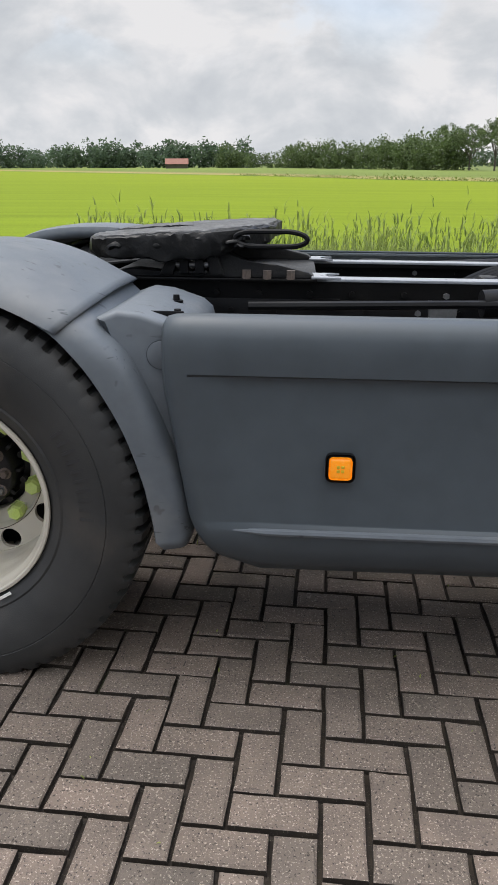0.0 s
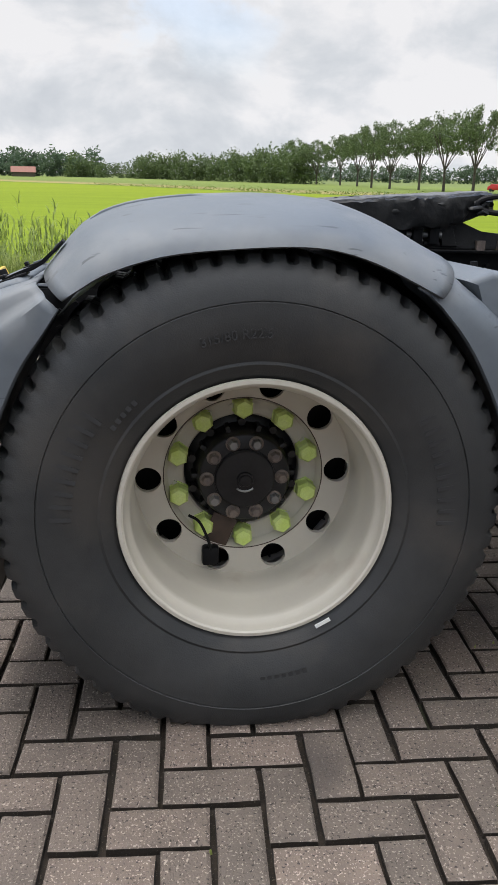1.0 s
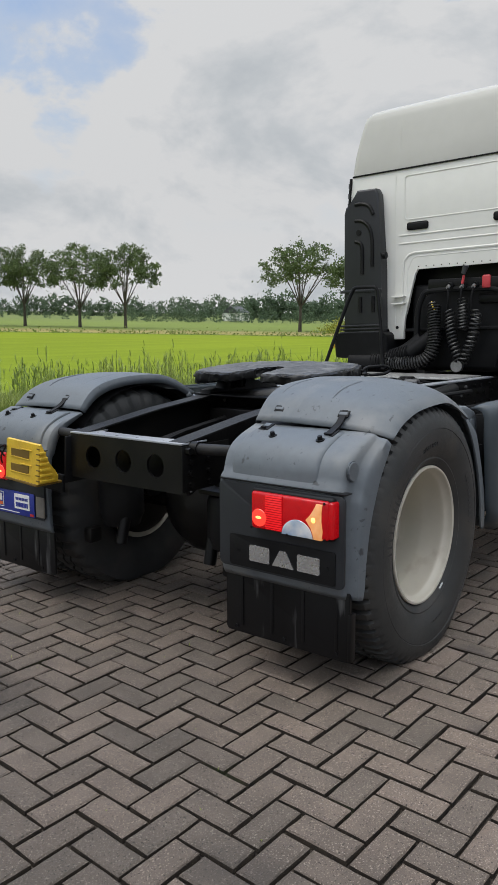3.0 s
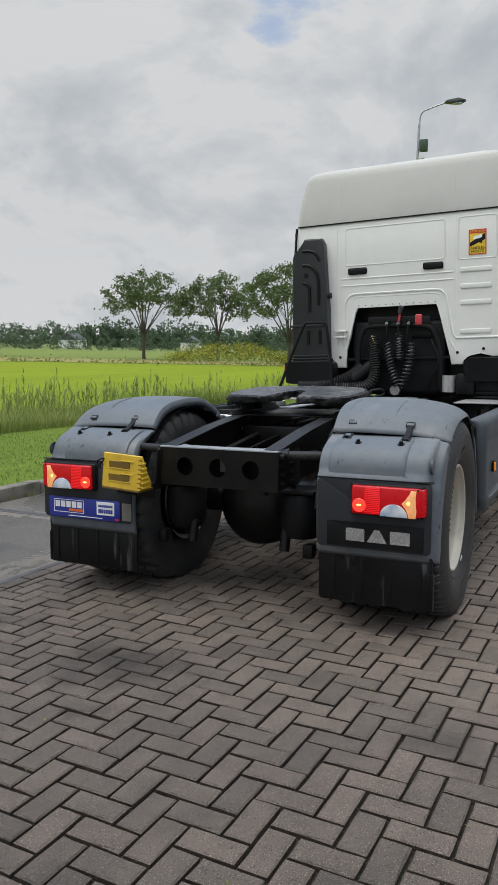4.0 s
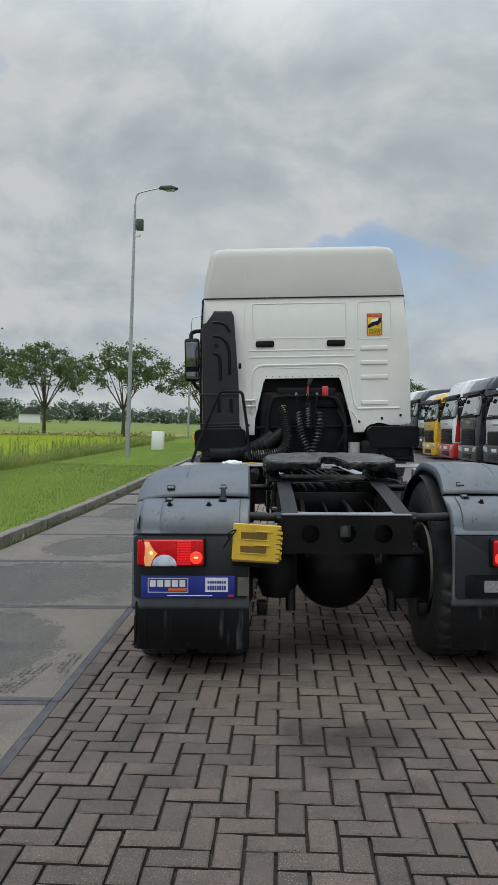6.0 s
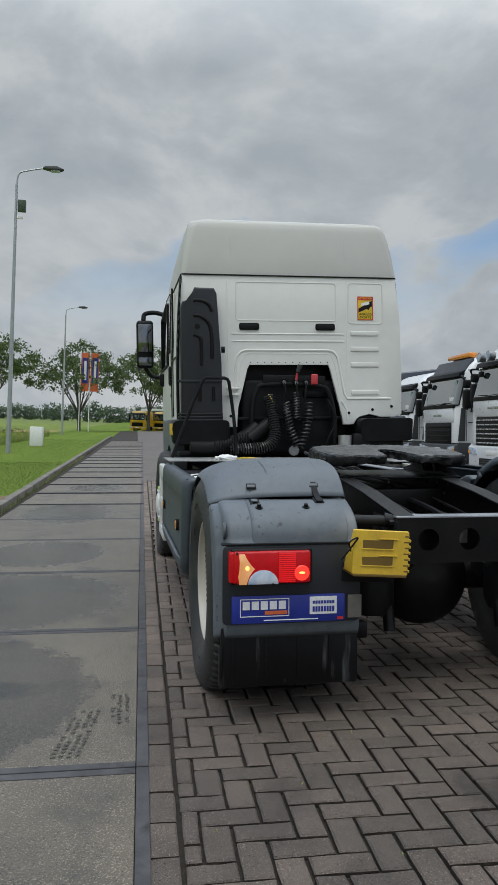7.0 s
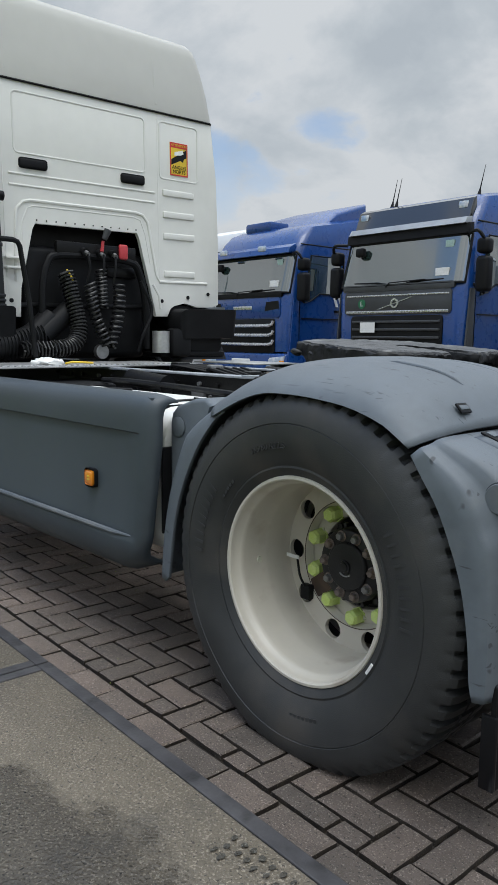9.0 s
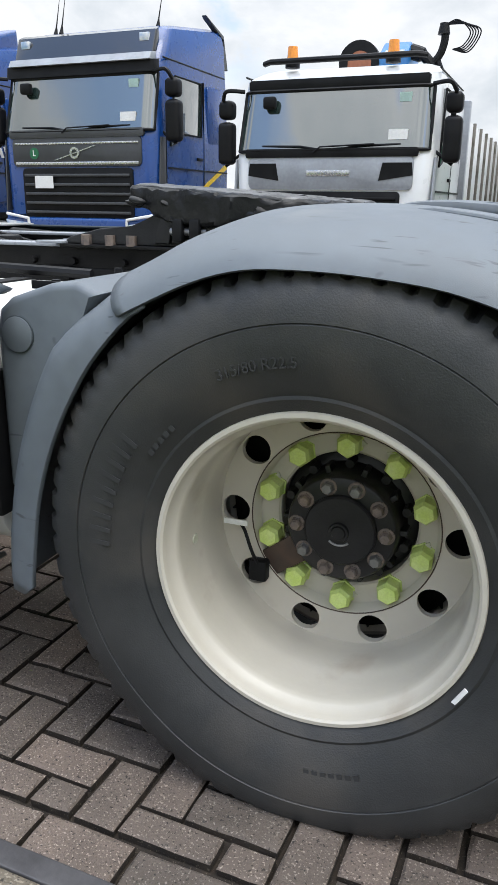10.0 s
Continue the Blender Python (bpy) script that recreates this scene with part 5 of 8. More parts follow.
for s in (-1, 1):
    for i in range(12):
        random.seed(900 + i + s * 50)
        b = bmesh.new()
        bmesh.ops.create_icosphere(b, subdivisions=2, radius=0.010 + 0.012 * random.random(), matrix=Matrix.Translation((random.uniform(0.3, 0.80), s * random.uniform(0.43, 0.452), random.uniform(-0.035, -0.005))) @ Matrix.Diagonal((1.7, 1, 0.8, 1)))
        for v in b.verts:
            v.co += Vector((1, 1, 1)) * noise.noise(v.co * 40) * 0.010
        part("grease_lump", b, GREASE, plate)
    base = [(0.33, 1.058), (1.02, 1.058), (0.99, 1.078), (0.88, 1.104), (0.78, 1.108), (0.69, 1.152), (0.66, 1.072), (0.47, 1.072), (0.40, 1.085), (0.34, 1.075)]
    br = part("pedestal", prism(base, 1, s * 0.33, s * 0.41, 0.004), CAST, truck, "cast fifth wheel pedestal")
    for leg in ([(0.482, 1.066), (0.528, 1.066), (0.566, 1.165), (0.532, 1.165)], [(0.656, 1.066), (0.704, 1.066), (0.672, 1.165), (0.632, 1.165)]):
        part("pedestal_leg", prism(leg, 1, s * 0.34, s * 0.425, 0.005), CAST, br)
    part("pivot_cap", prism([(0.535, 1.14), (0.655, 1.14), (0.64, 1.18), (0.55, 1.18)], 1, s * 0.33, s * 0.43, 0.01), CAST, br)
    for x in (0.570, 0.622):
        part("rubber_block", box(x - 0.016, x + 0.016, s * 0.385, s * 0.445, 1.072, 1.135, 0.006), BLACK_PLASTIC, br)
        part("block_flange", box(x - 0.026, x + 0.026, s * 0.395, s * 0.425, 1.068, 1.080, 0.004), CAST, br)
    part("pivot_bolt", rod((0.54, s * 0.42, 1.10), (0.65, s * 0.42, 1.10), 0.011, seg=12), STEEL, br)
    part("pedestal_base", box(0.30, 1.02, s * 0.29, s * 0.425, 1.0465, 1.0575, 0.003), CHASSIS, br)
    part("base_end", prism([(1.0, s * 0.285), (1.0, s * 0.43), (1.10, s * 0.43), (1.055, s * 0.40), (1.045, s * 0.36), (1.055, s * 0.31), (1.10, s * 0.285)], 2, 1.0580, 1.0660, 0.002), SKY_SHEEN, br, "base plate end with a painted sky sheen")
    for x in (0.78, 0.85, 0.93):
        part("base_bolt", rod((x, s * 0.415, 1.055), (x, s * 0.415, 1.085), 0.016, seg=6), RUSTY, br, smooth=0)
part("mounting_plate", box(0.28, 1.02, -0.285, 0.285, 1.0465, 1.0565, 0.003), CHASSIS, truck)
part("handle_arm", rod((0.60, -0.36, 1.190), (0.78, -0.45, 1.190), 0.016, 0.011, 10), GREASE, plate, basis=tilt5.inverted())
grip = [(0.862 + 0.070 * math.cos(a) + (0.05 if math.cos(a) > 0 else -0.05), -0.47 - 0.02 * math.cos(a), 1.190 + 0.024 * math.sin(a)) for a in (2 * math.pi * i / 24 for i in range(24))]
part("release_handle", tube(grip, 0.0085, 8, closed=True), BLACK_PLASTIC, plate, "black release handle loop", basis=tilt5.inverted())

# ---- skirts, tanks, walkway ----
for s in (-1, 1):
    prof = [(1.178, 1.046), (1.202, 1.044), (1.222, 1.035), (1.237, 1.018), (1.245, 0.995), (1.249, 0.965), (1.250, 0.925), (1.250, 0.908), (1.237, 0.902), (1.234, 0.890), (1.238, 0.860), (1.239, 0.522), (1.241, 0.516), (1.256, 0.504), (1.258, 0.490), (1.250, 0.455), (1.235, 0.405), (1.19, 0.362), (1.15, 0.348)]
    x0, x1 = (0.624 if s < 0 else 0.652), 2.62
    rows = []
    for x, k in ((x0, 0.055), (x0 + 0.012, 0.026), (x0 + 0.035, 0.008), (x0 + 0.07, 0.0), (0.85, 0.0), (1.5, 0.0), (2.3, 0.0), (2.5, 0.0), (x1, 0.0)):
        edge = x < 0.80 or x > 2.52
        row = []
        for y, z in prof:
            # the recess and the ledge fade out towards the ends; the foot rises at the rear end
            yy = 1.250 if edge and 0.455 < z < 0.92 else y
            zz = z + max(0.0, 0.5 - z) * 0.35 * max(0.0, 1 - (x - x0) / 0.22)
            lean_x = 0.10 * max(0.0, min(1.0, (0.95 - z) / 0.55)) ** 2.0 * max(0.0, 1 - (x - x0) / 0.30)
            zz -= max(0.0, z - 0.95) * 5.0 * k
            row.append((x + lean_x, s * (yy - k), zz - 0.010 * s))
        rows.append(row)
    sk = part("side_skirt", sheet(rows), SKIRT, truck, "dark grey plastic side skirt with a moulded recess", 30)
    thicken(sk, 0.012)
    part("skirt_edge", tube([(0.78, s * 1.247, 0.511), (0.90, s * 1.257, 0.510), (1.6, s * 1.258, 0.509), (2.5, s * 1.257, 0.508)], [0.003, 0.010, 0.011, 0.010], 8), GREY_PLASTIC, sk)
    part("skirt_end", box(x0 + 0.15, x0 + 0.162, s * 0.95, s * 1.20, 0.66, 0.98, 0.01), BLACK_PLASTIC, sk)
    part("skirt_top", box(x0 + 0.03, 2.60, s * 1.16, s * 1.22, 1.012, 1.024, 0.003), SKIRT, sk)
    for x in (1.075 if s < 0 else 1.055, 2.44):
        lit = s < 0
        fr = part("side_marker", box(x - 0.037, x + 0.037, s * 1.240, s * 1.2535, 0.653, 0.727, 0.016, 4), BLACK_PLASTIC, sk, "amber side marker lamp in a black frame")
        part("lens", box(x - 0.029, x + 0.029, s * 1.250, s * 1.261, 0.661, 0.719, 0.010, 3), AMBER_LIT if lit else AMBER, fr)
        for dx in (-0.0055, 0.0055):
            for dz in (-0.0055, 0.0055):
                part("lamp_facet", box(x + dx - 0.004, x + dx + 0.004, s * 1.2600, s * 1.2622, 0.69 + dz - 0.004, 0.69 + dz + 0.004, 0.001), SIGN_YELLOW, fr)
    # fuel tank behind the skirt
    tk = part("fuel_tank", prism([(s * y, z) for y, z in rounded(0.56, 1.14, 0.42, 0.975 if s > 0 else 0.86, 0.11, 8)], 0, 0.72, 2.0, 0.012), CAB_WHITE if s > 0 else CHASSIS, truck, "white fuel tank behind the skirt" if s > 0 else "black air tank behind the skirt")
    for x in (0.95, 1.75):
        part("tank_strap", prism([(s * y, z) for y, z in rounded(0.555, 1.145, 0.415, 0.980 if s > 0 else 0.865, 0.113, 8)], 0, x, x + 0.05), BLACK_PLASTIC, tk)
    # black plate added over the tank's lower rear end to keep it dark
    part("tank_shield", box(0.700, 0.716, s * 0.56, s * 1.16, 0.52, 0.84, 0.006), BLACK_PLASTIC, tk)
    part("tank_cap", rod((1.32, s * 0.95, 0.97 if s > 0 else 0.85), (1.32, s * 0.95, 1.01 if s > 0 else 0.90), 0.06, seg=24), BLACK_PLASTIC, tk)
    part("tank_cover", box(2.02, 2.55, s * 0.50, s * 1.18, 0.55, 0.985 if s > 0 else 0.90, 0.03), BLACK_PLASTIC, truck, "black battery box")
    part("filter_can", rod((1.55, s * 0.52, 1.0), (1.9, s * 0.50, 1.02), 0.045, seg=16), BLACK_PLASTIC, truck)
    part("hose", tube(curve_pts([(0.8, s * 0.6, 0.99), (1.1, s * 0.62, 1.0), (1.5, s * 0.55, 1.0), (1.8, s * 0.60, 1.01), (2.1, s * 0.55, 1.0)], 8), 0.014, 8), BLACK_PLASTIC, truck)
    # step module with two openings
    bm = bmesh.new()
    for z0, z1 in ((0.345, 0.44), (0.60, 0.70), (0.88, 1.0)):
        box(2.62, 3.22, s * 1.19, s * 1.245, z0, z1, 0.012, bm=bm)
    for xa, xb in ((2.62, 2.74), (3.06, 3.22)):
        box(xa, xb, s * 1.19, s * 1.244, 0.36, 0.99, 0.012, bm=bm)
    st = part("step_module", bm, CAB_WHITE, truck, "white step module with two foot openings")
    part("step_back", box(2.66, 3.2, s * 0.9, s * 0.93, 0.36, 0.98), BLACK_PLASTIC, st)
    for z in (0.44, 0.70):
        part("step_tread", box(2.70, 3.12, s * 0.95, s * 1.22, z - 0.012, z, 0.004), ALU, st)
# checker walkway behind the cab
wk = part("walkway", box(2.30, 2.95, -0.30, 1.22, 1.058, 1.068, 0.002), ALU, truck, "white-grey aluminium walkway plate with raised studs")
for i in range(40):
    for j in range(2):
        part("walkway_stud", box(2.315 + j * 0.06, 2.345 + j * 0.06, -0.27 + i * 0.0375, -0.25 + i * 0.0375, 1.067, 1.073, 0.002), ALU, wk, smooth=0)
part("walkway", box(2.30, 2.95, -1.2, -0.75, 1.052, 1.062, 0.002), ALU, truck)
rag = bmesh.new()
bmesh.ops.create_icosphere(rag, subdivisions=3, radius=0.07, matrix=Matrix.Translation((2.42, 0.78, 1.085)) @ Matrix.Diagonal((0.8, 1.5, 0.35, 1)))
for v in rag.verts:
    v.co += Vector((1, 1, 1)) * noise.noise(v.co * 30) * 0.02
tagged(part("cleaning_rag", rag, WHITE_PLAIN, None, smooth=60, basis=SLOPE.copy()), "crumpled white rag lying on the walkway plate", "rag")
tagged(part("cable_tie", tube(curve_pts([(2.40, 0.68, 1.08), (2.45, 0.6, 1.085), (2.41, 0.5, 1.08)]), 0.006, 6), SIGN_YELLOW, None, basis=SLOPE.copy()), "yellow cord end lying on the walkway plate", "cord")

# ---- cab ----
CY = 0.025                       # the cab's centre line
cab_rear, cab_front = 3.07, 5.45


def cab_ring(z, xr, xf, hw, rr, rf, n=6):
    """A level outline of the cab: rear and front edge, half width, corner radii."""
    pts = []
    for cx, cy, r, s in ((xf - rf, CY + hw - rf, rf, 0), (xr + rr, CY + hw - rr, rr, 90), (xr + rr, CY - hw + rr, rr, 180), (xf - rf, CY - hw + rf, rf, 270)):
        for k in range(n + 1):
            a = radians(s + 90 * k / n)
            pts.append((cx + r * math.cos(a), cy + r * math.sin(a), z))
    return pts


# side and front shell; the rear wall is a sheet of its own
shell_rows = [cab_ring(z, xr, xf, hw, 0.03, 0.16) for z, xr, xf, hw in ((1.42, 3.075, 5.30, 1.118), (1.60, 3.075, 5.31, 1.120), (2.00, 3.075, 5.29, 1.118), (2.40, 3.075, 5.20, 1.103), (2.79, 3.075, 5.08, 1.070))]
bm = bmesh.new()
rows = [[bm.verts.new(p) for p in row] for row in shell_rows]
n = len(rows[0])
for a, b in zip(rows, rows[1:]):
    for j in range(n):
        k = (j + 1) % n
        if 13 <= j <= 13:
            continue                      # open at the back
        bm.faces.new((a[j], a[k], b[k], b[j]))
cab = part("cab", bm, CAB_WHITE, truck, "white steel sleeper cab with a high roof", 30)
part("cab_floor", box(3.09, 5.40, CY - 1.08, CY + 1.08, 1.40, 1.43, 0.01), BLACK_PLASTIC, cab)
part("cab_inside", box(3.35, 3.40, CY - 1.0, CY + 1.0, 1.43, 2.75), BLACK_PLASTIC, cab)
back = [(1.095, 2.795), (-1.038, 2.795), (-1.082, 2.40), (-1.098, 1.90), (-1.098, 1.44), (-1.02, 1.415), (-0.86, 1.415), (-0.76, 1.455), (-0.66, 1.425), (-0.62, 1.41), (-0.600, 1.345), (-0.485, 1.345), (-0.465, 1.50), (-0.425, 1.60), (-0.365, 1.90), (-0.345, 1.945),
        (0.455, 1.945), (0.480, 1.90), (0.535, 1.62), (0.575, 1.52), (0.575, 1.335), (0.690, 1.335), (0.720, 1.44), (1.150, 1.44), (1.150, 1.90), (1.135, 2.40)]
rear_wall = part("rear_wall", prism(back, 0, 3.070, 3.100, 0.008), CAB_WHITE, cab, "white cab rear wall with pressed beads")


def bead(pts2, r=0.010, closed=False, depth=0.004):
    part("pressed_bead", tube([(3.070 + depth, y, z) for y, z in pts2], r, 8, closed), CAB_WHITE, rear_wall)


bead(rounded(-0.42, 0.575, 2.365, 2.735, 0.03), 0.008, True)
bead(rounded(-0.90, -0.55, 2.345, 2.740, 0.03), 0.008, True)
for z in (2.235, 2.165):
    bead([(-0.50, z), (0.62, z)], 0.010)
bead([(0.60, 1.56), (0.585, 1.95), (0.575, 2.02), (0.53, 2.065), (0.48, 2.078), (-0.33, 2.078), (-0.39, 2.065), (-0.43, 2.02), (-0.445, 1.95), (-0.50, 1.65), (-0.53, 1.60), (-0.98, 1.60)], 0.013)
bead([(0.555, 1.60), (0.545, 1.93), (0.50, 2.03), (0.46, 2.045), (-0.31, 2.045), (-0.37, 2.03), (-0.41, 1.93), (-0.45, 1.72)], 0.007)
for z in (2.245, 2.09, 1.935, 1.66):
    part("pressed_rib", box(3.061, 3.075, -0.86, -0.57, z - 0.024, z + 0.024, 0.008, 3), CAB_WHITE, rear_wall)
bead([(-0.53, 2.76), (-0.53, 1.62)], 0.005)
bead([(0.66, 2.74), (0.66, 1.45)], 0.006)
bead([(-0.47, 1.58), (-0.52, 1.50), (-0.535, 1.40)], 0.012)
for y, z in ((-0.545, 1.46), (-0.79, 1.49), (-0.99, 1.52), (0.64, 1.44)):
    part("panel_hole", rod((3.064, y, z), (3.071, y, z), 0.014, seg=14), BLACK_PLASTIC, rear_wall)
for i in range(12):
    part("trim_rivet", rod((3.066, 0.44 - i * 0.07, 1.958), (3.071, 0.44 - i * 0.07, 1.958), 0.005, seg=8), BLACK_PLASTIC, rear_wall)
for y in (0.45, -0.31):
    part("vent_slot", box(3.055, 3.075, y - 0.098, y + 0.098, 2.272, 2.338, 0.018, 3), BLACK_PLASTIC, rear_wall, "black vent slot")
part("wall_bracket", box(3.02, 3.07, 0.56, 0.68, 1.70, 1.715, 0.004), CAB_WHITE, rear_wall)
part("wall_bracket", box(3.02, 3.07, 0.56, 0.68, 1.64, 1.655, 0.004), CAB_WHITE, rear_wall)
# warning sticker
stk = part("warning_sticker", box(3.0665, 3.071, -0.806, -0.644, 2.378, 2.612), SIGN_YELLOW, rear_wall, "yellow and red blind spot warning sticker", 0)
part("sticker_border", box(3.0655, 3.068, -0.806, -0.644, 2.575, 2.612), SIGN_RED, stk, smooth=0)
for y0, y1, z0, z1 in ((-0.806, -0.797, 2.378, 2.575), (-0.653, -0.644, 2.378, 2.575), (-0.797, -0.653, 2.378, 2.387)):
    part("sticker_border", box(3.0655, 3.068, y0, y1, z0, z1), SIGN_RED, stk, smooth=0)
turn_rear = Matrix(((0, 0, -1, 0), (-1, 0, 0, 0), (0, 1, 0, 0), (0, 0, 0, 1)))
part("sticker_words", letters("ATTENTION", 0.0255, 0.0006), SIGN_YELLOW, stk, smooth=0, basis=Matrix.Translation((3.0645, -0.725, 2.5925)) @ turn_rear)
part("sticker_words", letters("ANGLES", 0.036, 0.0006), BLACK_PLASTIC, stk, smooth=0, basis=Matrix.Translation((3.0645, -0.725, 2.437)) @ turn_rear)
part("sticker_words", letters("MORTS", 0.036, 0.0006), BLACK_PLASTIC, stk, smooth=0, basis=Matrix.Translation((3.0645, -0.725, 2.406)) @ turn_rear)
part("sticker_picture", prism([(-0.655, 2.452), (-0.655, 2.492), (-0.795, 2.572), (-0.795, 2.515)], 0, 3.0655, 3.067), BLACK_PLASTIC, stk, smooth=0)
part("sticker_picture", prism([(-0.682, 2.520), (-0.686, 2.545), (-0.762, 2.565), (-0.768, 2.540), (-0.745, 2.528)], 0, 3.0648, 3.0660), WHITE_PLAIN, stk, smooth=0)
part("sticker_picture", prism([(-0.735, 2.492), (-0.772, 2.505), (-0.762, 2.478)], 0, 3.0648, 3.0660), BLACK_PLASTIC, stk, smooth=0)
# roof cap
roof_rows = [cab_ring(z, xr, xf, hw, rr, rf) for z, xr, xf, hw, rr, rf in ((2.802, 3.060, 5.20, 1.077, 0.05, 0.16), (2.83, 3.058, 5.17, 1.075, 0.06, 0.18), (2.98, 3.075, 5.02, 1.057, 0.07, 0.22), (3.12, 3.095, 4.80, 1.030, 0.08, 0.26), (3.22, 3.112, 4.55, 1.005, 0.09, 0.30), (3.275, 3.125, 4.40, 0.991, 0.10, 0.32), (3.306, 3.145, 4.25, 0.965, 0.12, 0.34), (3.324, 3.19, 4.10, 0.905, 0.14, 0.34), (3.332, 3.35, 3.8, 0.6, 0.1, 0.1))]
bm = sheet(roof_rows, closed=True)
bm.faces.new([v for v in list(bm.verts)[-n:]])
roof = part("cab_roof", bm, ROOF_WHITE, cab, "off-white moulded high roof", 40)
part("roof_seam", tube([(x, y, 2.798) for x, y, z in cab_ring(2.8, 3.064, 5.195, 1.075, 0.04, 0.16)], 0.007, 6, closed=True), BLACK_PLASTIC, roof)
for y in (0.62, -0.52):
    part("roof_flute", tube([(3.084, y, 2.84), (3.094, y, 2.90), (3.100, y, 2.98), (3.120, y, 3.12), (3.142, y, 3.22), (3.186, y, 3.275)], 0.027, 12), ROOF_WHITE, roof)
roof.matrix_basis = Matrix.Translation((0, 0, 2.8)) @ Matrix.Diagonal((1, 1, 1.06, 1)) @ Matrix.Translation((0, 0, -2.8))
# cab side windows and doors
for s in (-1, 1):
    CYS = 0.05 if s > 0 else 0.0
    win = [(4.06, 2.02), (5.10, 2.02), (5.02, 2.62), (4.16, 2.68), (4.06, 2.66)]
    door = part("cab_door", prism([(3.72, 1.42), (5.20, 1.42), (5.20, 2.0), (5.02, 2.68), (4.30, 2.74), (3.72, 2.73)], 1, CYS + s * 1.06, CYS + s * 1.108, 0.006), CAB_WHITE, cab, "white cab door")
    gl = part("door_window", prism(win, 1, CYS + s * 1.090, CYS + s * 1.112, 0.004), GLASS, door, "dark side window")
    part("window_frame", tube([(x, CYS + s * 1.110, z) for x, z in win], 0.020, 8, closed=True), BLACK_PLASTIC, door)
    part("door_gap", tube([(x, CYS + s * 1.108, z) for x, z in ((3.72, 1.44), (3.72, 2.72), (4.30, 2.735))], 0.006, 6), BLACK_PLASTIC, door)
    # finned strip at the rear corner
    side_w = lambda z: 1.118 - max(0.0, z - 2.0) * 0.060
    strip = part("corner_vent", prism([(3.085, 1.60), (3.235, 1.60), (3.235, 2.765), (3.085, 2.765)], 1, CY + s * 1.05, CY + s * 1.075, 0.003), BLACK_PLASTIC, cab, "black finned vent strip at the cab's rear corner")
    for i in range(30):
        z = 2.02 + i * 0.0245
        part("vent_fin", box(3.092, 3.225, CY + s * (side_w(z) - 0.02), CY + s * (side_w(z) + 0.008), z, z + 0.012, 0.002), BLACK_PLASTIC, strip, smooth=0)
    part("door_handle", box(3.80, 3.92, CYS + s * 1.10, CYS + s * 1.128, 1.78, 1.98, 0.02), BLACK_PLASTIC, door)
    part("quarter_window", prism([(3.78, 2.12), (4.00, 2.12), (4.00, 2.68), (3.78, 2.68)], 1, CYS + s * 1.088, CYS + s * 1.111, 0.004), GLASS, cab)
    part("side_seam", box(3.63, 3.638, CYS + s * 1.085, CYS + s * 1.1045, 1.45, 2.76), BLACK_PLASTIC, cab)
    part("side_seam", box(3.30, 3.63, CYS + s * 1.085, CYS + s * 1.1045, 2.02, 2.028), BLACK_PLASTIC, cab)
    part("side_bars", box(3.70, 3.90, CYS + s * 1.105, CYS + s * 1.1105, 1.66, 1.69), TRIM_GREY, cab)
    # wing mirrors on arms
    arm = part("mirror_arm", tube(curve_pts([(4.98, CYS + s * 1.06, 2.68), (5.02, CYS + s * 1.20, 2.72), (5.02, CYS + s * 1.32, 2.70), (5.0, CYS + s * 1.34, 2.62)]), 0.028, 10), BLACK_PLASTIC, cab, "black mirror arm")
    mir = part("mirror", box(4.94, 5.08, CYS + s * 1.225, CYS + s * 1.425, 2.05, 2.62, 0.04, 3), BLACK_PLASTIC, arm, "tall black wing mirror")
    part("mirror_glass", box(4.930, 4.942, CYS + s * 1.245, CYS + s * 1.405, 2.24, 2.57, 0.004), MIRROR, arm)
    part("mirror_glass", box(4.930, 4.942, CYS + s * 1.245, CYS + s * 1.405, 2.08, 2.175, 0.004), MIRROR, arm)
    part("mirror_arm_low", tube(curve_pts([(5.0, CYS + s * 1.33, 2.06), (5.0, CYS + s * 1.25, 1.96), (4.98, CYS + s * 1.10, 1.93)]), 0.024, 8), BLACK_PLASTIC, arm)
    part("mirror_foot", box(4.92, 5.04, CYS + s * 1.08, CYS + s * 1.16, 1.83, 1.98, 0.02), BLACK_PLASTIC, arm)
    # front wheel and arch
    fx = 4.10
    archo = [(fx + r * math.sin(radians(a)), AXLE_Z + r * math.cos(radians(a))) for r, a in [(0.62, k) for k in range(-92, 93, 8)]]
    out = [(3.00, 1.42), (3.00, 1.30), (3.20, 1.28), (3.34, 1.12), (3.44, 0.96)] + archo[4:] + [(4.78, 0.45), (5.08, 0.45), (5.14, 1.42)]
    pan = part("wheel_arch", prism(out, 1, CYS + s * 0.98, CYS + s * 1.118, 0.02, seg=3), GREY_PLASTIC, cab, "grey plastic front wheel arch")
    part("arch_wing", prism([(2.90, 1.40), (3.30, 1.415), (3.30, 1.30), (3.05, 1.17), (2.93, 1.18)], 1, CYS + s * 0.62, CYS + s * 1.165, 0.05, seg=4), BLACK_PLASTIC, pan)
    fw = part("front_wheel", spin([(0.29, 1.05), (0.31, 1.07), (0.313, 1.08), (0.30, 1.082), (0.285, 1.06), (0.262, 1.05), (0.255, 1.06), (0.235, 1.075), (0.20, 1.085), (0.13, 1.09), (0.12, 1.12), (0.09, 1.135), (0.0, 1.138)], fx, AXLE_Z, s, 56), WHITE_PLAIN, truck, "front wheel with a white cover", basis=Matrix.Translation((0, s * 0.09, 0)))
    bm = tyre_mesh(fx, s, 0.105, 160)
    part("tyre", bm, RUBBER, fw, smooth=28)
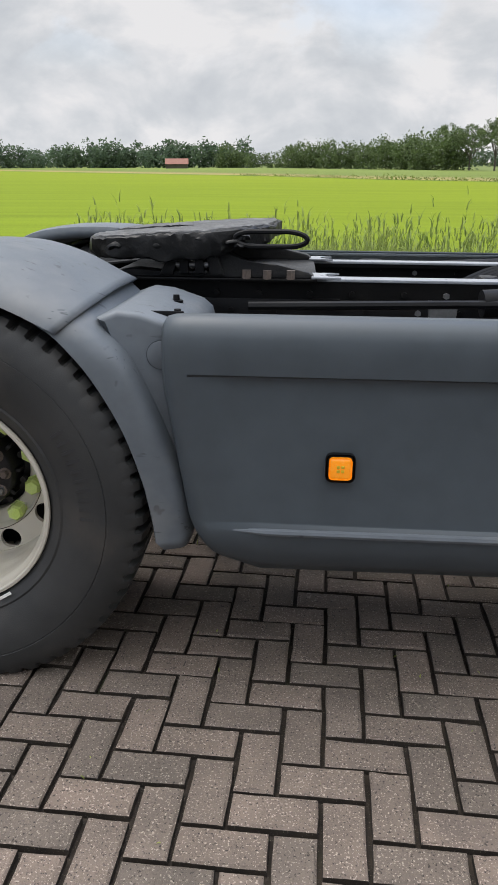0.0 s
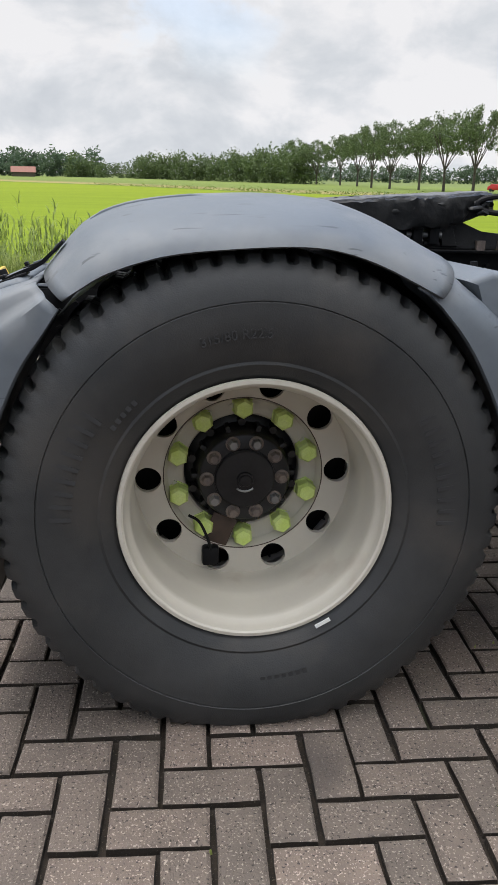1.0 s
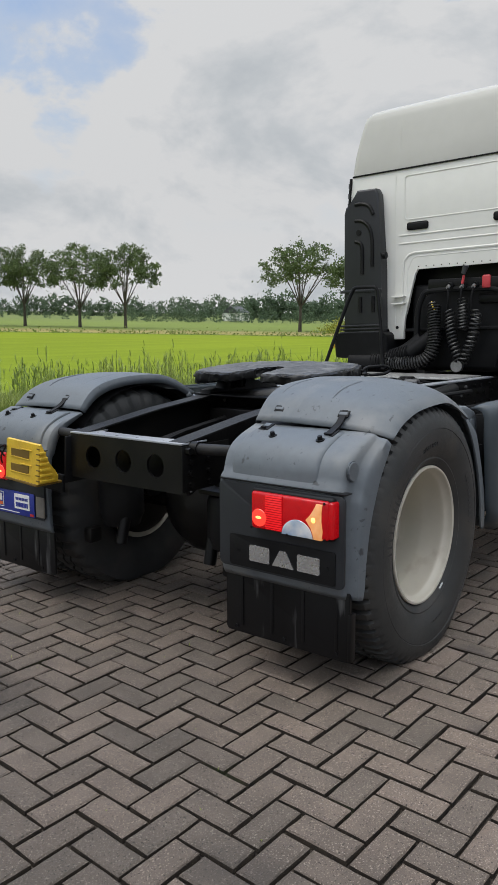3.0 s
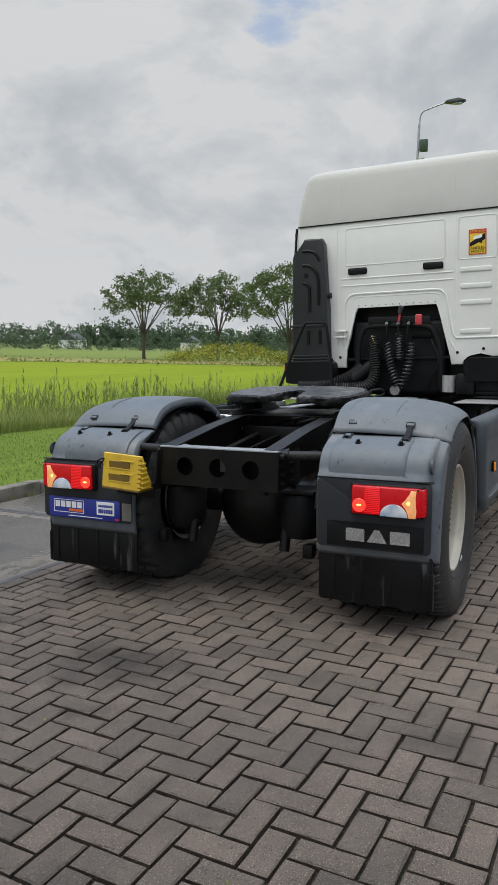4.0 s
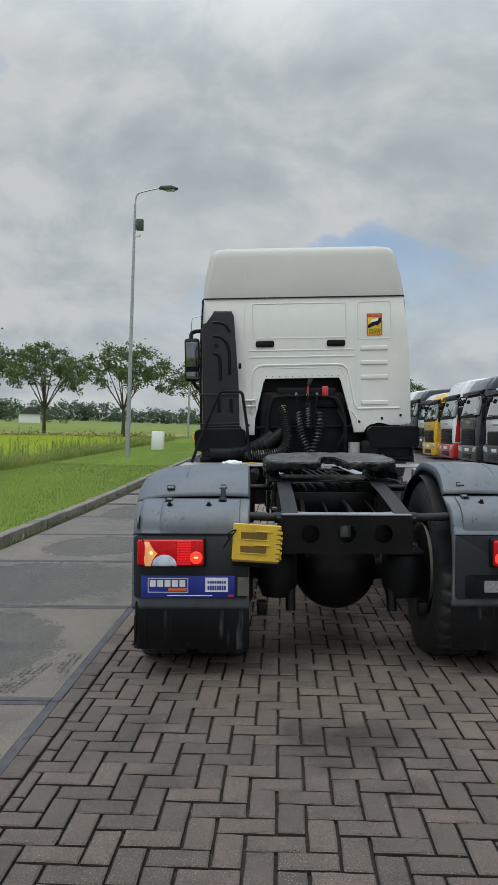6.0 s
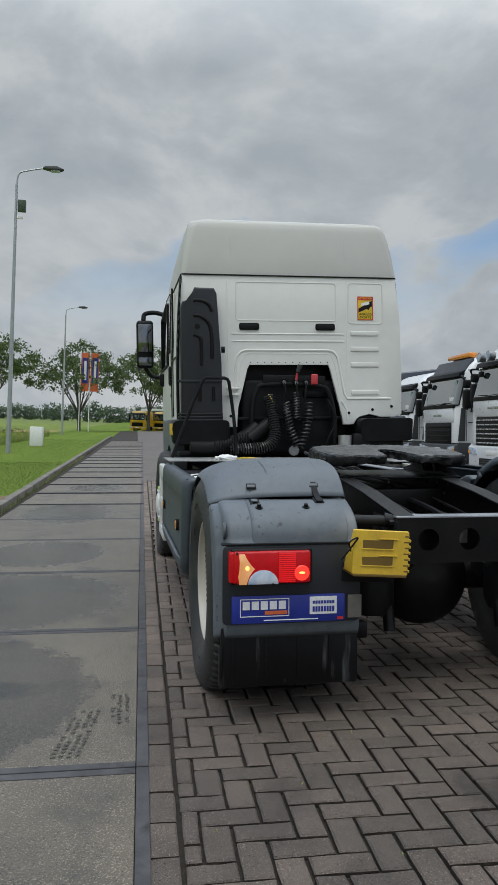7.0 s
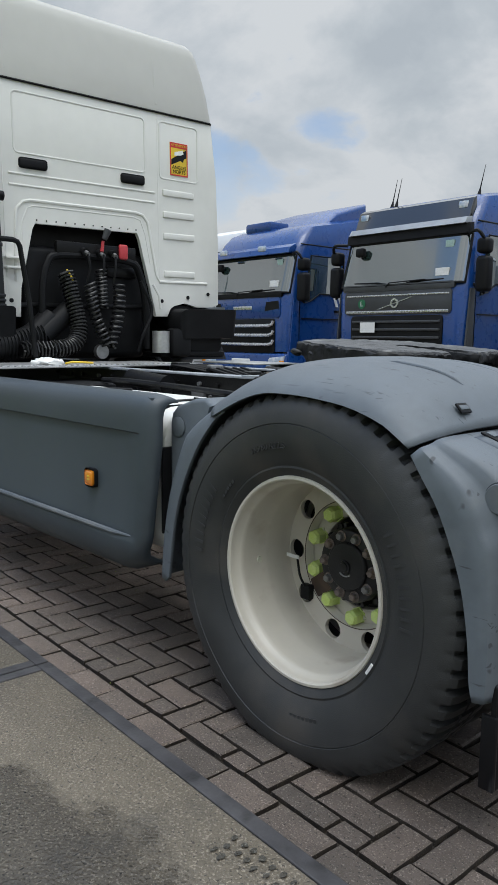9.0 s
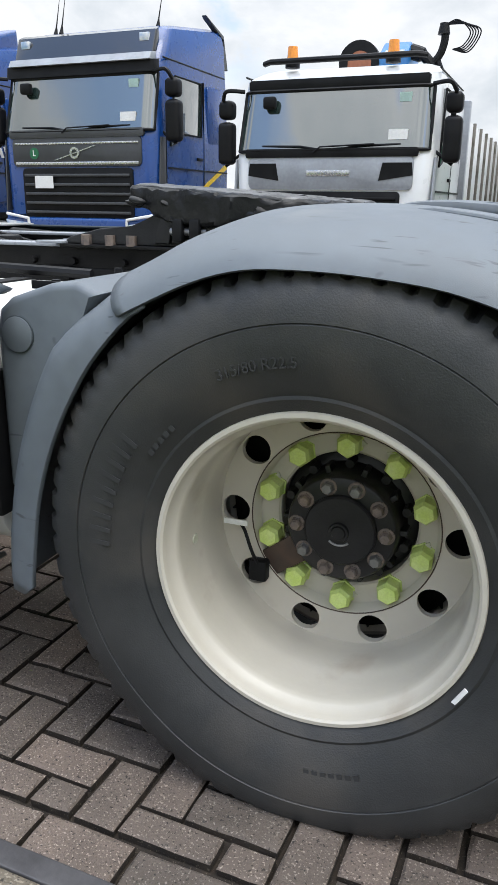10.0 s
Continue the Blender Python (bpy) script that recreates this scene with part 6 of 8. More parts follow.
    for k in range(10):
        a = 2 * math.pi * k / 10
        part("nut_cap", hexcap((fx + 0.1675 * math.sin(a), s * 1.085, AXLE_Z + 0.1675 * math.cos(a)), 0.020, 0.036, s), NUT if k % 5 == 0 else WHITE_PLAIN, fw, smooth=0)
windscreen = part("windscreen", sheet([[(5.312, CY - 0.95, 2.0), (5.35, CY, 2.0), (5.312, CY + 0.95, 2.0)], [(5.10, CY - 0.90, 2.74), (5.14, CY, 2.74), (5.10, CY + 0.90, 2.74)]]), GLASS, cab, "dark windscreen")
part("front_grille", box(5.40, 5.50, CY - 0.9, CY + 0.9, 0.95, 1.85, 0.03), BLACK_PLASTIC, cab)
part("bumper", box(5.0, 5.55, CY - 1.12, CY + 1.12, 0.40, 0.95, 0.06), GREY_PLASTIC, cab)
# side fairing corner strip on the driver's rear edge
part("corner_strip", prism([(1.135, 1.30), (1.158, 1.30), (1.158, 1.90), (1.140, 2.40), (1.112, 2.785), (1.096, 2.785), (1.120, 2.40), (1.135, 1.90)], 0, 3.05, 3.14, 0.004), BLACK_PLASTIC, cab, "black corner strip with slots")
for i in range(10):
    part("strip_slot", box(3.03, 3.10, -0.004, 0.004, -0.022, 0.022, 0.003), TRIM_GREY, cab, basis=Matrix.Translation((0, 1.158 - max(0.0, 0.05 * i / 9) ** 1.0, 1.95 + i * 0.085)))
# air intake snorkel panel on the rear corner
intake_out = [(1.118, 2.46), (1.10, 2.52), (1.03, 2.54), (0.985, 2.655), (0.80, 2.650), (0.775, 2.60), (0.750, 2.10), (0.740, 1.95), (0.735, 1.42), (0.730, 1.20), (1.125, 1.20)]
intake = part("air_intake", prism(intake_out, 0, 2.955, 3.068, 0.02, seg=3), INTAKE, cab, "black plastic air intake panel with moulded grooves")
# raised black tubes stand for the shade in the sunken grooves
for pts2 in ([(0.82, 2.43), (0.86, 2.50), (0.93, 2.53), (1.0, 2.53)], [(0.83, 1.98), (0.83, 2.20), (0.86, 2.32), (0.93, 2.38), (1.0, 2.39)], [(0.93, 1.92), (0.93, 2.13), (0.95, 2.19), (1.0, 2.21)], [(0.82, 1.58), (0.82, 1.72)], [(0.95, 1.58), (0.95, 1.72)]):
    part("intake_groove", tube(curve_pts([(2.9545, y, z) for y, z in pts2], 5), 0.017, 10), CHASSIS, intake)
part("intake_hole", rod((2.950, 0.965, 2.285), (2.957, 0.965, 2.285), 0.026, seg=18), CHASSIS, intake)
part("intake_band", box(2.945, 2.956, 0.735, 1.155, 1.76, 1.785, 0.004), INTAKE, intake)
for i in range(9):
    part("bellows_ring", box(2.93, 3.06, 0.735, 1.150, 1.215 + i * 0.030, 1.233 + i * 0.030, 0.006), INTAKE, intake)
part("intake_lug", rod((2.98, 0.735, 2.07), (2.98, 0.705, 2.07), 0.03, seg=16), BLACK_PLASTIC, intake)
part("intake_duct", tube(curve_pts([(2.98, 1.05, 1.14), (2.98, 0.80, 1.14), (3.02, 0.55, 1.20), (3.06, 0.38, 1.32)], 8), 0.085, 16), BLACK_PLASTIC, cab, "black air duct")
for i in range(14):
    y = 0.82 - i * 0.025
    part("duct_ring", spin([(0.086, -0.006), (0.093, -0.003), (0.093, 0.003), (0.086, 0.006)], 0, 0, 1, 20), BLACK_PLASTIC, cab, basis=Matrix.Translation((2.985, y, 1.143 + max(0, 0.7 - y) * 0.25)))
part("shelf_box", box(2.93, 3.10, 0.60, 1.16, 1.06, 1.12, 0.02), BLACK_PLASTIC, cab)
part("yellow_box", box(2.945, 3.05, 1.165, 1.235, 1.265, 1.375, 0.008), YELLOW, cab, "small yellow lamp box")
part("yellow_box_lamp", box(2.935, 2.947, 1.185, 1.215, 1.305, 1.345, 0.004), CHASSIS, cab)
# grab rail
rail_pts = curve_pts([(2.80, 1.20, 1.07), (2.82, 1.03, 1.52), (2.83, 0.925, 1.775)], 6)[:-1] + [Vector(p) for p in ((2.83, 0.910, 1.795), (2.83, 0.885, 1.805), (2.83, 0.72, 1.805), (2.83, 0.69, 1.795), (2.83, 0.675, 1.77))] + curve_pts([(2.82, 0.63, 1.45), (2.81, 0.60, 1.10)], 5)
part("grab_rail", tube(rail_pts, 0.016, 10), BLACK_PLASTIC, truck, "bent black tube grab rail")
# engine and cooling gear in the recess
eng = part("engine_cover", box(3.12, 3.4, -0.45, 0.52, 1.05, 1.80, 0.05, 3), BLACK_PLASTIC, truck, "black engine cover and hoses in the cab recess")
part("recess_back", box(3.30, 3.34, -1.0, 1.05, 1.05, 1.98), CHASSIS, eng)
part("cover_pad", box(3.085, 3.13, -0.36, -0.10, 1.62, 1.70, 0.02), CHASSIS, eng)
part("hoop", tube(curve_pts([(3.05, 0.42, 1.12), (3.04, 0.42, 1.50), (3.04, 0.38, 1.68), (3.04, 0.30, 1.735), (3.04, 0.0, 1.745), (3.04, -0.24, 1.735), (3.04, -0.33, 1.68), (3.05, -0.40, 1.45), (3.05, -0.41, 1.12)], 6), 0.026, 10), BLACK_PLASTIC, eng)
part("socket_panel", box(3.02, 3.06, -0.30, 0.32, 1.735, 1.83, 0.008), CHASSIS, eng)
for y in (0.12, 0.0, -0.10):
    part("coupling", rod((2.99, y, 1.765), (3.04, y, 1.775), 0.028, seg=14), BLACK_PLASTIC, eng)
    part("coupling_tip", rod((2.965, y, 1.75), (2.99, y, 1.765), 0.016, seg=12), STEEL, eng)
part("red_socket", box(3.0, 3.03, -0.225, -0.155, 1.74, 1.845, 0.014, 3), RED_PLASTIC, eng, "red electric socket")
part("red_coupling", rod((2.985, 0.0, 1.78), (2.985, -0.01, 1.85), 0.013, 0.010, 12), RED_PLASTIC, eng)
part("loose_plug", rod((2.97, -0.01, 1.86), (2.96, -0.035, 1.925), 0.018, 0.026, 12), TRIM_GREY, eng)


def coil(p0, p1, r, turns, wire, name="spiral_hose", mtl=None, sag=0.0):
    p0, p1 = Vector(p0), Vector(p1)
    d = (p1 - p0).normalized()
    u = d.orthogonal().normalized()
    v = d.cross(u)
    n = turns * 12
    pts = []
    for i in range(n + 1):
        t = i / n
        a = 2 * math.pi * turns * t
        pts.append(p0.lerp(p1, t) + Vector((0, sag * math.sin(math.pi * t), 0)) + r * (math.cos(a) * u + math.sin(a) * v))
    return part(name, tube(pts, wire, 6), mtl or HOSE, eng)


coil((2.98, 0.10, 1.56), (2.95, -0.02, 1.13), 0.036, 14, 0.009, sag=0.03)
coil((2.98, -0.13, 1.56), (2.95, -0.03, 1.13), 0.038, 12, 0.009, sag=-0.03)
coil((3.0, 0.0, 1.66), (3.0, -0.01, 1.40), 0.034, 10, 0.008)
for y, z in ((0.12, 1.75), (-0.10, 1.75), (0.0, 1.77)):
    part("hose_lead", tube(curve_pts([(2.97, y, z), (2.96, y * 0.9, z - 0.09), (2.98, y * 0.95 + 0.01, 1.56)]), 0.009, 6), BLACK_PLASTIC, eng)
big = curve_pts([(3.02, 0.26, 1.62), (2.97, 0.23, 1.42), (2.93, 0.22, 1.25), (2.90, 0.28, 1.15), (2.88, 0.42, 1.12), (2.88, 0.66, 1.115)], 12)
spiral, run = [], 0.0
for i in range(len(big) - 1):
    p, q = Vector(big[i]), Vector(big[i + 1])
    d = (q - p).normalized()
    u = d.cross(Vector((1, 0, 0.1))).normalized()
    w = d.cross(u)
    for j in range(5):
        run += (q - p).length / 5
        ang = run / 0.024 * 2 * math.pi
        spiral.append(p.lerp(q, j / 5) + 0.052 * (math.cos(ang) * u + math.sin(ang) * w))
part("spiral_hose", tube(spiral, 0.0075, 6), HOSE, eng, "thick black spiral air hose")
part("hose_core", tube(big, 0.036, 10), CHASSIS, eng)
part("duct", rod((3.0, 0.46, 1.20), (3.05, 0.22, 1.38), 0.07, seg=18), BLACK_PLASTIC, eng)
part("cable_yellow", tube(curve_pts([(2.99, 0.27, 1.64), (2.97, 0.25, 1.60), (2.98, 0.23, 1.56)]), 0.007, 6), SIGN_YELLOW, eng)
part("cable_right", tube(curve_pts([(2.99, -0.32, 1.60), (2.97, -0.40, 1.40), (2.98, -0.33, 1.22), (3.0, -0.30, 1.10)]), 0.012, 6), BLACK_PLASTIC, eng)
part("canister", rod((3.0, -0.50, 1.09), (3.0, -0.50, 1.25), 0.065, seg=20), ALU, eng, "pale canister")
part("filter_box", box(2.94, 3.06, -0.75, -0.57, 1.06, 1.27, 0.03), BLACK_PLASTIC, eng)
part("round_valve", rod((2.96, 0.02, 1.10), (3.0, 0.02, 1.10), 0.05, seg=20), STEEL, eng)
part("battery_cover", prism([(-0.70, 1.09), (-1.07, 1.09), (-1.10, 1.13), (-1.09, 1.215), (-0.72, 1.215), (-0.69, 1.19)], 0, 3.0, 3.28, 0.02, seg=3), BLACK_PLASTIC, eng, "black moulded cover under the wing")
part("rear_shelf", box(3.0, 3.3, -1.12, -0.5, 1.06, 1.10, 0.01), BLACK_PLASTIC, eng)
part("inner_arch", sheet([[(3.62 + 0.66 * math.sin(radians(a)), y, 0.85 + 0.55 * math.cos(radians(a))) for y in (-1.14, -0.60)] for a in range(-70, 1, 10)]), BLACK_PLASTIC, eng)

# the cab and its rear gear sit a little further forward
for ob in (cab, eng):
    ob.matrix_basis = Matrix.Translation((0.11, -0.06, 0.03)) @ (Matrix.Translation((0, CY, 2.2)) @ pose(0, 0, 0, -1.2, 0, 0) @ Matrix.Translation((0, -CY, -2.2)) if ob is cab else Matrix.Translation((0, 0, 0)))
for ob in truck.children:
    if ob.name.split(".")[0] in ("grab_rail",):
        ob.matrix_basis = Matrix.Translation((0.08, -0.05, 0.0))

# ---- plants and distance ----


def blades(name, spots, material, label, category, width, bend, kinds=1):
    """Bent grass or reed leaves as one mesh: spots of (x, y, z, height, lean direction)."""
    v, f = [], []
    for x, y, z, hgt, a in spots:
        w = width * random.uniform(0.7, 1.3)
        b = bend * hgt * random.uniform(0.3, 1.2)
        cx, cy = math.cos(a), math.sin(a)
        sx, sy = -cy * w, cx * w
        o = len(v)
        for t, k in ((0.0, 1.0), (0.45, 0.9), (0.8, 0.6)):
            px, py, pz = x + cx * b * t * t, y + cy * b * t * t, z + hgt * (t - 0.12 * bend * t * t)
            v += [(px - sx * k, py - sy * k, pz), (px + sx * k, py + sy * k, pz)]
        v.append((x + cx * b, y + cy * b, z + hgt * (1 - 0.2 * bend)))
        f += [(o, o + 1, o + 3, o + 2), (o + 2, o + 3, o + 5, o + 4), (o + 4, o + 5, o + 6)]
    ob = raw(name, v, f, material)
    return tagged(ob, label, category, kind="stuff")


random.seed(5)
spots = []
for i in range(48000):
    x = random.uniform(-9, 62) if i % 3 else random.uniform(-7, 18)
    y = random.uniform(8.9, 11.6)
    spots.append((x, y, fall(x, y) - 0.09, random.uniform(0.35, 0.85) * (0.75 + 0.5 * noise.noise(Vector((x * 0.3, y * 0.5, 0)))), random.uniform(0, 6.28)))
blades("tall_grass", spots, GRASS, "tall seeding grass on the ditch bank", "grass", 0.0060, 0.60)
v_spots = []
for i in range(1500):
    x = random.uniform(-9, 60) if i % 2 else random.uniform(-7, 16)
    y = random.uniform(10.9, 13.2)
    if noise.noise(Vector((x * 0.35, y * 0.2, 3.0))) < -0.05:
        continue
    z = fall(x, y) - 0.09
    hgt = random.uniform(0.75, 1.30) * (1.35 if random.random() < 0.06 else 1.0)
    v_spots.append((x, y, z, hgt, random.uniform(0, 6.28)))
    for k in range(13):
        t = random.uniform(0.20, 0.99)
        v_spots.append((x, y, z + hgt * t * 0.95, random.uniform(0.10, 0.24), random.uniform(0, 6.28)))
blades("reeds", v_spots, REED, "green reeds along the ditch", "reeds", 0.011, 0.75)
spots = []
for i in range(56000):
    x = random.uniform(-3, 24) if i % 4 else random.uniform(20, 55)
    y = random.uniform(3.83, 9.2)
    spots.append((x, y, fall(x, y) - 0.092, random.uniform(0.018, 0.050), random.uniform(0, 6.28)))
blades("mown_grass", spots, LAWN, "mown grass verge", "grass", 0.0048, 0.9)
# bare soil behind the kerb
rows = []
for i in range(60):
    x = 0.5 + i * 0.25
    w = max(0.02, 0.42 * (0.55 + noise.noise(Vector((x * 0.6, 0, 4)))) * min(1.0, i / 6, (59 - i) / 10 + 0.05))
    rows.append([(x, 3.79 + w * k, fall(x, 3.8) - 0.055 + 0.012 * noise.noise(Vector((x * 3, k * 4, 0)))) for k in (0.0, 0.35, 0.7, 1.0)])
tagged(part("bare_soil", sheet(rows), SOIL, None, smooth=60), "bare brown soil behind the kerb", "soil", kind="stuff")
# weeds and debris along the kerb
spots = []
for i in range(900):
    x = random.uniform(-3, 26)
    spots.append((x, 3.63 + random.uniform(-0.05, 0.03), fall(x, 3.62) - 0.005, random.uniform(0.02, 0.09), random.uniform(0, 6.28)))
blades("kerb_weeds", spots, GRASS, "small weeds in the kerb joint", "weeds", 0.005, 0.8)
spots = []
for i in range(500):
    x, y = random.uniform(-4, 6), random.uniform(-4, 1.4)
    spots.append((x, y, fall(x, y) - 0.008, random.uniform(0.008, 0.022), random.uniform(0, 6.28)))
blades("joint_weeds", spots, GRASS, "tiny weeds and moss in the paving joints", "weeds", 0.003, 0.9)


def leaf_cards(v, f, c, spread, count, size):
    """A clump of leaves round c."""
    for _ in range(count):
        p = Vector(c) + Vector((random.gauss(0, 1), random.gauss(0, 1), random.gauss(0, 0.75))) * spread
        n = Vector((random.gauss(0, 1), random.gauss(0, 1), random.gauss(0, 1) + 0.6)).normalized()
        u = n.orthogonal().normalized()
        u.rotate(Matrix.Rotation(random.uniform(0, 6.28), 3, n))
        w = n.cross(u)
        s = size * random.uniform(0.6, 1.3)
        o = len(v)
        v += [p - u * s, p + w * s * 0.55, p + u * s, p - w * s * 0.55]
        f.append((o, o + 1, o + 2, o + 3))


def tree(seed, hgt, wide, name="tree", label="leafy roadside tree with a forked trunk", lean=0.0):
    """A roadside tree: tapered trunk, forked limbs, a crown of loose leaf clumps with gaps."""
    random.seed(seed)
    root = new(name)
    tagged(root, label, "tree", "row of roadside trees")
    bm = bmesh.new()
    fork = hgt * random.uniform(0.22, 0.28)
    tube([(0, 0, -0.3), (0.03, 0, fork * 0.5), (lean * 0.2, 0.02, fork)], [hgt * 0.024, hgt * 0.018, hgt * 0.0155], 8, bm=bm)
    limbs = random.randint(8, 10)
    for k in range(limbs):
        a = 6.283 * k / limbs + random.uniform(-0.3, 0.3)
        reach = wide * (0.28 if k % 3 == 0 else random.uniform(0.5, 0.85))
        top = hgt * (0.93 - 0.26 * (reach / wide) ** 2) * random.uniform(0.92, 1.0)
        mid = Vector((math.cos(a) * reach * 0.45 + lean * 0.4, math.sin(a) * reach * 0.45, fork + (top - fork) * 0.44))
        end = Vector((math.cos(a) * reach + lean, math.sin(a) * reach, top))
        line = curve_pts([(lean * 0.2, 0.02, fork * 0.95), mid, end], 5)
        tube(line, [hgt * 0.0090 * (1 - 0.8 * i / (len(line) - 1)) for i in range(len(line))], 6, bm=bm)
        for j in range(4):
            t = line[random.randint(3, len(line) - 2)]
            b = a + random.uniform(-1.2, 1.2)
            e2 = t + Vector((math.cos(b) * 0.7, math.sin(b) * 0.7, random.uniform(0.5, 1.2))) * wide * random.uniform(0.18, 0.36)
            tube([t, (t + e2) / 2 + Vector((0, 0, 0.10)), e2], [hgt * 0.0038, hgt * 0.0026, hgt * 0.0010], 5, bm=bm)
    part("trunk", bm, BARK, root, smooth=60)
    # a broad crown, thick on top and open below
    v, f = [], []
    away = Vector((seed * 3.7, 0, 0))
    for _ in range(240):
        a, r = random.uniform(0, 6.28), math.sqrt(random.random())
        edge = wide * (1.0 + 0.22 * noise.noise(Vector((math.cos(a) * 1.6, math.sin(a) * 1.6, seed))))
        hi = hgt * (0.97 - 0.24 * r ** 2.2 + 0.05 * noise.noise(Vector((math.cos(a) * r * 2.5, math.sin(a) * r * 2.5, seed + 5))))
        lo = hgt * (0.60 - 0.11 * r + 0.12 * noise.noise(Vector((math.cos(a) * r * 3, math.sin(a) * r * 3, seed + 9))))
        z = hi - (hi - lo) * random.random() ** 1.25
        c = Vector((math.cos(a) * r * edge + lean * z / hgt, math.sin(a) * r * edge, z))
        if noise.noise(c * 0.55 + away) > 0.14:
            continue
        leaf_cards(v, f, c, wide * 0.062, 42, hgt * 0.0150)
    raw("crown", v, f, LEAF, root)
    return root


kinds = [tree(21, 12.0, 5.5), tree(22, 11.8, 5.2), tree(23, 12.2, 5.8, lean=0.5), tree(24, 11.8, 4.9)]
LOW = -0.85                    # the level of the polder
tree_row = [(95, 9), (100, 0), (89, 19), (92, 30), (78, 34), (93, 52), (85.5, 60), (74, 84), (71, 91), (66, 98), (62, 103), (62, 117), (60, 126), (51, 128), (50, 140), (51, 158), (47, 166), (46, 178),
            (49, 205), (48, 222), (44, 238), (41, 262), (147, -16), (146, -27), (150, -6), (105, -14)]
random.seed(77)
for i, (x, y) in enumerate(tree_row):
    m = Matrix.Translation((x, y, LOW)) @ pose(0, 0, 0, 0, 0, random.uniform(0, 360))
    s = random.uniform(0.95, 1.06) * (1.10 if y > 110 else 1.0)
    m = m @ Matrix.Diagonal((1.0 + (s - 1) * 0.4, 1.0 + (s - 1) * 0.4, s, 1))
    if i < 4:
        kinds[i].matrix_basis = m
    else:
        copy_thing(kinds[i % 4], m)


def far_wood(name, lines, label, leaf, count_per, card, material):
    """A far belt of woodland: clumps of foliage along lines of (azimuth from, to, distance, height, step)."""
    v, f = [], []
    for a0, a1, d0, d1, hgt, step in lines:
        a = a0
        while a < a1:
            k = (a - a0) / max(a1 - a0, 1e-6)
            d = d0 + (d1 - d0) * k + random.uniform(-8, 8)
            h = hgt * random.uniform(0.72, 1.08) * (0.85 + 0.3 * noise.noise(Vector((a * 0.23, hgt, 0))))
            x, y = d * math.cos(radians(a)), d * math.sin(radians(a))
            w = h * 0.42
            for j in range(count_per):
                r = math.sqrt(random.random())
                b = random.uniform(0, 6.28)
                zz = h * (0.06 + 0.90 * random.random() * math.sqrt(max(0.0, 1 - 0.75 * r * r)))
                c = (x + math.cos(b) * r * w, y + math.sin(b) * r * w, LOW + zz)
                leaf_cards(v, f, c, h * 0.085, leaf, card * h)
            a += step * random.uniform(0.7, 1.3)
    return tagged(raw(name, v, f, material), label, "woods", kind="stuff")


random.seed(31)
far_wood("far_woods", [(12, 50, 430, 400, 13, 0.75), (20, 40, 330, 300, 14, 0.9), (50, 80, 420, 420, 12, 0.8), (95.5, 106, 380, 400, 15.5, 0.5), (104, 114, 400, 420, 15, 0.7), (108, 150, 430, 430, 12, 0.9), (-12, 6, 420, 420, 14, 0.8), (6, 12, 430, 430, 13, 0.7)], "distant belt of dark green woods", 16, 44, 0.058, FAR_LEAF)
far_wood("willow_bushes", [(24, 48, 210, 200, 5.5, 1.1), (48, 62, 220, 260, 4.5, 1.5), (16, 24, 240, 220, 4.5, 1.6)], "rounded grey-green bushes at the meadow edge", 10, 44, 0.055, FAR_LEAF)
far_wood("avenue_trees", [(80.5, 92.0, 250, 335, 12.5, 0.5), (92, 97, 340, 370, 12, 0.7)], "closed rows of distant avenue trees", 22, 64, 0.040, LEAF)
MOUND = mat("mustard_flowers", (0.34, 0.34, 0.03), (0.20, 0.26, 0.03), rough=0.8, scale=0.8, rand=0.3, island=True)
v, f = [], []
for i in range(420):
    a = random.uniform(-1, 1)
    x, y = 84 + a * -3, 44.5 + a * 8.0
    top = 2.4 * (1 - a * a * 0.8)
    leaf_cards(v, f, (x + random.gauss(0, 1.2), y + random.gauss(0, 0.8), LOW + random.uniform(0.2, 1) * top), 0.38, 20, 0.12)
tagged(raw("flowering_mound", v, f, MOUND), "yellow flowering mound in the meadow", "mound", kind="stuff")
# hedge line along the far edge of the crop
v, f = [], []
for i in range(1500):
    t = random.uniform(-1, 1)
    x = 45 + t * 60
    y = 123.5 - 1.15 * x
    if y < 14:
        continue
    leaf_cards(v, f, (x, y + random.uniform(-0.6, 0.6), LOW + random.uniform(0.0, 0.22)), 0.3, 5, 0.13)
tagged(raw("field_edge_grass", v, f, GRASS), "rough grass along the far edge of the crop", "grass", kind="stuff")

# farm roofs, white shed, small red car far off
ROOF_TILE = mat("red_roof_tiles", (0.26, 0.11, 0.075), (0.22, 0.09, 0.06), rough=0.7, scale=2)
barn = stand("barn", (-62, 338, LOW), 8, "distant barn with a red tiled roof", "barn", sloped=False)
part("wall", box(-4.6, 4.6, -3, 3, 0, 2.0), BARK, barn, smooth=0)
part("roof", prism([(-3.5, 1.9), (3.5, 1.9), (0, 4.2)], 0, -5, 5), ROOF_TILE, barn, smooth=0)
for x, y, w in ((215, 72, 7), (190, 160, 10), (215, 130, 9)):
    hs = stand("farmhouse", (x, y, LOW), 20, "small pale farmhouse among the trees", "house", "distant farmhouses", sloped=False)
    part("wall", box(-w / 2, w / 2, -3, 3, 0, 2.6), WHITE_PLAIN, hs, smooth=0)
    part("roof", prism([(-3.3, 2.6), (3.3, 2.6), (0, 4.8)], 0, -w / 2 - 0.3, w / 2 + 0.3), TRIM_GREY, hs, smooth=0)
office = stand("office_building", (165, -9, LOW), 6, "low grey and white office building with dark windows", "building", sloped=False)
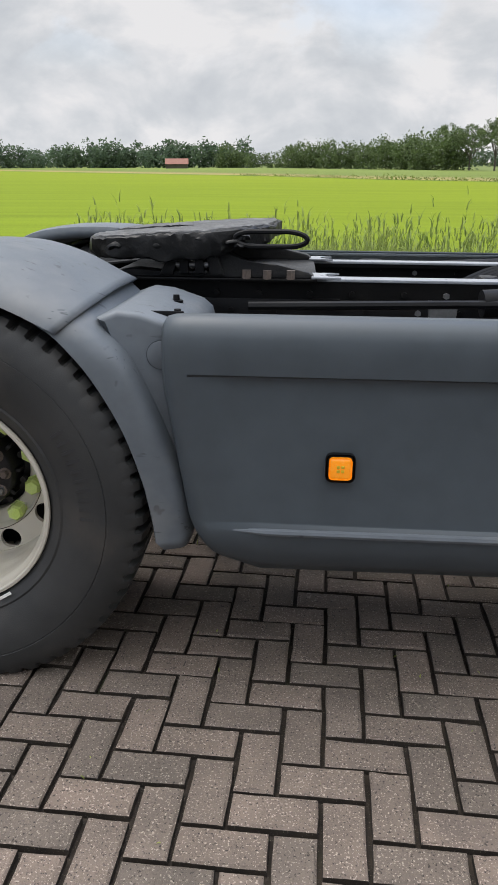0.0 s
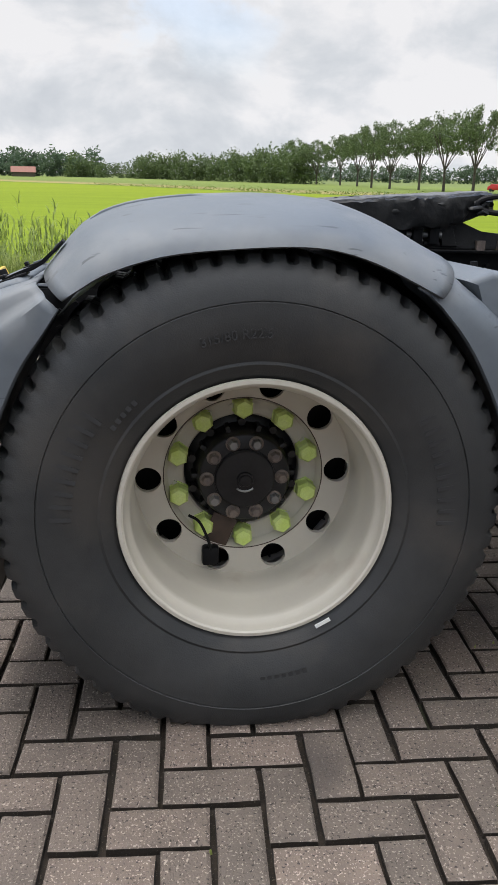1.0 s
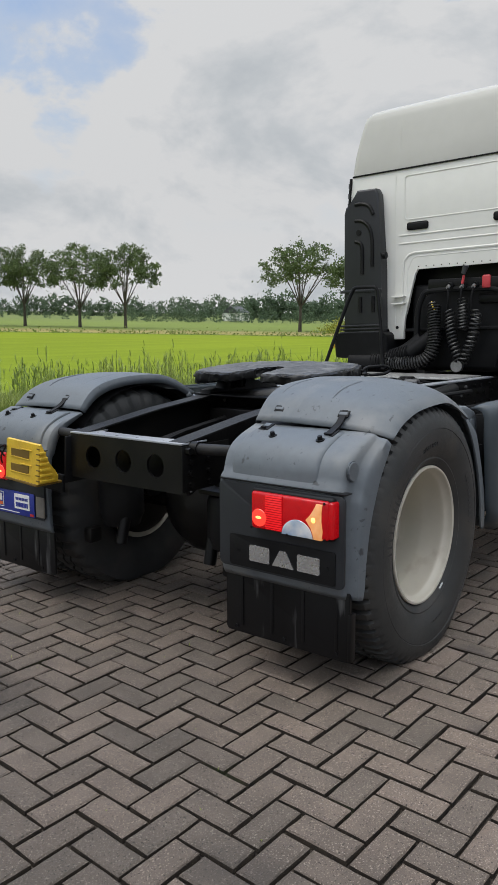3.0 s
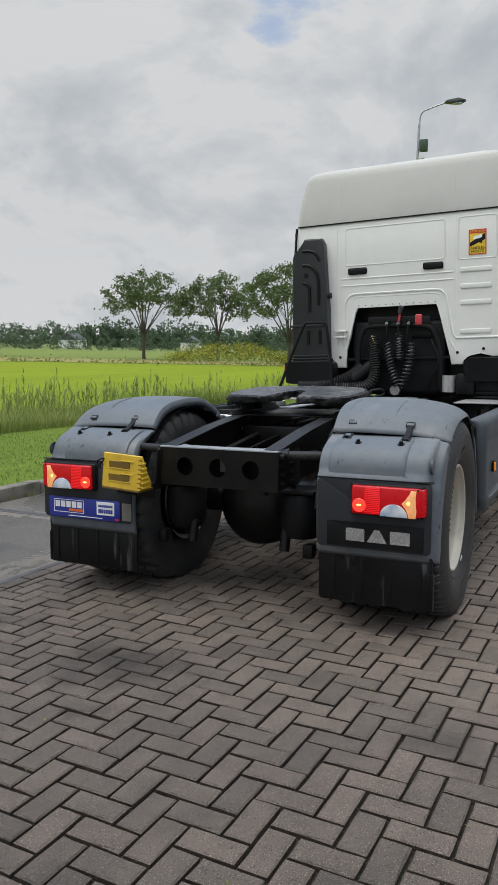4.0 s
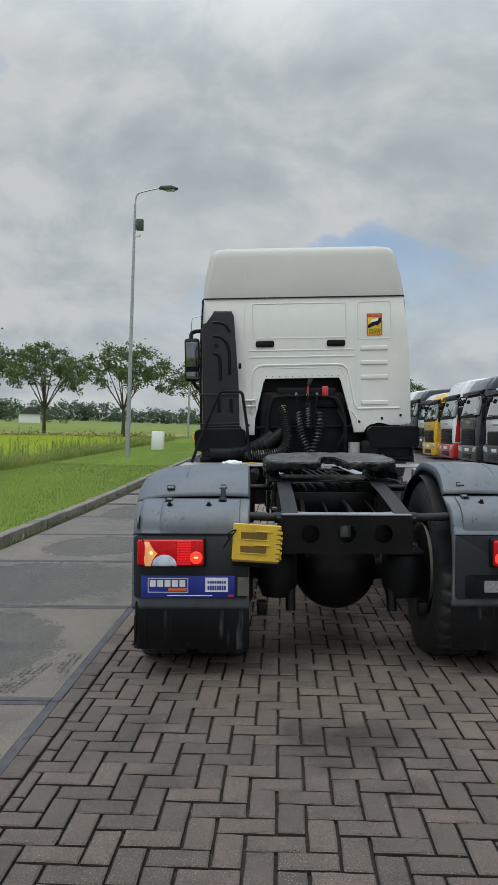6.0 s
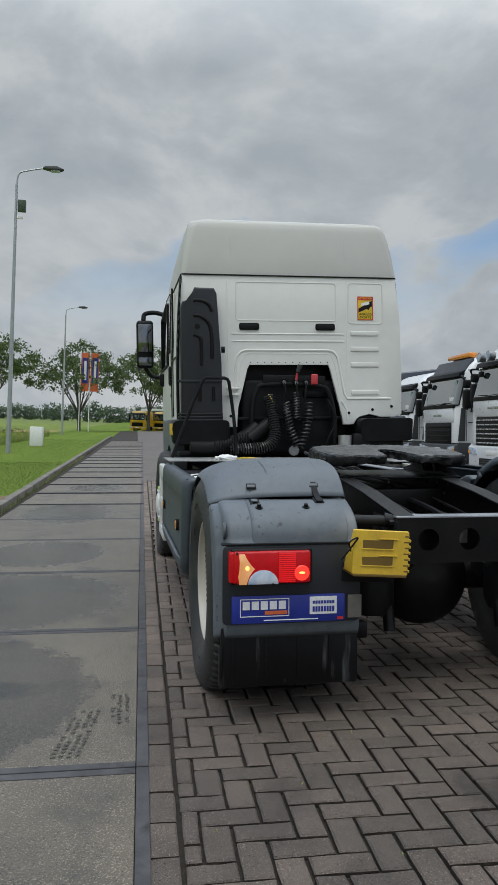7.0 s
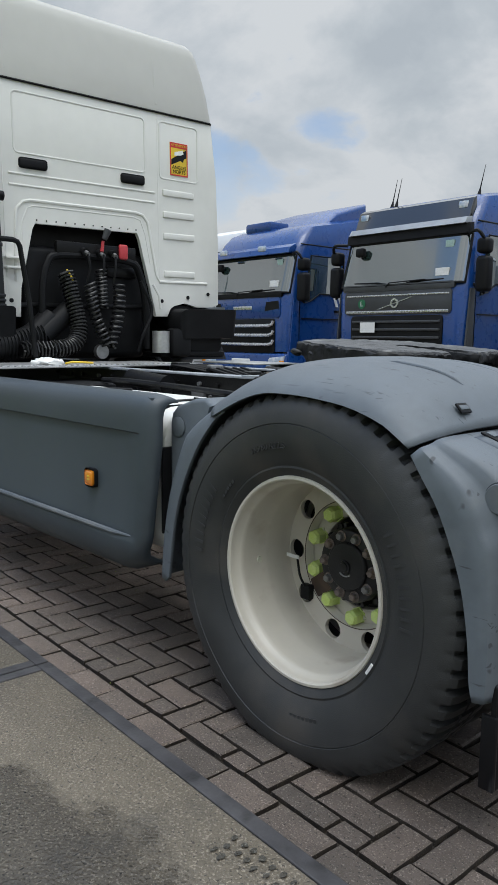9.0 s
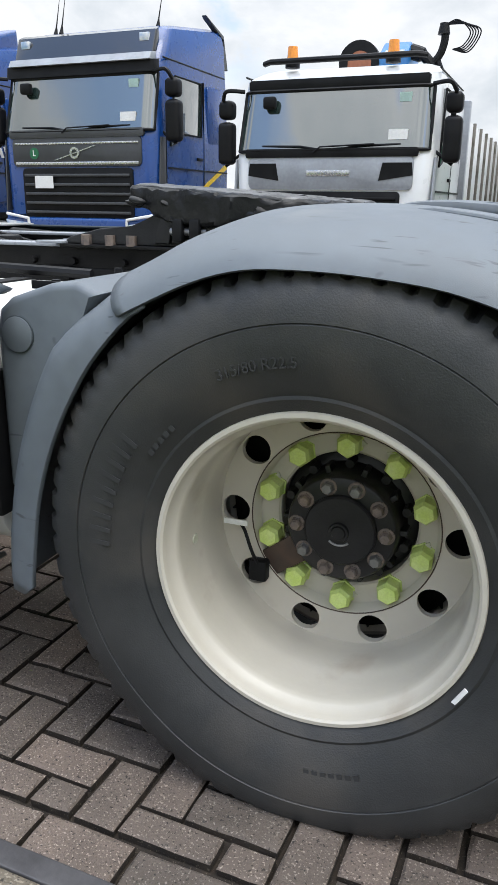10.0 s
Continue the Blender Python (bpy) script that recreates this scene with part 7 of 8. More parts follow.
part("wall", box(-6, 6, -9, 9, 0, 4.2, 0.05), KERB, office, smooth=0)
part("roof_edge", box(-6.2, 6.2, -9.2, 9.2, 4.2, 4.7, 0.05), WHITE_PLAIN, office, smooth=0)
for i in range(6):
    part("window", box(-6.06, -5.98, -8 + i * 2.8, -6 + i * 2.8, 1.1, 3.4), GLASS, office, smooth=0)
car = stand("car", (64, 148, LOW), -40, "small red car on the far lane", "car", sloped=False)
part("body", prism([(-2.0, 0.3), (2.0, 0.3), (2.05, 0.75), (1.2, 0.9), (0.6, 1.4), (-1.2, 1.42), (-1.95, 0.9)], 1, -0.85, 0.85, 0.08), TRUCK_RED, car)
for x in (-1.3, 1.3):
    for y in (-0.8, 0.8):
        part("wheel", spin([(0, -0.1), (0.3, -0.1), (0.3, 0.1), (0, 0.1)], x, 0.3, 1, 16, cy=y), RUBBER, car)

# street lamps
POLE = mat("galvanised_pole", (0.42, 0.44, 0.46), (0.36, 0.38, 0.40), rough=0.45, metal=0.5, scale=3)


def street_lamp(x, y, hgt, box_on, label):
    z = fall(x, y) - 0.1
    lp = stand("street_lamp", (x, y, z), 0, label, "street lamp", "street lamps of the yard", sloped=False)
    part("pole", tube([(0, 0, 0), (0, 0, hgt * 0.3), (0, 0, hgt * 0.94)], [0.11, 0.09, 0.055], 12), POLE, lp)
    part("arm", tube(curve_pts([(0, 0, hgt * 0.93), (0, -0.08, hgt * 0.975), (0, -0.5, hgt * 0.99), (0, -1.3, hgt * 1.005)], 6), 0.035, 8), POLE, lp)
    head = part("lamp_head", prism([(-1.1, 0), (-1.5, -0.07), (-1.9, -0.03), (-2.0, 0.03), (-1.7, 0.14), (-1.2, 0.10)], 0, -0.16, 0.16, 0.03, seg=2), TRIM_GREY, lp, basis=Matrix.Translation((0, 0, hgt * 1.0)))
    part("lamp_glass", box(-0.12, 0.12, -1.85, -1.45, hgt - 0.10, hgt - 0.04, 0.02), CLEAR_LENS, lp)
    if box_on:
        part("pole_box", box(-0.12, 0.12, -0.42, -0.09, hgt * 0.845, hgt * 0.885, 0.02), BOX_GREEN, lp, "green box on the pole")
        part("pole_camera", box(-0.05, 0.05, -0.30, -0.05, hgt * 0.82, hgt * 0.83, 0.01), WHITE_PLAIN, lp)


street_lamp(30.5, 7.2, 12.65, True, "tall grey street lamp with a small box on it")
street_lamp(68, 8.5, 12.0, False, "tall grey street lamp by the verge")
street_lamp(120, -12, 11.0, False, "distant grey street lamp")
# flags
for x, y, m in ((92, 8.8, SIGN_ORANGE), (92, 7.6, SIGN_ORANGE)):
    fl = stand("banner_flag", (x, y, LOW + 0.3), 0, "tall orange and blue banner flag on a white pole", "flag", "banner flags at the gate", sloped=False)
    part("pole", rod((0, 0, 0), (0, 0, 10.2), 0.06, seg=10), WHITE_PLAIN, fl)
    part("cloth", sheet([[(0.05 * math.sin(t * 5 + k), -0.1 - 0.32 * t, z) for t in (0, 1, 2, 3)] for k, z in enumerate((5.2, 6.0, 7.0, 8.0, 9.0, 10.0))]), m, fl, smooth=60)
    part("cloth_band", box(-0.03, -0.01, -0.95, -0.25, 6.2, 9.4), SIGN_BLUE, fl, basis=Matrix.Translation((-0.06, 0, 0)))
    part("cloth_mark", box(-0.05, -0.03, -0.75, -0.45, 6.6, 9.0), WHITE_PLAIN, fl, basis=Matrix.Translation((-0.06, 0, 0)))
box_cab = stand("utility_cabinet", (40, 7.2, fall(40, 7) - 0.1), 0, "pale utility cabinet on the verge", "cabinet", sloped=False)
part("body", box(-0.3, 0.3, -0.35, 0.35, 0, 1.1, 0.03), WHITE_PLAIN, box_cab)

# ---- parked lorries across the yard ----


def front_ring(z, yf, hw, yb=-2.25, r=0.20, n=6):
    pts = []
    for cx, cy, rr, s in ((hw - r, yf - r, r, 0), (-hw + r, yf - r, r, 90), (-hw + 0.04, yb + 0.04, 0.04, 180), (hw - 0.04, yb + 0.04, 0.04, 270)):
        for k in range(n + 1):
            a = radians(s + 90 * k / n)
            pts.append((cx + rr * math.cos(a), cy + rr * math.sin(a), z))
    return pts


def lorry(at, turn, label, paint, zw0, zw1, roof, mask=None, bumper=None, roof_rise=0.0, slats=4, slat_mat=None, visor=True, header=None, beacons=(), lamps=True, stripe=None, fine=True, visor_mat=None, cowl=None, emblem=True):
    """A parked lorry facing +y: cab shell, glass, grille, lamps, mirrors, wheels."""
    t = stand("parked_truck", at, turn, label, "truck", "row of parked trucks")
    mask, bumper, slat_mat = mask or paint, bumper or paint, slat_mat or BLACK_PLASTIC
    rows = [front_ring(z, y, w) for z, y, w in ((0.95, 0.0, 1.225), (zw0 - 0.06, 0.01, 1.235), (zw0, -0.02, 1.235), (zw1, -0.20, 1.205), (zw1 + 0.12, -0.24, 1.195), (zw1 + 0.6 * (roof - zw1), -0.36, 1.17), (roof - 0.05, -0.52, 1.12), (roof, -0.70, 1.02))]
    for row in rows[-3:]:
        for i, p in enumerate(row):
            row[i] = (p[0], p[1], p[2] + roof_rise * max(0.0, -p[1] - 0.5) / 1.7)
    bm = sheet(rows, closed=True)
    k = len(rows[0])
    vs = list(bm.verts)
    bm.faces.new(vs[:k]), bm.faces.new(vs[-k:])
    cab_b = part("cab", bm, paint, t, smooth=32)
    # glass
    g = [[(x * (1 - 0.02 * k), y + 0.030 - (0.20 - math.sqrt(max(0.04 - max(0.0, abs(x) - 1.015) ** 2, 0.0))), z) for x in (-1.175, -1.15, -1.11, -1.06, -1.0, -0.6, 0, 0.6, 1.0, 1.06, 1.11, 1.15, 1.175)] for k, z, y in ((0, zw0 + 0.02, -0.015), (0.33, zw0 + 0.02 + 0.33 * (zw1 - zw0 - 0.05), -0.075), (0.67, zw0 + 0.02 + 0.67 * (zw1 - zw0 - 0.05), -0.135), (1, zw1 - 0.03, -0.19))]
    ws = part("windscreen", sheet(g), SCREEN, t, "windscreen reflecting clouds", smooth=80)
    part("screen_frame", tube([(x, y + 0.004, z) for x, y, z in (g[0] + [r[-1] for r in g[1:-1]] + g[-1][::-1] + [r[0] for r in g[-2:0:-1]])], 0.020, 6, closed=True), BLACK_PLASTIC, ws)
    part("screen_cowl", prism(rounded(-1.06, 1.06, zw0 - 0.055, zw0 + 0.045, 0.02), 1, -0.10, 0.036, 0.01), cowl or BLACK_PLASTIC, t)
    part("wiper_arm", tube([(0.18, 0.05, zw0 + 0.0), (0.10, 0.05, zw0 + 0.06), (-0.55, 0.03, zw0 + 0.085)], 0.010, 6), BLACK_PLASTIC, ws)
    part("inner_mirror", box(0.70, 0.86, -0.10, 0.0, zw1 - 0.24, zw1 - 0.10, 0.03, 2), BLACK_PLASTIC, ws)
    for s in (-1, 1):
        win = [(-0.36, zw0 - 0.16), (-0.55, zw0 - 0.10), (-0.75, zw0 + 0.02), (-1.30, zw0 + 0.02), (-1.30, zw1 - 0.03), (-0.52, zw1 - 0.03)]
        part("side_window", prism(win, 0, s * 1.200, s * 1.242, 0.004), SCREEN, t)
        part("door_seam", box(s * 1.2, s * 1.2395, -1.40, -1.388, 1.0, zw1), BLACK_PLASTIC, t)
        part("door_frame", tube([(s * 1.243, a, b) for a, b in win], 0.014, 6, closed=True), BLACK_PLASTIC, t)
        part("door_seam", box(s * 1.2, s * 1.2395, -0.26, -0.250, 1.0, zw0), BLACK_PLASTIC, t)
        part("rear_panel", prism(rounded(-2.12, -1.52, zw0 - 0.05, zw1 - 0.02, 0.06), 0, s * 1.21, s * 1.236, 0.008), paint, t)
        part("door_handle", box(s * 1.22, s * 1.26, -1.32, -1.16, zw0 - 0.30, zw0 - 0.26, 0.01), BLACK_PLASTIC, t)
        # mirrors
        arm = part("mirror_arm", tube(curve_pts([(s * 1.15, -0.15, zw1 - 0.02), (s * 1.35, -0.05, zw1 - 0.02), (s * 1.42, -0.10, zw1 - 0.12)], 4), 0.025, 6), BLACK_PLASTIC, t)
        part("mirror", box(s * 1.30, s * 1.50, -0.28, -0.08, zw1 - 0.86, zw1 - 0.36, 0.06, 4), BLACK_PLASTIC, arm)
        part("mirror", box(s * 1.30, s * 1.49, -0.28, -0.08, zw1 - 0.33, zw1 - 0.11, 0.06, 4), BLACK_PLASTIC, arm)
        part("mirror_arm", tube([(s * 1.2, -0.2, zw0 + 0.02), (s * 1.42, -0.18, zw1 - 0.88)], 0.02, 6), BLACK_PLASTIC, arm)
        # corner vanes, side glass of the door, sill line
        part("corner_vane", prism([(-0.02, 1.0), (-0.10, zw0 - 0.06), (-0.22, zw0 - 0.06), (-0.22, 1.0)], 0, s * 1.225, s * 1.25, 0.008), mask if mask is not paint else bumper, t)
        part("sill_line", box(s * 1.236, s * 1.246, -2.2, -0.30, zw0 - 0.44, zw0 - 0.42), BLACK_PLASTIC, t)
        part("roof_gutter", tube([(s * 1.19, -0.3, zw1 + 0.16), (s * 1.19, -2.2, zw1 + 0.16)], 0.012, 6), BLACK_PLASTIC, t)
        # lamps and corner
        hl = part("headlamp", prism([(s * 0.72, 0.68), (s * 1.16, 0.70), (s * 1.20, 0.88), (s * 0.80, 0.84)], 1, 0.02, 0.075, 0.01), CLEAR_LENS, t)
        part("indicator", box(s * 1.08, s * 1.19, 0.060, 0.082, 0.72, 0.80, 0.008), AMBER, hl)
        # front wheels
        w = part("wheel", spin([(0, 0.16), (0.14, 0.16), (0.2, 0.06), (0.30, 0.10), (0.31, 0.0), (0.31, -0.1)], 0, 0, s, 28), WHITE_PLAIN, t, basis=Matrix.Translation((s * 1.02, -1.35, 0.52)) @ pose(0, 0, 0, 0, 0, -90))
        part("tyre", spin([(0.30, -0.14), (0.34, 0.13), (0.45, 0.15), (0.51, 0.12), (0.52, 0.0), (0.51, -0.14), (0.40, -0.16)], 0, 0, s, 32), RUBBER, w)
        part("arch", sheet([[(s * x, -1.35 + 0.60 * math.sin(radians(a)), 0.52 + 0.60 * math.cos(radians(a))) for x in (0.80, 1.245)] for a in range(-90, 91, 15)]), BLACK_PLASTIC, t, smooth=50)
        part("step_panel", box(s * 1.19, s * 1.235, -0.72, 0.0, 0.42, 0.96, 0.02), bumper, t)
    # front face
    part("front_mask", prism(rounded(-1.02, 1.02, zw0 - 0.42, zw0 - 0.05, 0.06), 1, 0.0, 0.028, 0.01), mask, t)
    gr = part("grille", prism(rounded(-0.88, 0.88, 0.92, zw0 - 0.44, 0.05), 1, 0.0, 0.024, 0.008), BLACK_PLASTIC, t, "black radiator grille")
    gh = (zw0 - 0.44 - 0.96) / max(slats, 1)
    for i in range(slats):
        z = 0.97 + gh * i
        part("grille_slat", box(-0.84, 0.84, 0.018, 0.05, z, z + gh * 0.30, 0.008), slat_mat, gr)
    part("bumper", box(-1.22, 1.22, -0.3, 0.06, 0.36, 0.92, 0.05, 3), bumper, t)
    part("bumper_vent", box(-0.62, 0.62, 0.05, 0.068, 0.44, 0.62, 0.01), BLACK_PLASTIC, t)
    for i in range(3):
        part("bumper_slat", box(-0.60, 0.60, 0.06, 0.076, 0.46 + i * 0.055, 0.475 + i * 0.055), TRIM_GREY, t, smooth=0)
    if emblem:
        part("emblem", box(-0.27, 0.27, 0.028, 0.036, zw0 - 0.265, zw0 - 0.20, 0.004), SILVER, t)
    part("plate_blank", box(-0.26, 0.26, 0.060, 0.072, 0.70, 0.81, 0.002), WHITE_PLAIN, t)
    for s in (-1, 1):
        part("wiper", tube([(s * 0.1, 0.02, zw0 + 0.03), (s * 0.35, 0.02, zw0 + 0.07), (s * 0.85, -0.005, zw0 + 0.08)], 0.012, 6), BLACK_PLASTIC, t)
    part("price_card", box(-0.92, -0.70, -0.045, -0.008, zw0 + 0.13, zw0 + 0.24), WHITE_PLAIN, ws)
    part("toll_card", box(-0.92, -0.78, -0.145, -0.115, zw1 - 0.20, zw1 - 0.10), PALE_FILM, ws)
    if header:
        part("header_band", prism(rounded(-1.10, 1.10, zw1 - 0.02, zw1 + 0.10, 0.02), 1, -0.34, -0.175, 0.015), header, t)
    if visor:
        part("sun_visor", prism([(-0.25, zw1 + 0.17), (-0.10, zw1 + 0.10), (-0.06, zw1 + 0.00), (-0.08, zw1 - 0.01), (-0.22, zw1 + 0.03)], 0, -1.12, 1.12, 0.01), visor_mat or BLACK_PLASTIC, t)
    if stripe:
        for s in (-1, 1):
            part("side_stripe", box(s * 1.235, s * 1.2405, -2.2, -0.15, zw0 - 0.30, zw0 - 0.18), stripe, t)
    for x, big_b in beacons:
        bc = part("beacon", rod((x, -0.55, roof), (x, -0.55, roof + 0.05), 0.09, seg=16), BLACK_PLASTIC, t)
        part("beacon_lens", rod((x, -0.55, roof + 0.05), (x, -0.55, roof + 0.24), 0.075, 0.06, 16), AMBER, bc, "amber beacon")
    part("chassis", box(-0.45, 0.45, -6.0, -2.0, 0.65, 0.95), CHASSIS, t, smooth=0)
    part("rear_tyres", spin([(0.0, -1.2), (0.5, -1.2), (0.5, 1.2), (0.0, 1.2)], 0, 0, 1, 24), RUBBER, t, basis=Matrix.Translation((0, -5.0, 0.5)) @ pose(0, 0, 0, 0, 0, 90))
    return t


# white lorry with a crane
YF = -6.70
p1 = lorry((2.40, YF - 0.1, 0.05), 0, "white crane lorry with amber beacons and a grey front", TRUCK_WHITE, 1.72, 2.46, 2.74, mask=BUMPER_GREY, slats=3, visor=False, header=BLACK_PLASTIC, beacons=((0.68, 1), (-0.58, 1)))
part("light_bar", tube([(1.0, -0.42, 2.78), (0.9, -0.36, 2.79), (-0.9, -0.36, 2.79), (-1.0, -0.42, 2.78)], 0.035, 8), BLACK_PLASTIC, p1)
part("fog_slot", prism([(0.62, 1.40), (1.02, 1.46), (1.00, 1.60), (0.66, 1.60)], 1, 0.025, 0.034), BLACK_PLASTIC, p1)
part("fog_slot", prism([(-0.62, 1.40), (-1.02, 1.46), (-1.00, 1.60), (-0.66, 1.60)], 1, 0.025, 0.034), BLACK_PLASTIC, p1)
crane = part("crane", prism([(-2.9, 2.2), (-2.3, 2.2), (-2.2, 2.95), (-2.1, 3.10), (-2.4, 3.30), (-2.9, 3.20)], 0, -0.42, -0.02, 0.03), BLUE_CRANE, p1, "folded blue loading crane with black hoses")
part("crane_drum", rod((0.28, -2.20, 3.04), (0.28, -2.32, 3.04), 0.29, seg=32), BLACK_PLASTIC, crane, "black hose drum")
part("crane_mark", rod((0.27, -2.192, 3.02), (0.27, -2.20, 3.02), 0.17, seg=18), mat("drum_rust", (0.28, 0.10, 0.05), rough=0.7, scale=20), crane)
part("crane_mark", box(-0.38, -0.12, -2.095, -2.08, 3.06, 3.15), WHITE_PLAIN, crane)
part("crane_joint", tube(curve_pts([(-0.40, -2.4, 3.18), (-0.60, -2.4, 3.10), (-0.72, -2.4, 2.95), (-0.78, -2.4, 2.75)], 5), [0.10] * 5 + [0.07] * 11, 10), BLACK_PLASTIC, crane)
part("crane_joint", tube(curve_pts([(-0.62, -2.4, 2.92), (-0.80, -2.4, 3.10), (-0.86, -2.4, 3.30), (-0.84, -2.4, 3.42)], 5), 0.055, 8), BLACK_PLASTIC, crane)
part("crane_leg", tube([(-0.78, -2.4, 3.05), (-0.92, -2.4, 2.75), (-1.02, -2.4, 2.62), (-0.96, -2.4, 2.5)], 0.04, 8), BLACK_PLASTIC, crane)
part("crane_head", rod((-0.84, -2.4, 3.36), (-0.84, -2.4, 3.50), 0.085, 0.06, 12), BLACK_PLASTIC, crane)
for k in range(5):
    part("crane_hose", tube(curve_pts([(-0.86, -2.4, 3.48), (-1.02 - 0.03 * k, -2.36, 3.52 - 0.015 * k), (-1.20 - 0.035 * k, -2.33, 3.36), (-1.12 - 0.02 * k, -2.33, 3.20 - 0.02 * k), (-0.98, -2.35, 3.16)], 6), 0.009, 6), BLACK_PLASTIC, crane)
tip = part("tipper_body", box(-1.25, 1.25, -9.5, -2.7, 1.0, 2.30, 0.03), TRUCK_WHITE, p1, "pale grey tipper body with ribs")
for i in range(8):
    part("body_rib", box(-1.29, -1.245, -9.2 + i * 0.85, -9.14 + i * 0.85, 1.05, 2.30, 0.008), KERB, tip)
part("body_front", box(-1.26, 1.26, -2.75, -2.62, 0.9, 2.55, 0.02), BUMPER_GREY, tip)
green = stand("tipper_trailer", (-1.5, YF - 14, 0.1), 0, "green corrugated tipper trailer far behind", "trailer")
part("body", box(-1.2, 1.2, -3, 3, 0.8, 2.25, 0.03), TRUCK_GREEN, green)
for i in range(9):
    part("body_rib", box(-1.2, 1.2, 2.99, 3.03, 0.9 + i * 0.15, 0.95 + i * 0.15), TRUCK_GREEN, green, smooth=0)

# blue lorry with a dark grey mask
v1 = lorry((5.90, YF, 0.05), 0, "blue lorry with a dark front mask and yellow side line", TRUCK_BLUE, 2.00, 2.74, 3.32, mask=TRIM_GREY, slats=5, slat_mat=TRIM_GREY, visor=False, cowl=TRIM_GREY, emblem=False, roof_rise=0.25)
part("screen_header", prism([(-0.26, 2.88), (-0.15, 2.86), (-0.13, 2.72), (-0.26, 2.72)], 0, -1.155, 1.155, 0.01), BLACK_PLASTIC, v1)
part("roof_panel", prism([(-0.22, 2.92), (-0.34, 3.24), (-0.42, 3.28), (-0.42, 2.90)], 0, -1.08, 1.08, 0.02), GLOSS_BLACK, v1, "dark roof light panel")
part("visor_lip", prism([(-0.30, 2.97), (-0.16, 2.95), (-0.10, 2.86), (-0.28, 2.85)], 0, -1.10, 1.10, 0.012), BUMPER_GREY, v1)
for s in (-1, 1):
    part("roof_lamp", box(s * 0.86, s * 1.0, -0.33, -0.28, 3.10, 3.20, 0.01), CLEAR_LENS, v1)
    part("mask_line", box(-0.98, 0.98, 0.026, 0.036, 1.60 if s < 0 else 1.86, 1.64 if s < 0 else 1.885, 0.004), SILVER, v1)
part("emblem_bar", prism([(0.30, 1.66), (0.34, 1.66), (-0.30, 1.84), (-0.34, 1.84)], 1, 0.028, 0.038), SILVER, v1, smooth=0)
part("emblem_ring", spin([(0.045, 0.030), (0.075, 0.030), (0.075, 0.045), (0.045, 0.045)], 0, 1.75, 1, 24), SILVER, v1)
part("round_sticker", spin([(0.075, 0.030), (0.075, 0.034), (0, 0.034)], 0.66, 1.75, 1, 24), TRUCK_GREEN, v1, "green round sticker with a letter")
part("sticker_letter", letters("L", 0.11, 0.001), WHITE_PLAIN, v1, smooth=0, basis=Matrix.Translation((0.66, 0.036, 1.75)) @ pose(0, 0, 0, 90, 0, 180))
part("white_label", box(0.36, 0.66, 0.052, 0.056, 1.30, 1.46), WHITE_PLAIN, v1)
part("side_line", prism([(-2.2, 1.72), (-1.0, 1.20), (-1.0, 1.14), (-2.2, 1.64)], 0, -1.2445, -1.236), SIGN_YELLOW, v1, smooth=0)
part("roof_spoiler", prism([(-2.3, 3.45), (-1.75, 3.62), (-1.70, 3.66), (-2.3, 3.50), (-2.45, 3.05), (-2.30, 3.05)], 0, -1.14, -1.06, 0.01), TRIM_GREY, v1)
for x, y in ((0.75, -0.75), (0.62, -0.7), (-0.85, -0.8)):
    part("aerial", tube([(x, y, 3.34), (x, y - 0.03, 3.46), (x - 0.06, y - 0.05, 3.80)], [0.035, 0.010, 0.003], 6), BLACK_PLASTIC, v1)
for s in (-1, 1):
    part("lamp_brow", tube([(s * 0.78, 0.07, 0.60), (s * 0.80, 0.08, 0.90), (s * 1.18, 0.06, 0.96)], 0.022, 6), WHITE_PLAIN, v1)

# blue lorry with silver grille bars
s1 = lorry((9.40, YF + 0.1, 0.05), 0, "blue lorry with three silver-edged grille openings", TRUCK_BLUE, 1.98, 2.70, 3.22, slats=0, visor_mat=TRUCK_BLUE, roof_rise=0.30)
for i in range(3):
    z = 1.08 + i * 0.17
    part("grille_bar", tube([(0.86, 0.03, z + 0.08), (0.84, 0.05, z + 0.02), (0.76, 0.055, z), (-0.76, 0.055, z), (-0.84, 0.05, z + 0.02), (-0.86, 0.03, z + 0.08)], 0.030, 6), SILVER, s1)
for s in (-1, 1):
    part("visor_lamp", box(s * 0.55 - 0.10, s * 0.55 + 0.10, 0.03, 0.08, 2.74, 2.84, 0.02), CLEAR_LENS, s1)
    part("mask_slot", prism([(s * 0.62, 1.68), (s * 1.0, 1.72), (s * 0.98, 1.86), (s * 0.66, 1.84)], 1, 0.024, 0.032), BLACK_PLASTIC, s1)
    for i in range(8):
        part("side_mark", prism([(-2.1 + i * 0.13, 1.95), (-2.03 + i * 0.13, 1.95), (-2.10 + i * 0.13, 1.78), (-2.17 + i * 0.13, 1.78)], 0, s * 1.237, s * 1.2425), WHITE_PLAIN, s1, smooth=0)
part("roof_fairing", prism([(-1.0, 3.22), (-1.4, 3.55), (-2.25, 3.80), (-2.3, 3.20)], 0, -1.02, 1.02, 0.08, seg=3), TRUCK_BLUE, s1, "blue roof fairing")
part("roof_vent", box(0.0, 0.75, -1.15, -0.65, 3.22, 3.42, 0.05), TRUCK_BLUE, s1)

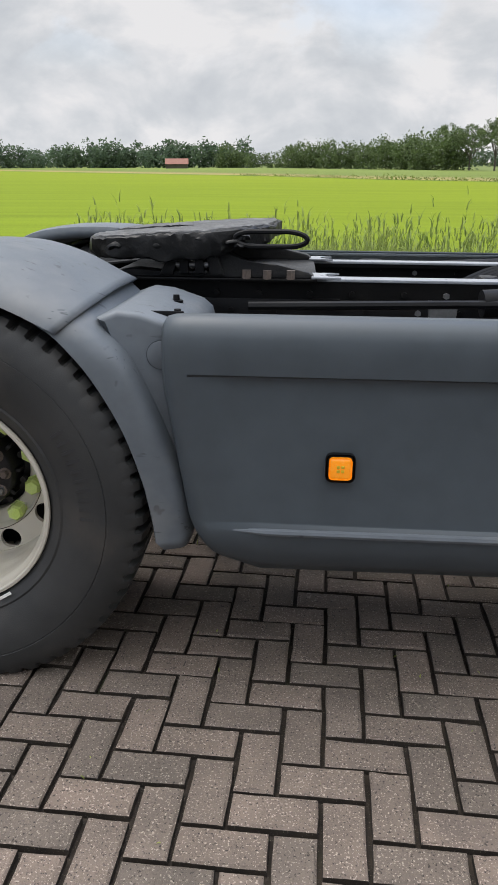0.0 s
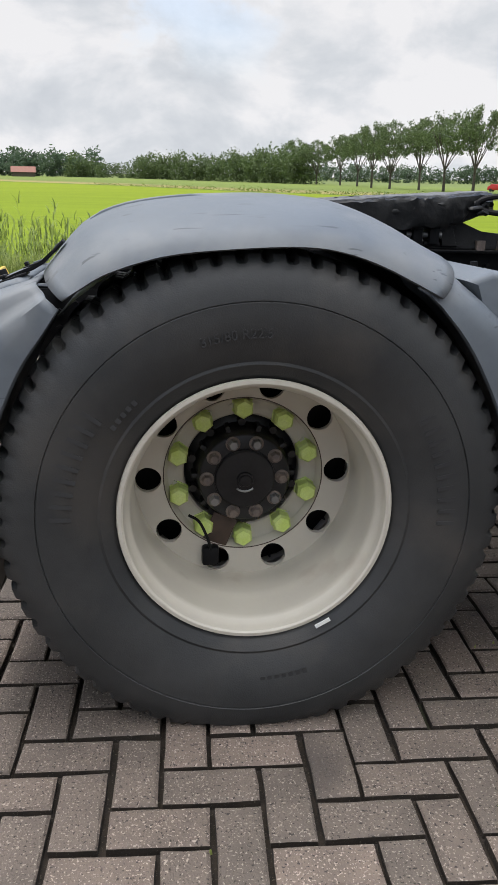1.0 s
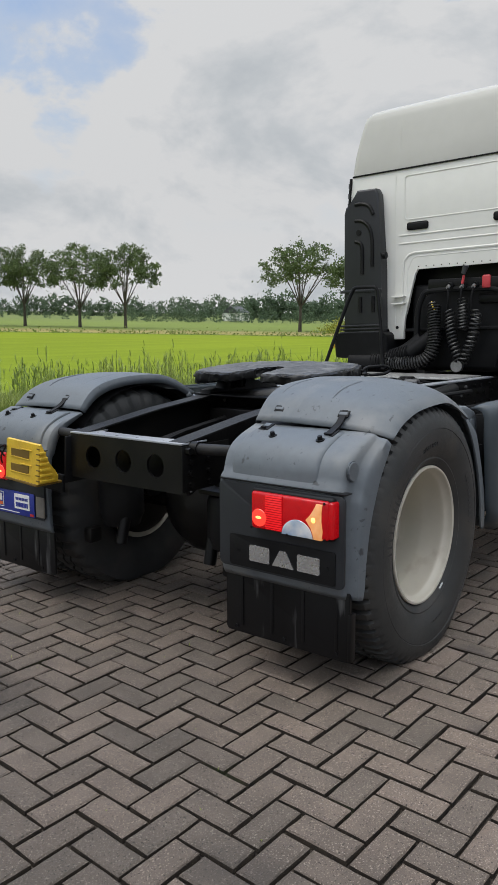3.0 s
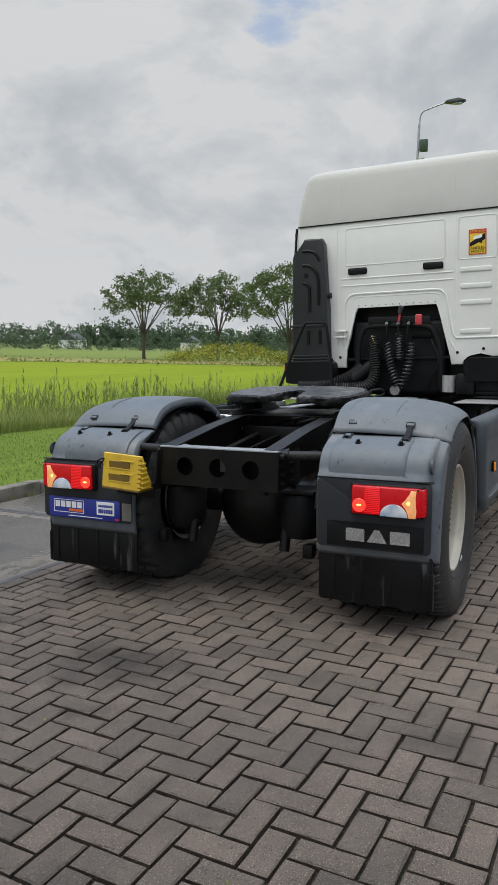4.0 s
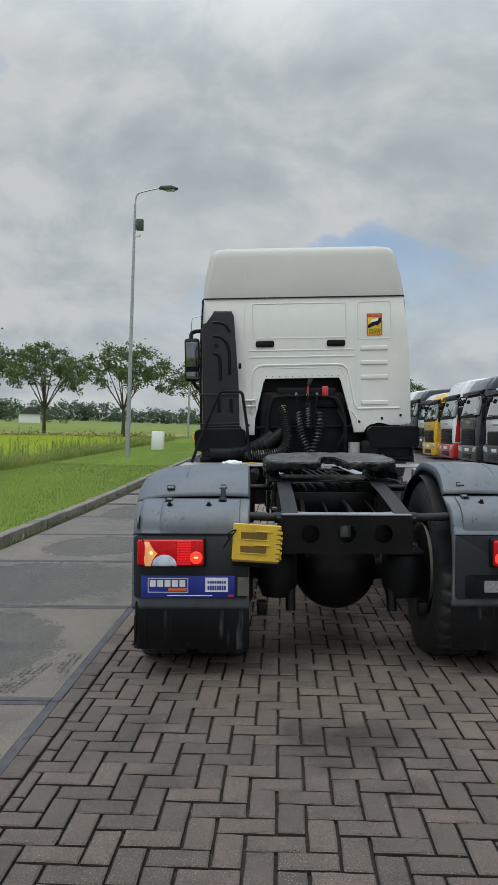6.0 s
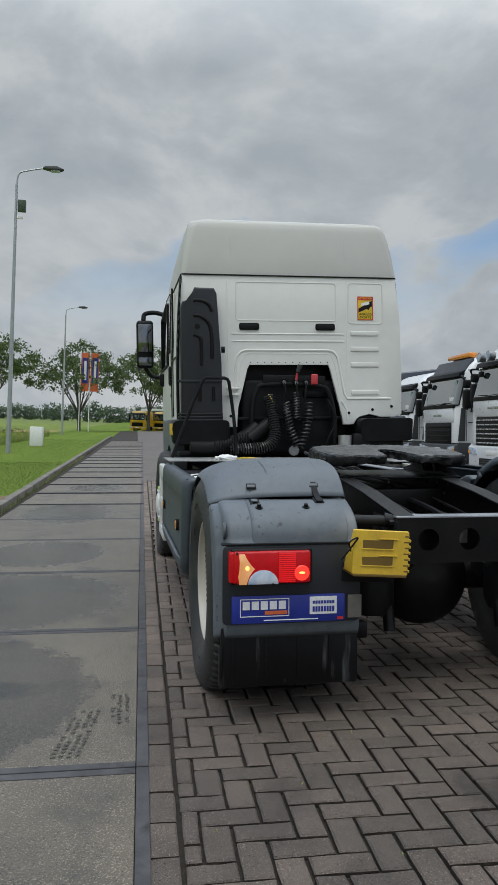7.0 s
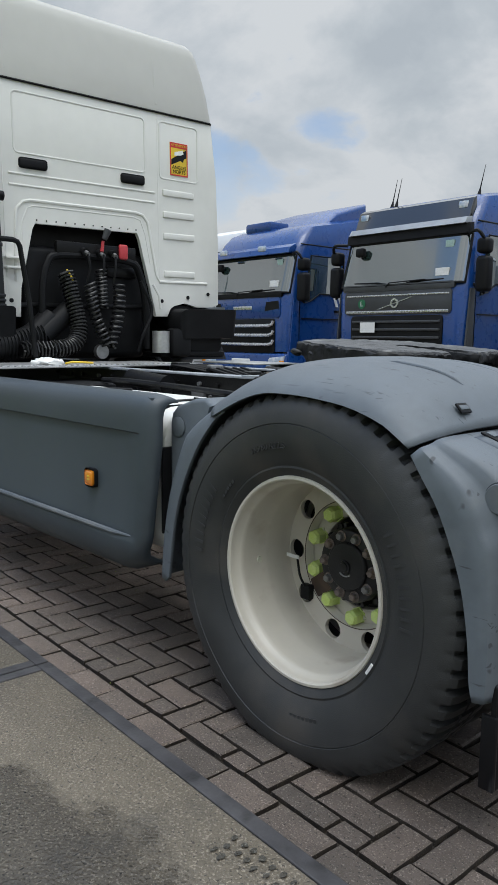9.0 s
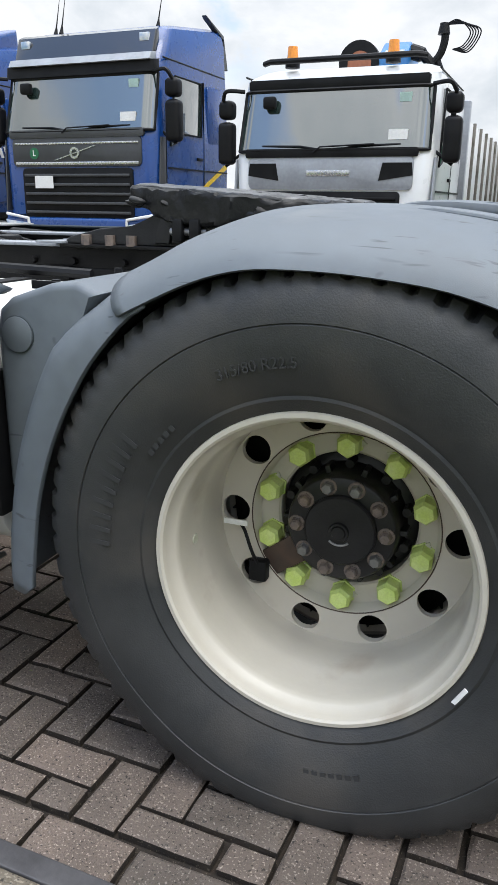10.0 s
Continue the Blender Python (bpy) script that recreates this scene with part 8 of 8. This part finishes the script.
# white lorries further along
d1 = lorry((12.45, YF, 0.05), 0, "white lorry with black stripe, spotlights and beacons", TRUCK_WHITE, 2.05, 2.82, 3.32, slats=6, slat_mat=SILVER, roof_rise=0.35, stripe=TRUCK_DARK, beacons=((0.75, 1), (-0.3, 1)))
for x in (0.62, 0.15):
    part("spotlight", rod((x, -0.05, 3.04), (x, 0.10, 3.04), 0.11, 0.12, 20), STEEL, d1)
    part("spot_glass", rod((x, 0.10, 3.04), (x, 0.112, 3.04), 0.10, seg=20), CLEAR_LENS, d1)
m1 = lorry((15.70, YF, 0.05), 0, "white lorry with a dark grille and an amber light bar", TRUCK_WHITE, 1.92, 2.70, 3.22, slats=4, bumper=TRIM_GREY, header=TRIM_GREY, roof_rise=0.2)
part("amber_bar", box(-0.9, 0.5, -0.7, -0.45, 3.22, 3.36, 0.04), AMBER, m1)
part("roof_mask", prism([(-0.22, 2.78), (-0.44, 3.18), (-0.52, 3.2), (-0.52, 2.78)], 0, -1.08, 1.08, 0.02), TRIM_GREY, m1)
w1 = lorry((19.0, YF, 0.05), 0, "white lorry with a black visor", TRUCK_WHITE, 1.80, 2.55, 3.0, slats=5, roof_rise=0.3, bumper=TRIM_GREY)
w2 = lorry((-1.15, YF - 0.1, 0.05), 0, "white lorry with large black mirrors", TRUCK_WHITE, 1.85, 2.62, 3.1, slats=5, bumper=TRIM_GREY)
dk = lorry((22.3, YF, 0.0), 0, "dark lorry with a black grille", TRUCK_DARK, 1.95, 2.70, 3.3, slats=5, roof_rise=0.2)
rd = lorry((25.6, YF, 0.0), 0, "white lorry with a red bumper", TRUCK_WHITE, 1.95, 2.70, 3.4, slats=5, bumper=TRUCK_RED, roof_rise=0.2)
yl = lorry((28.9, YF, 0.0), 0, "yellow lorry far along the row", TRUCK_YELLOW, 1.9, 2.65, 3.1, slats=4)
order = [w1, dk, rd, m1, w1, dk, w1, m1, rd, w1, yl, dk, w1, rd, w1, yl]
for i, src in enumerate(order):
    x = 32.2 + i * 3.3
    copy_thing(src, Matrix.Translation((x, YF - 0.3 - 0.01 * i, fall(x, YF))))
# the row beyond the far gate
for i, src in enumerate([yl, yl, rd, dk, w1, w1, yl, w1]):
    copy_thing(src, Matrix.Translation((104 + i * 1.0, 1.5 - i * 3.2, LOW + 0.35)) @ pose(0, 0, 0, 0, 0, 60))

# ---- paving: slabs, kerb and bricks, last ----
U = 0.1062                     # half a brick with its joint
PAVE = SLOPE @ pose(-0.0235, 0.0327, 0, 0, 0, -0.9)
LANE = SLOPE @ pose(0, 0, 0, 0, 0, -0.4)


def yard_skin(name, x_edges, y_edges, material, dz, label, category):
    rows = [[(x, y, fall(x, y) + dz) for x in x_edges] for y in y_edges]
    return tagged(part(name, sheet(rows), material, None, smooth=60), label, category, kind="structure")


yard = yard_skin("paved_yard", [-40, -20, -9, -6, 0, 6, 9, 15, 30, 60, 95], [-45, -30, -20, -12, -7.5, -4.5, -2, 0, 1.47], JOINT, -0.022, "herringbone brick paving with dark sandy joints", "pavement")


far_a = yard_skin("far_paving", [14.35, 20, 30, 45, 60, 75, 95], [-45, -30, -20, -12, -7.5, -4.5, -2, 0, 1.47], FAR_PAVE, -0.004, "far stretch of brown brick paving", "pavement")
far_c = yard_skin("far_paving", [-40, -20, -12, -9, -7.35], [-6.35, -4.5, -2, 0, 1.47], FAR_PAVE, -0.004, "brown brick paving behind the walk", "pavement")
far_b = yard_skin("far_paving", [-40, -20, -9, -6, 0, 6, 9, 14.35], [-45, -30, -20, -12, -7.5, -6.35], FAR_PAVE, -0.004, "brown brick paving under the parked trucks", "pavement")


def brick_geo(lx, ly, ch=0.0052, h=0.03, seed=0):
    """A paving brick with a worn, slightly chipped top edge."""
    random.seed(seed + 500)
    nx, ny = (3, 2) if lx > ly else (2, 3)
    ring = [(lx * i / nx, 0.0) for i in range(nx)] + [(lx, ly * i / ny) for i in range(ny)] + [(lx - lx * i / nx, ly) for i in range(nx)] + [(0.0, ly - ly * i / ny) for i in range(ny)]
    n = len(ring)
    v = []
    for z, k in ((-h, 0.0), (-ch, 0.0), (0.0, ch)):
        for x, y in ring:
            wx, wy = random.uniform(-0.0016, 0.0016), random.uniform(-0.0016, 0.0016)
            cx, cy = lx / 2 - x, ly / 2 - y
            kk = k * random.uniform(0.7, 1.9) if k else 0.0
            v.append((x + (kk if cx > 0 else -kk) * (abs(cx) > lx * 0.49) + wx, y + (kk if cy > 0 else -kk) * (abs(cy) > ly * 0.49) + wy, z + (random.uniform(-0.0008, 0.0004) if k else 0.0)))
    f = [tuple(range(2 * n, 3 * n))]
    for o in (0, n):
        f += [(o + i, o + (i + 1) % n, o + n + (i + 1) % n, o + n + i) for i in range(n)]
    return v, f


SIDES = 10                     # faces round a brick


J = 0.0124                     # joint width
geos = {"h": [brick_geo(2 * U - J, U - J, seed=i) for i in range(8)], "v": [brick_geo(U - J, 2 * U - J, seed=20 + i) for i in range(8)]}
piece = {"h": [], "v": []}
for key, shapes in geos.items():
    for v, f in shapes:
        me = bpy.data.meshes.new("brick")
        me.from_pydata(v, [], f)
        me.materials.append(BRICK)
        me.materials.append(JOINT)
        # the side faces take the dark joint colour, so the joints read darker
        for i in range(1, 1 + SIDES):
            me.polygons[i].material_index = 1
        piece[key].append(me)
random.seed(11)
near, far_v, far_f = 0, [], []


def lay(kind, x, y, geo, single, base=PAVE):
    global near
    dz, tx, ty = random.uniform(-0.003, 0.0015), random.uniform(-0.5, 0.5), random.uniform(-0.5, 0.5)
    jit = random.uniform(-0.0015, 0.0015)
    m = base @ pose(x + J / 2 + jit, y + J / 2, dz, tx, ty, random.uniform(-0.6, 0.6))
    if single and near < 300:
        near += 1
        ob = new("brick", piece[kind][near % 8])
        ob.parent = yard
        ob.matrix_basis = m
        return
    o = len(far_v)
    lift = 0.0
    if abs(x) > 8.5:
        lift = fall(x, y) - (base @ Vector((x, y, 0))).z
    for p in geo[0]:
        q = m @ Vector(p)
        q.z += lift
        far_v.append(q)
    far_f.extend([tuple(i + o for i in f) for f in geo[1]])


def edge_y(x):
    """Where the bond stops at the border course."""
    return 1.352 + 0.0087 * x


for k in range(-75, 40):
    for m in range(-48, 56):
        hx, hy = k * U + 4 * m * U, k * U - U
        for kind, x, y, lx, ly in (("h", hx, hy, 2 * U, U), ("v", hx + 2 * U, hy - U, U, 2 * U)):
            if not (-7.5 < x < 14.5 and -6.4 < y < edge_y(x) - 0.03):
                continue
            cut = edge_y(x) - y
            single = (-0.55 < x < 1.7 and -2.05 < y < -1.15) or (-0.9 < x < 0.9 and 1.0 < y)
            if cut < ly:
                st = random.getstate()
                cut_geo = brick_geo(lx - J, cut - J)
                random.setstate(st)
                lay(kind, x, y, (cut_geo[0], cut_geo[1]), False)
            else:
                lay(kind, x, y, random.choice(geos[kind]), single)
for i in range(220):
    lay("b", -7.4 + i * 2 * U, 1.389, geos["h"][i % 8], False, LANE)
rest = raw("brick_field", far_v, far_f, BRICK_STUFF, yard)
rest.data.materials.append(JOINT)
# joint colour on the side faces of the joined bricks as well
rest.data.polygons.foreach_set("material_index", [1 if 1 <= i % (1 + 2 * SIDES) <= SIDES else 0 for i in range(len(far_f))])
tagged(rest, "grey-brown paving bricks in a herringbone bond", kind="stuff")

# concrete slab lane with iron edges
lane = yard_skin("slab_lane", [-30, -9, -6, 0, 6, 9, 20, 40, 95], [1.475, 2.5, 3.64], JOINT, -0.03, "lane of washed concrete slabs beside the bricks", "road")
for i in range(-6, 24):
    x0 = -1.03 + i * 2.055
    zf = fall(x0 + 1, 2.5) - (SLOPE @ Vector((x0 + 1, 2.5, 0))).z
    base = Matrix.Translation((0, -0.018, zf)) @ LANE
    sl = part("slab", box(x0 + 0.055, x0 + 2.0, 1.555, 3.60, -0.025, 0.0, 0.004), SLAB, lane, smooth=0, basis=base)
    for a, b, c, d in ((x0 + 0.005, x0 + 2.05, 1.503, 1.553), (x0 + 0.005, x0 + 0.052, 1.555, 3.60), (x0 + 2.003, x0 + 2.050, 1.555, 3.60)):
        part("slab_edge", box(a, b, c, d, -0.025, 0.002, 0.003), EDGE_IRON, lane, smooth=0, basis=base)
# tyre prints on the slabs
random.seed(61)
prints = bmesh.new()
for x0, y0, y_step, cols, rows_n in ((-0.22, 1.585, -0.0005, 3, 11), (-0.42, 1.715, 0.004, 4, 15)):
    for i in range(rows_n):
        for j in range(cols):
            if random.random() < 0.22:
                continue
            x = x0 - i * 0.034 + random.uniform(-0.004, 0.004) - 0.012 * (j % 2)
            y = y0 + j * 0.034 + y_step * i + random.uniform(-0.004, 0.004)
            rx, ry = random.uniform(0.006, 0.011), random.uniform(0.010, 0.014)
            prints.faces.new([prints.verts.new((x + rx * math.cos(a) * random.uniform(0.75, 1.15), y + ry * math.sin(a) * random.uniform(0.75, 1.15), 0.0045)) for a in [6.283 * q / 9 for q in range(9)]])
tagged(part("tyre_prints", prints, DAMP, lane, "", 0, basis=LANE.copy()), "damp tyre tread prints", kind="stuff")
kerb = stand("kerb", label="weathered concrete kerb along the grass verge", category="kerb", sloped=False)
kerb["kind"] = "structure"
for i in range(-8, 60):
    x0 = i * 1.0
    zf = fall(x0 + 0.5, 3.75)
    b = box(x0 + 0.006, x0 + 0.994, 3.66, 3.80, zf - 0.12, zf + 0.115, 0.015, 2)
    part("kerb_stone", b, KERB, kerb, basis=Matrix.Translation((0, random.uniform(-0.006, 0.006), random.uniform(-0.006, 0.006))))
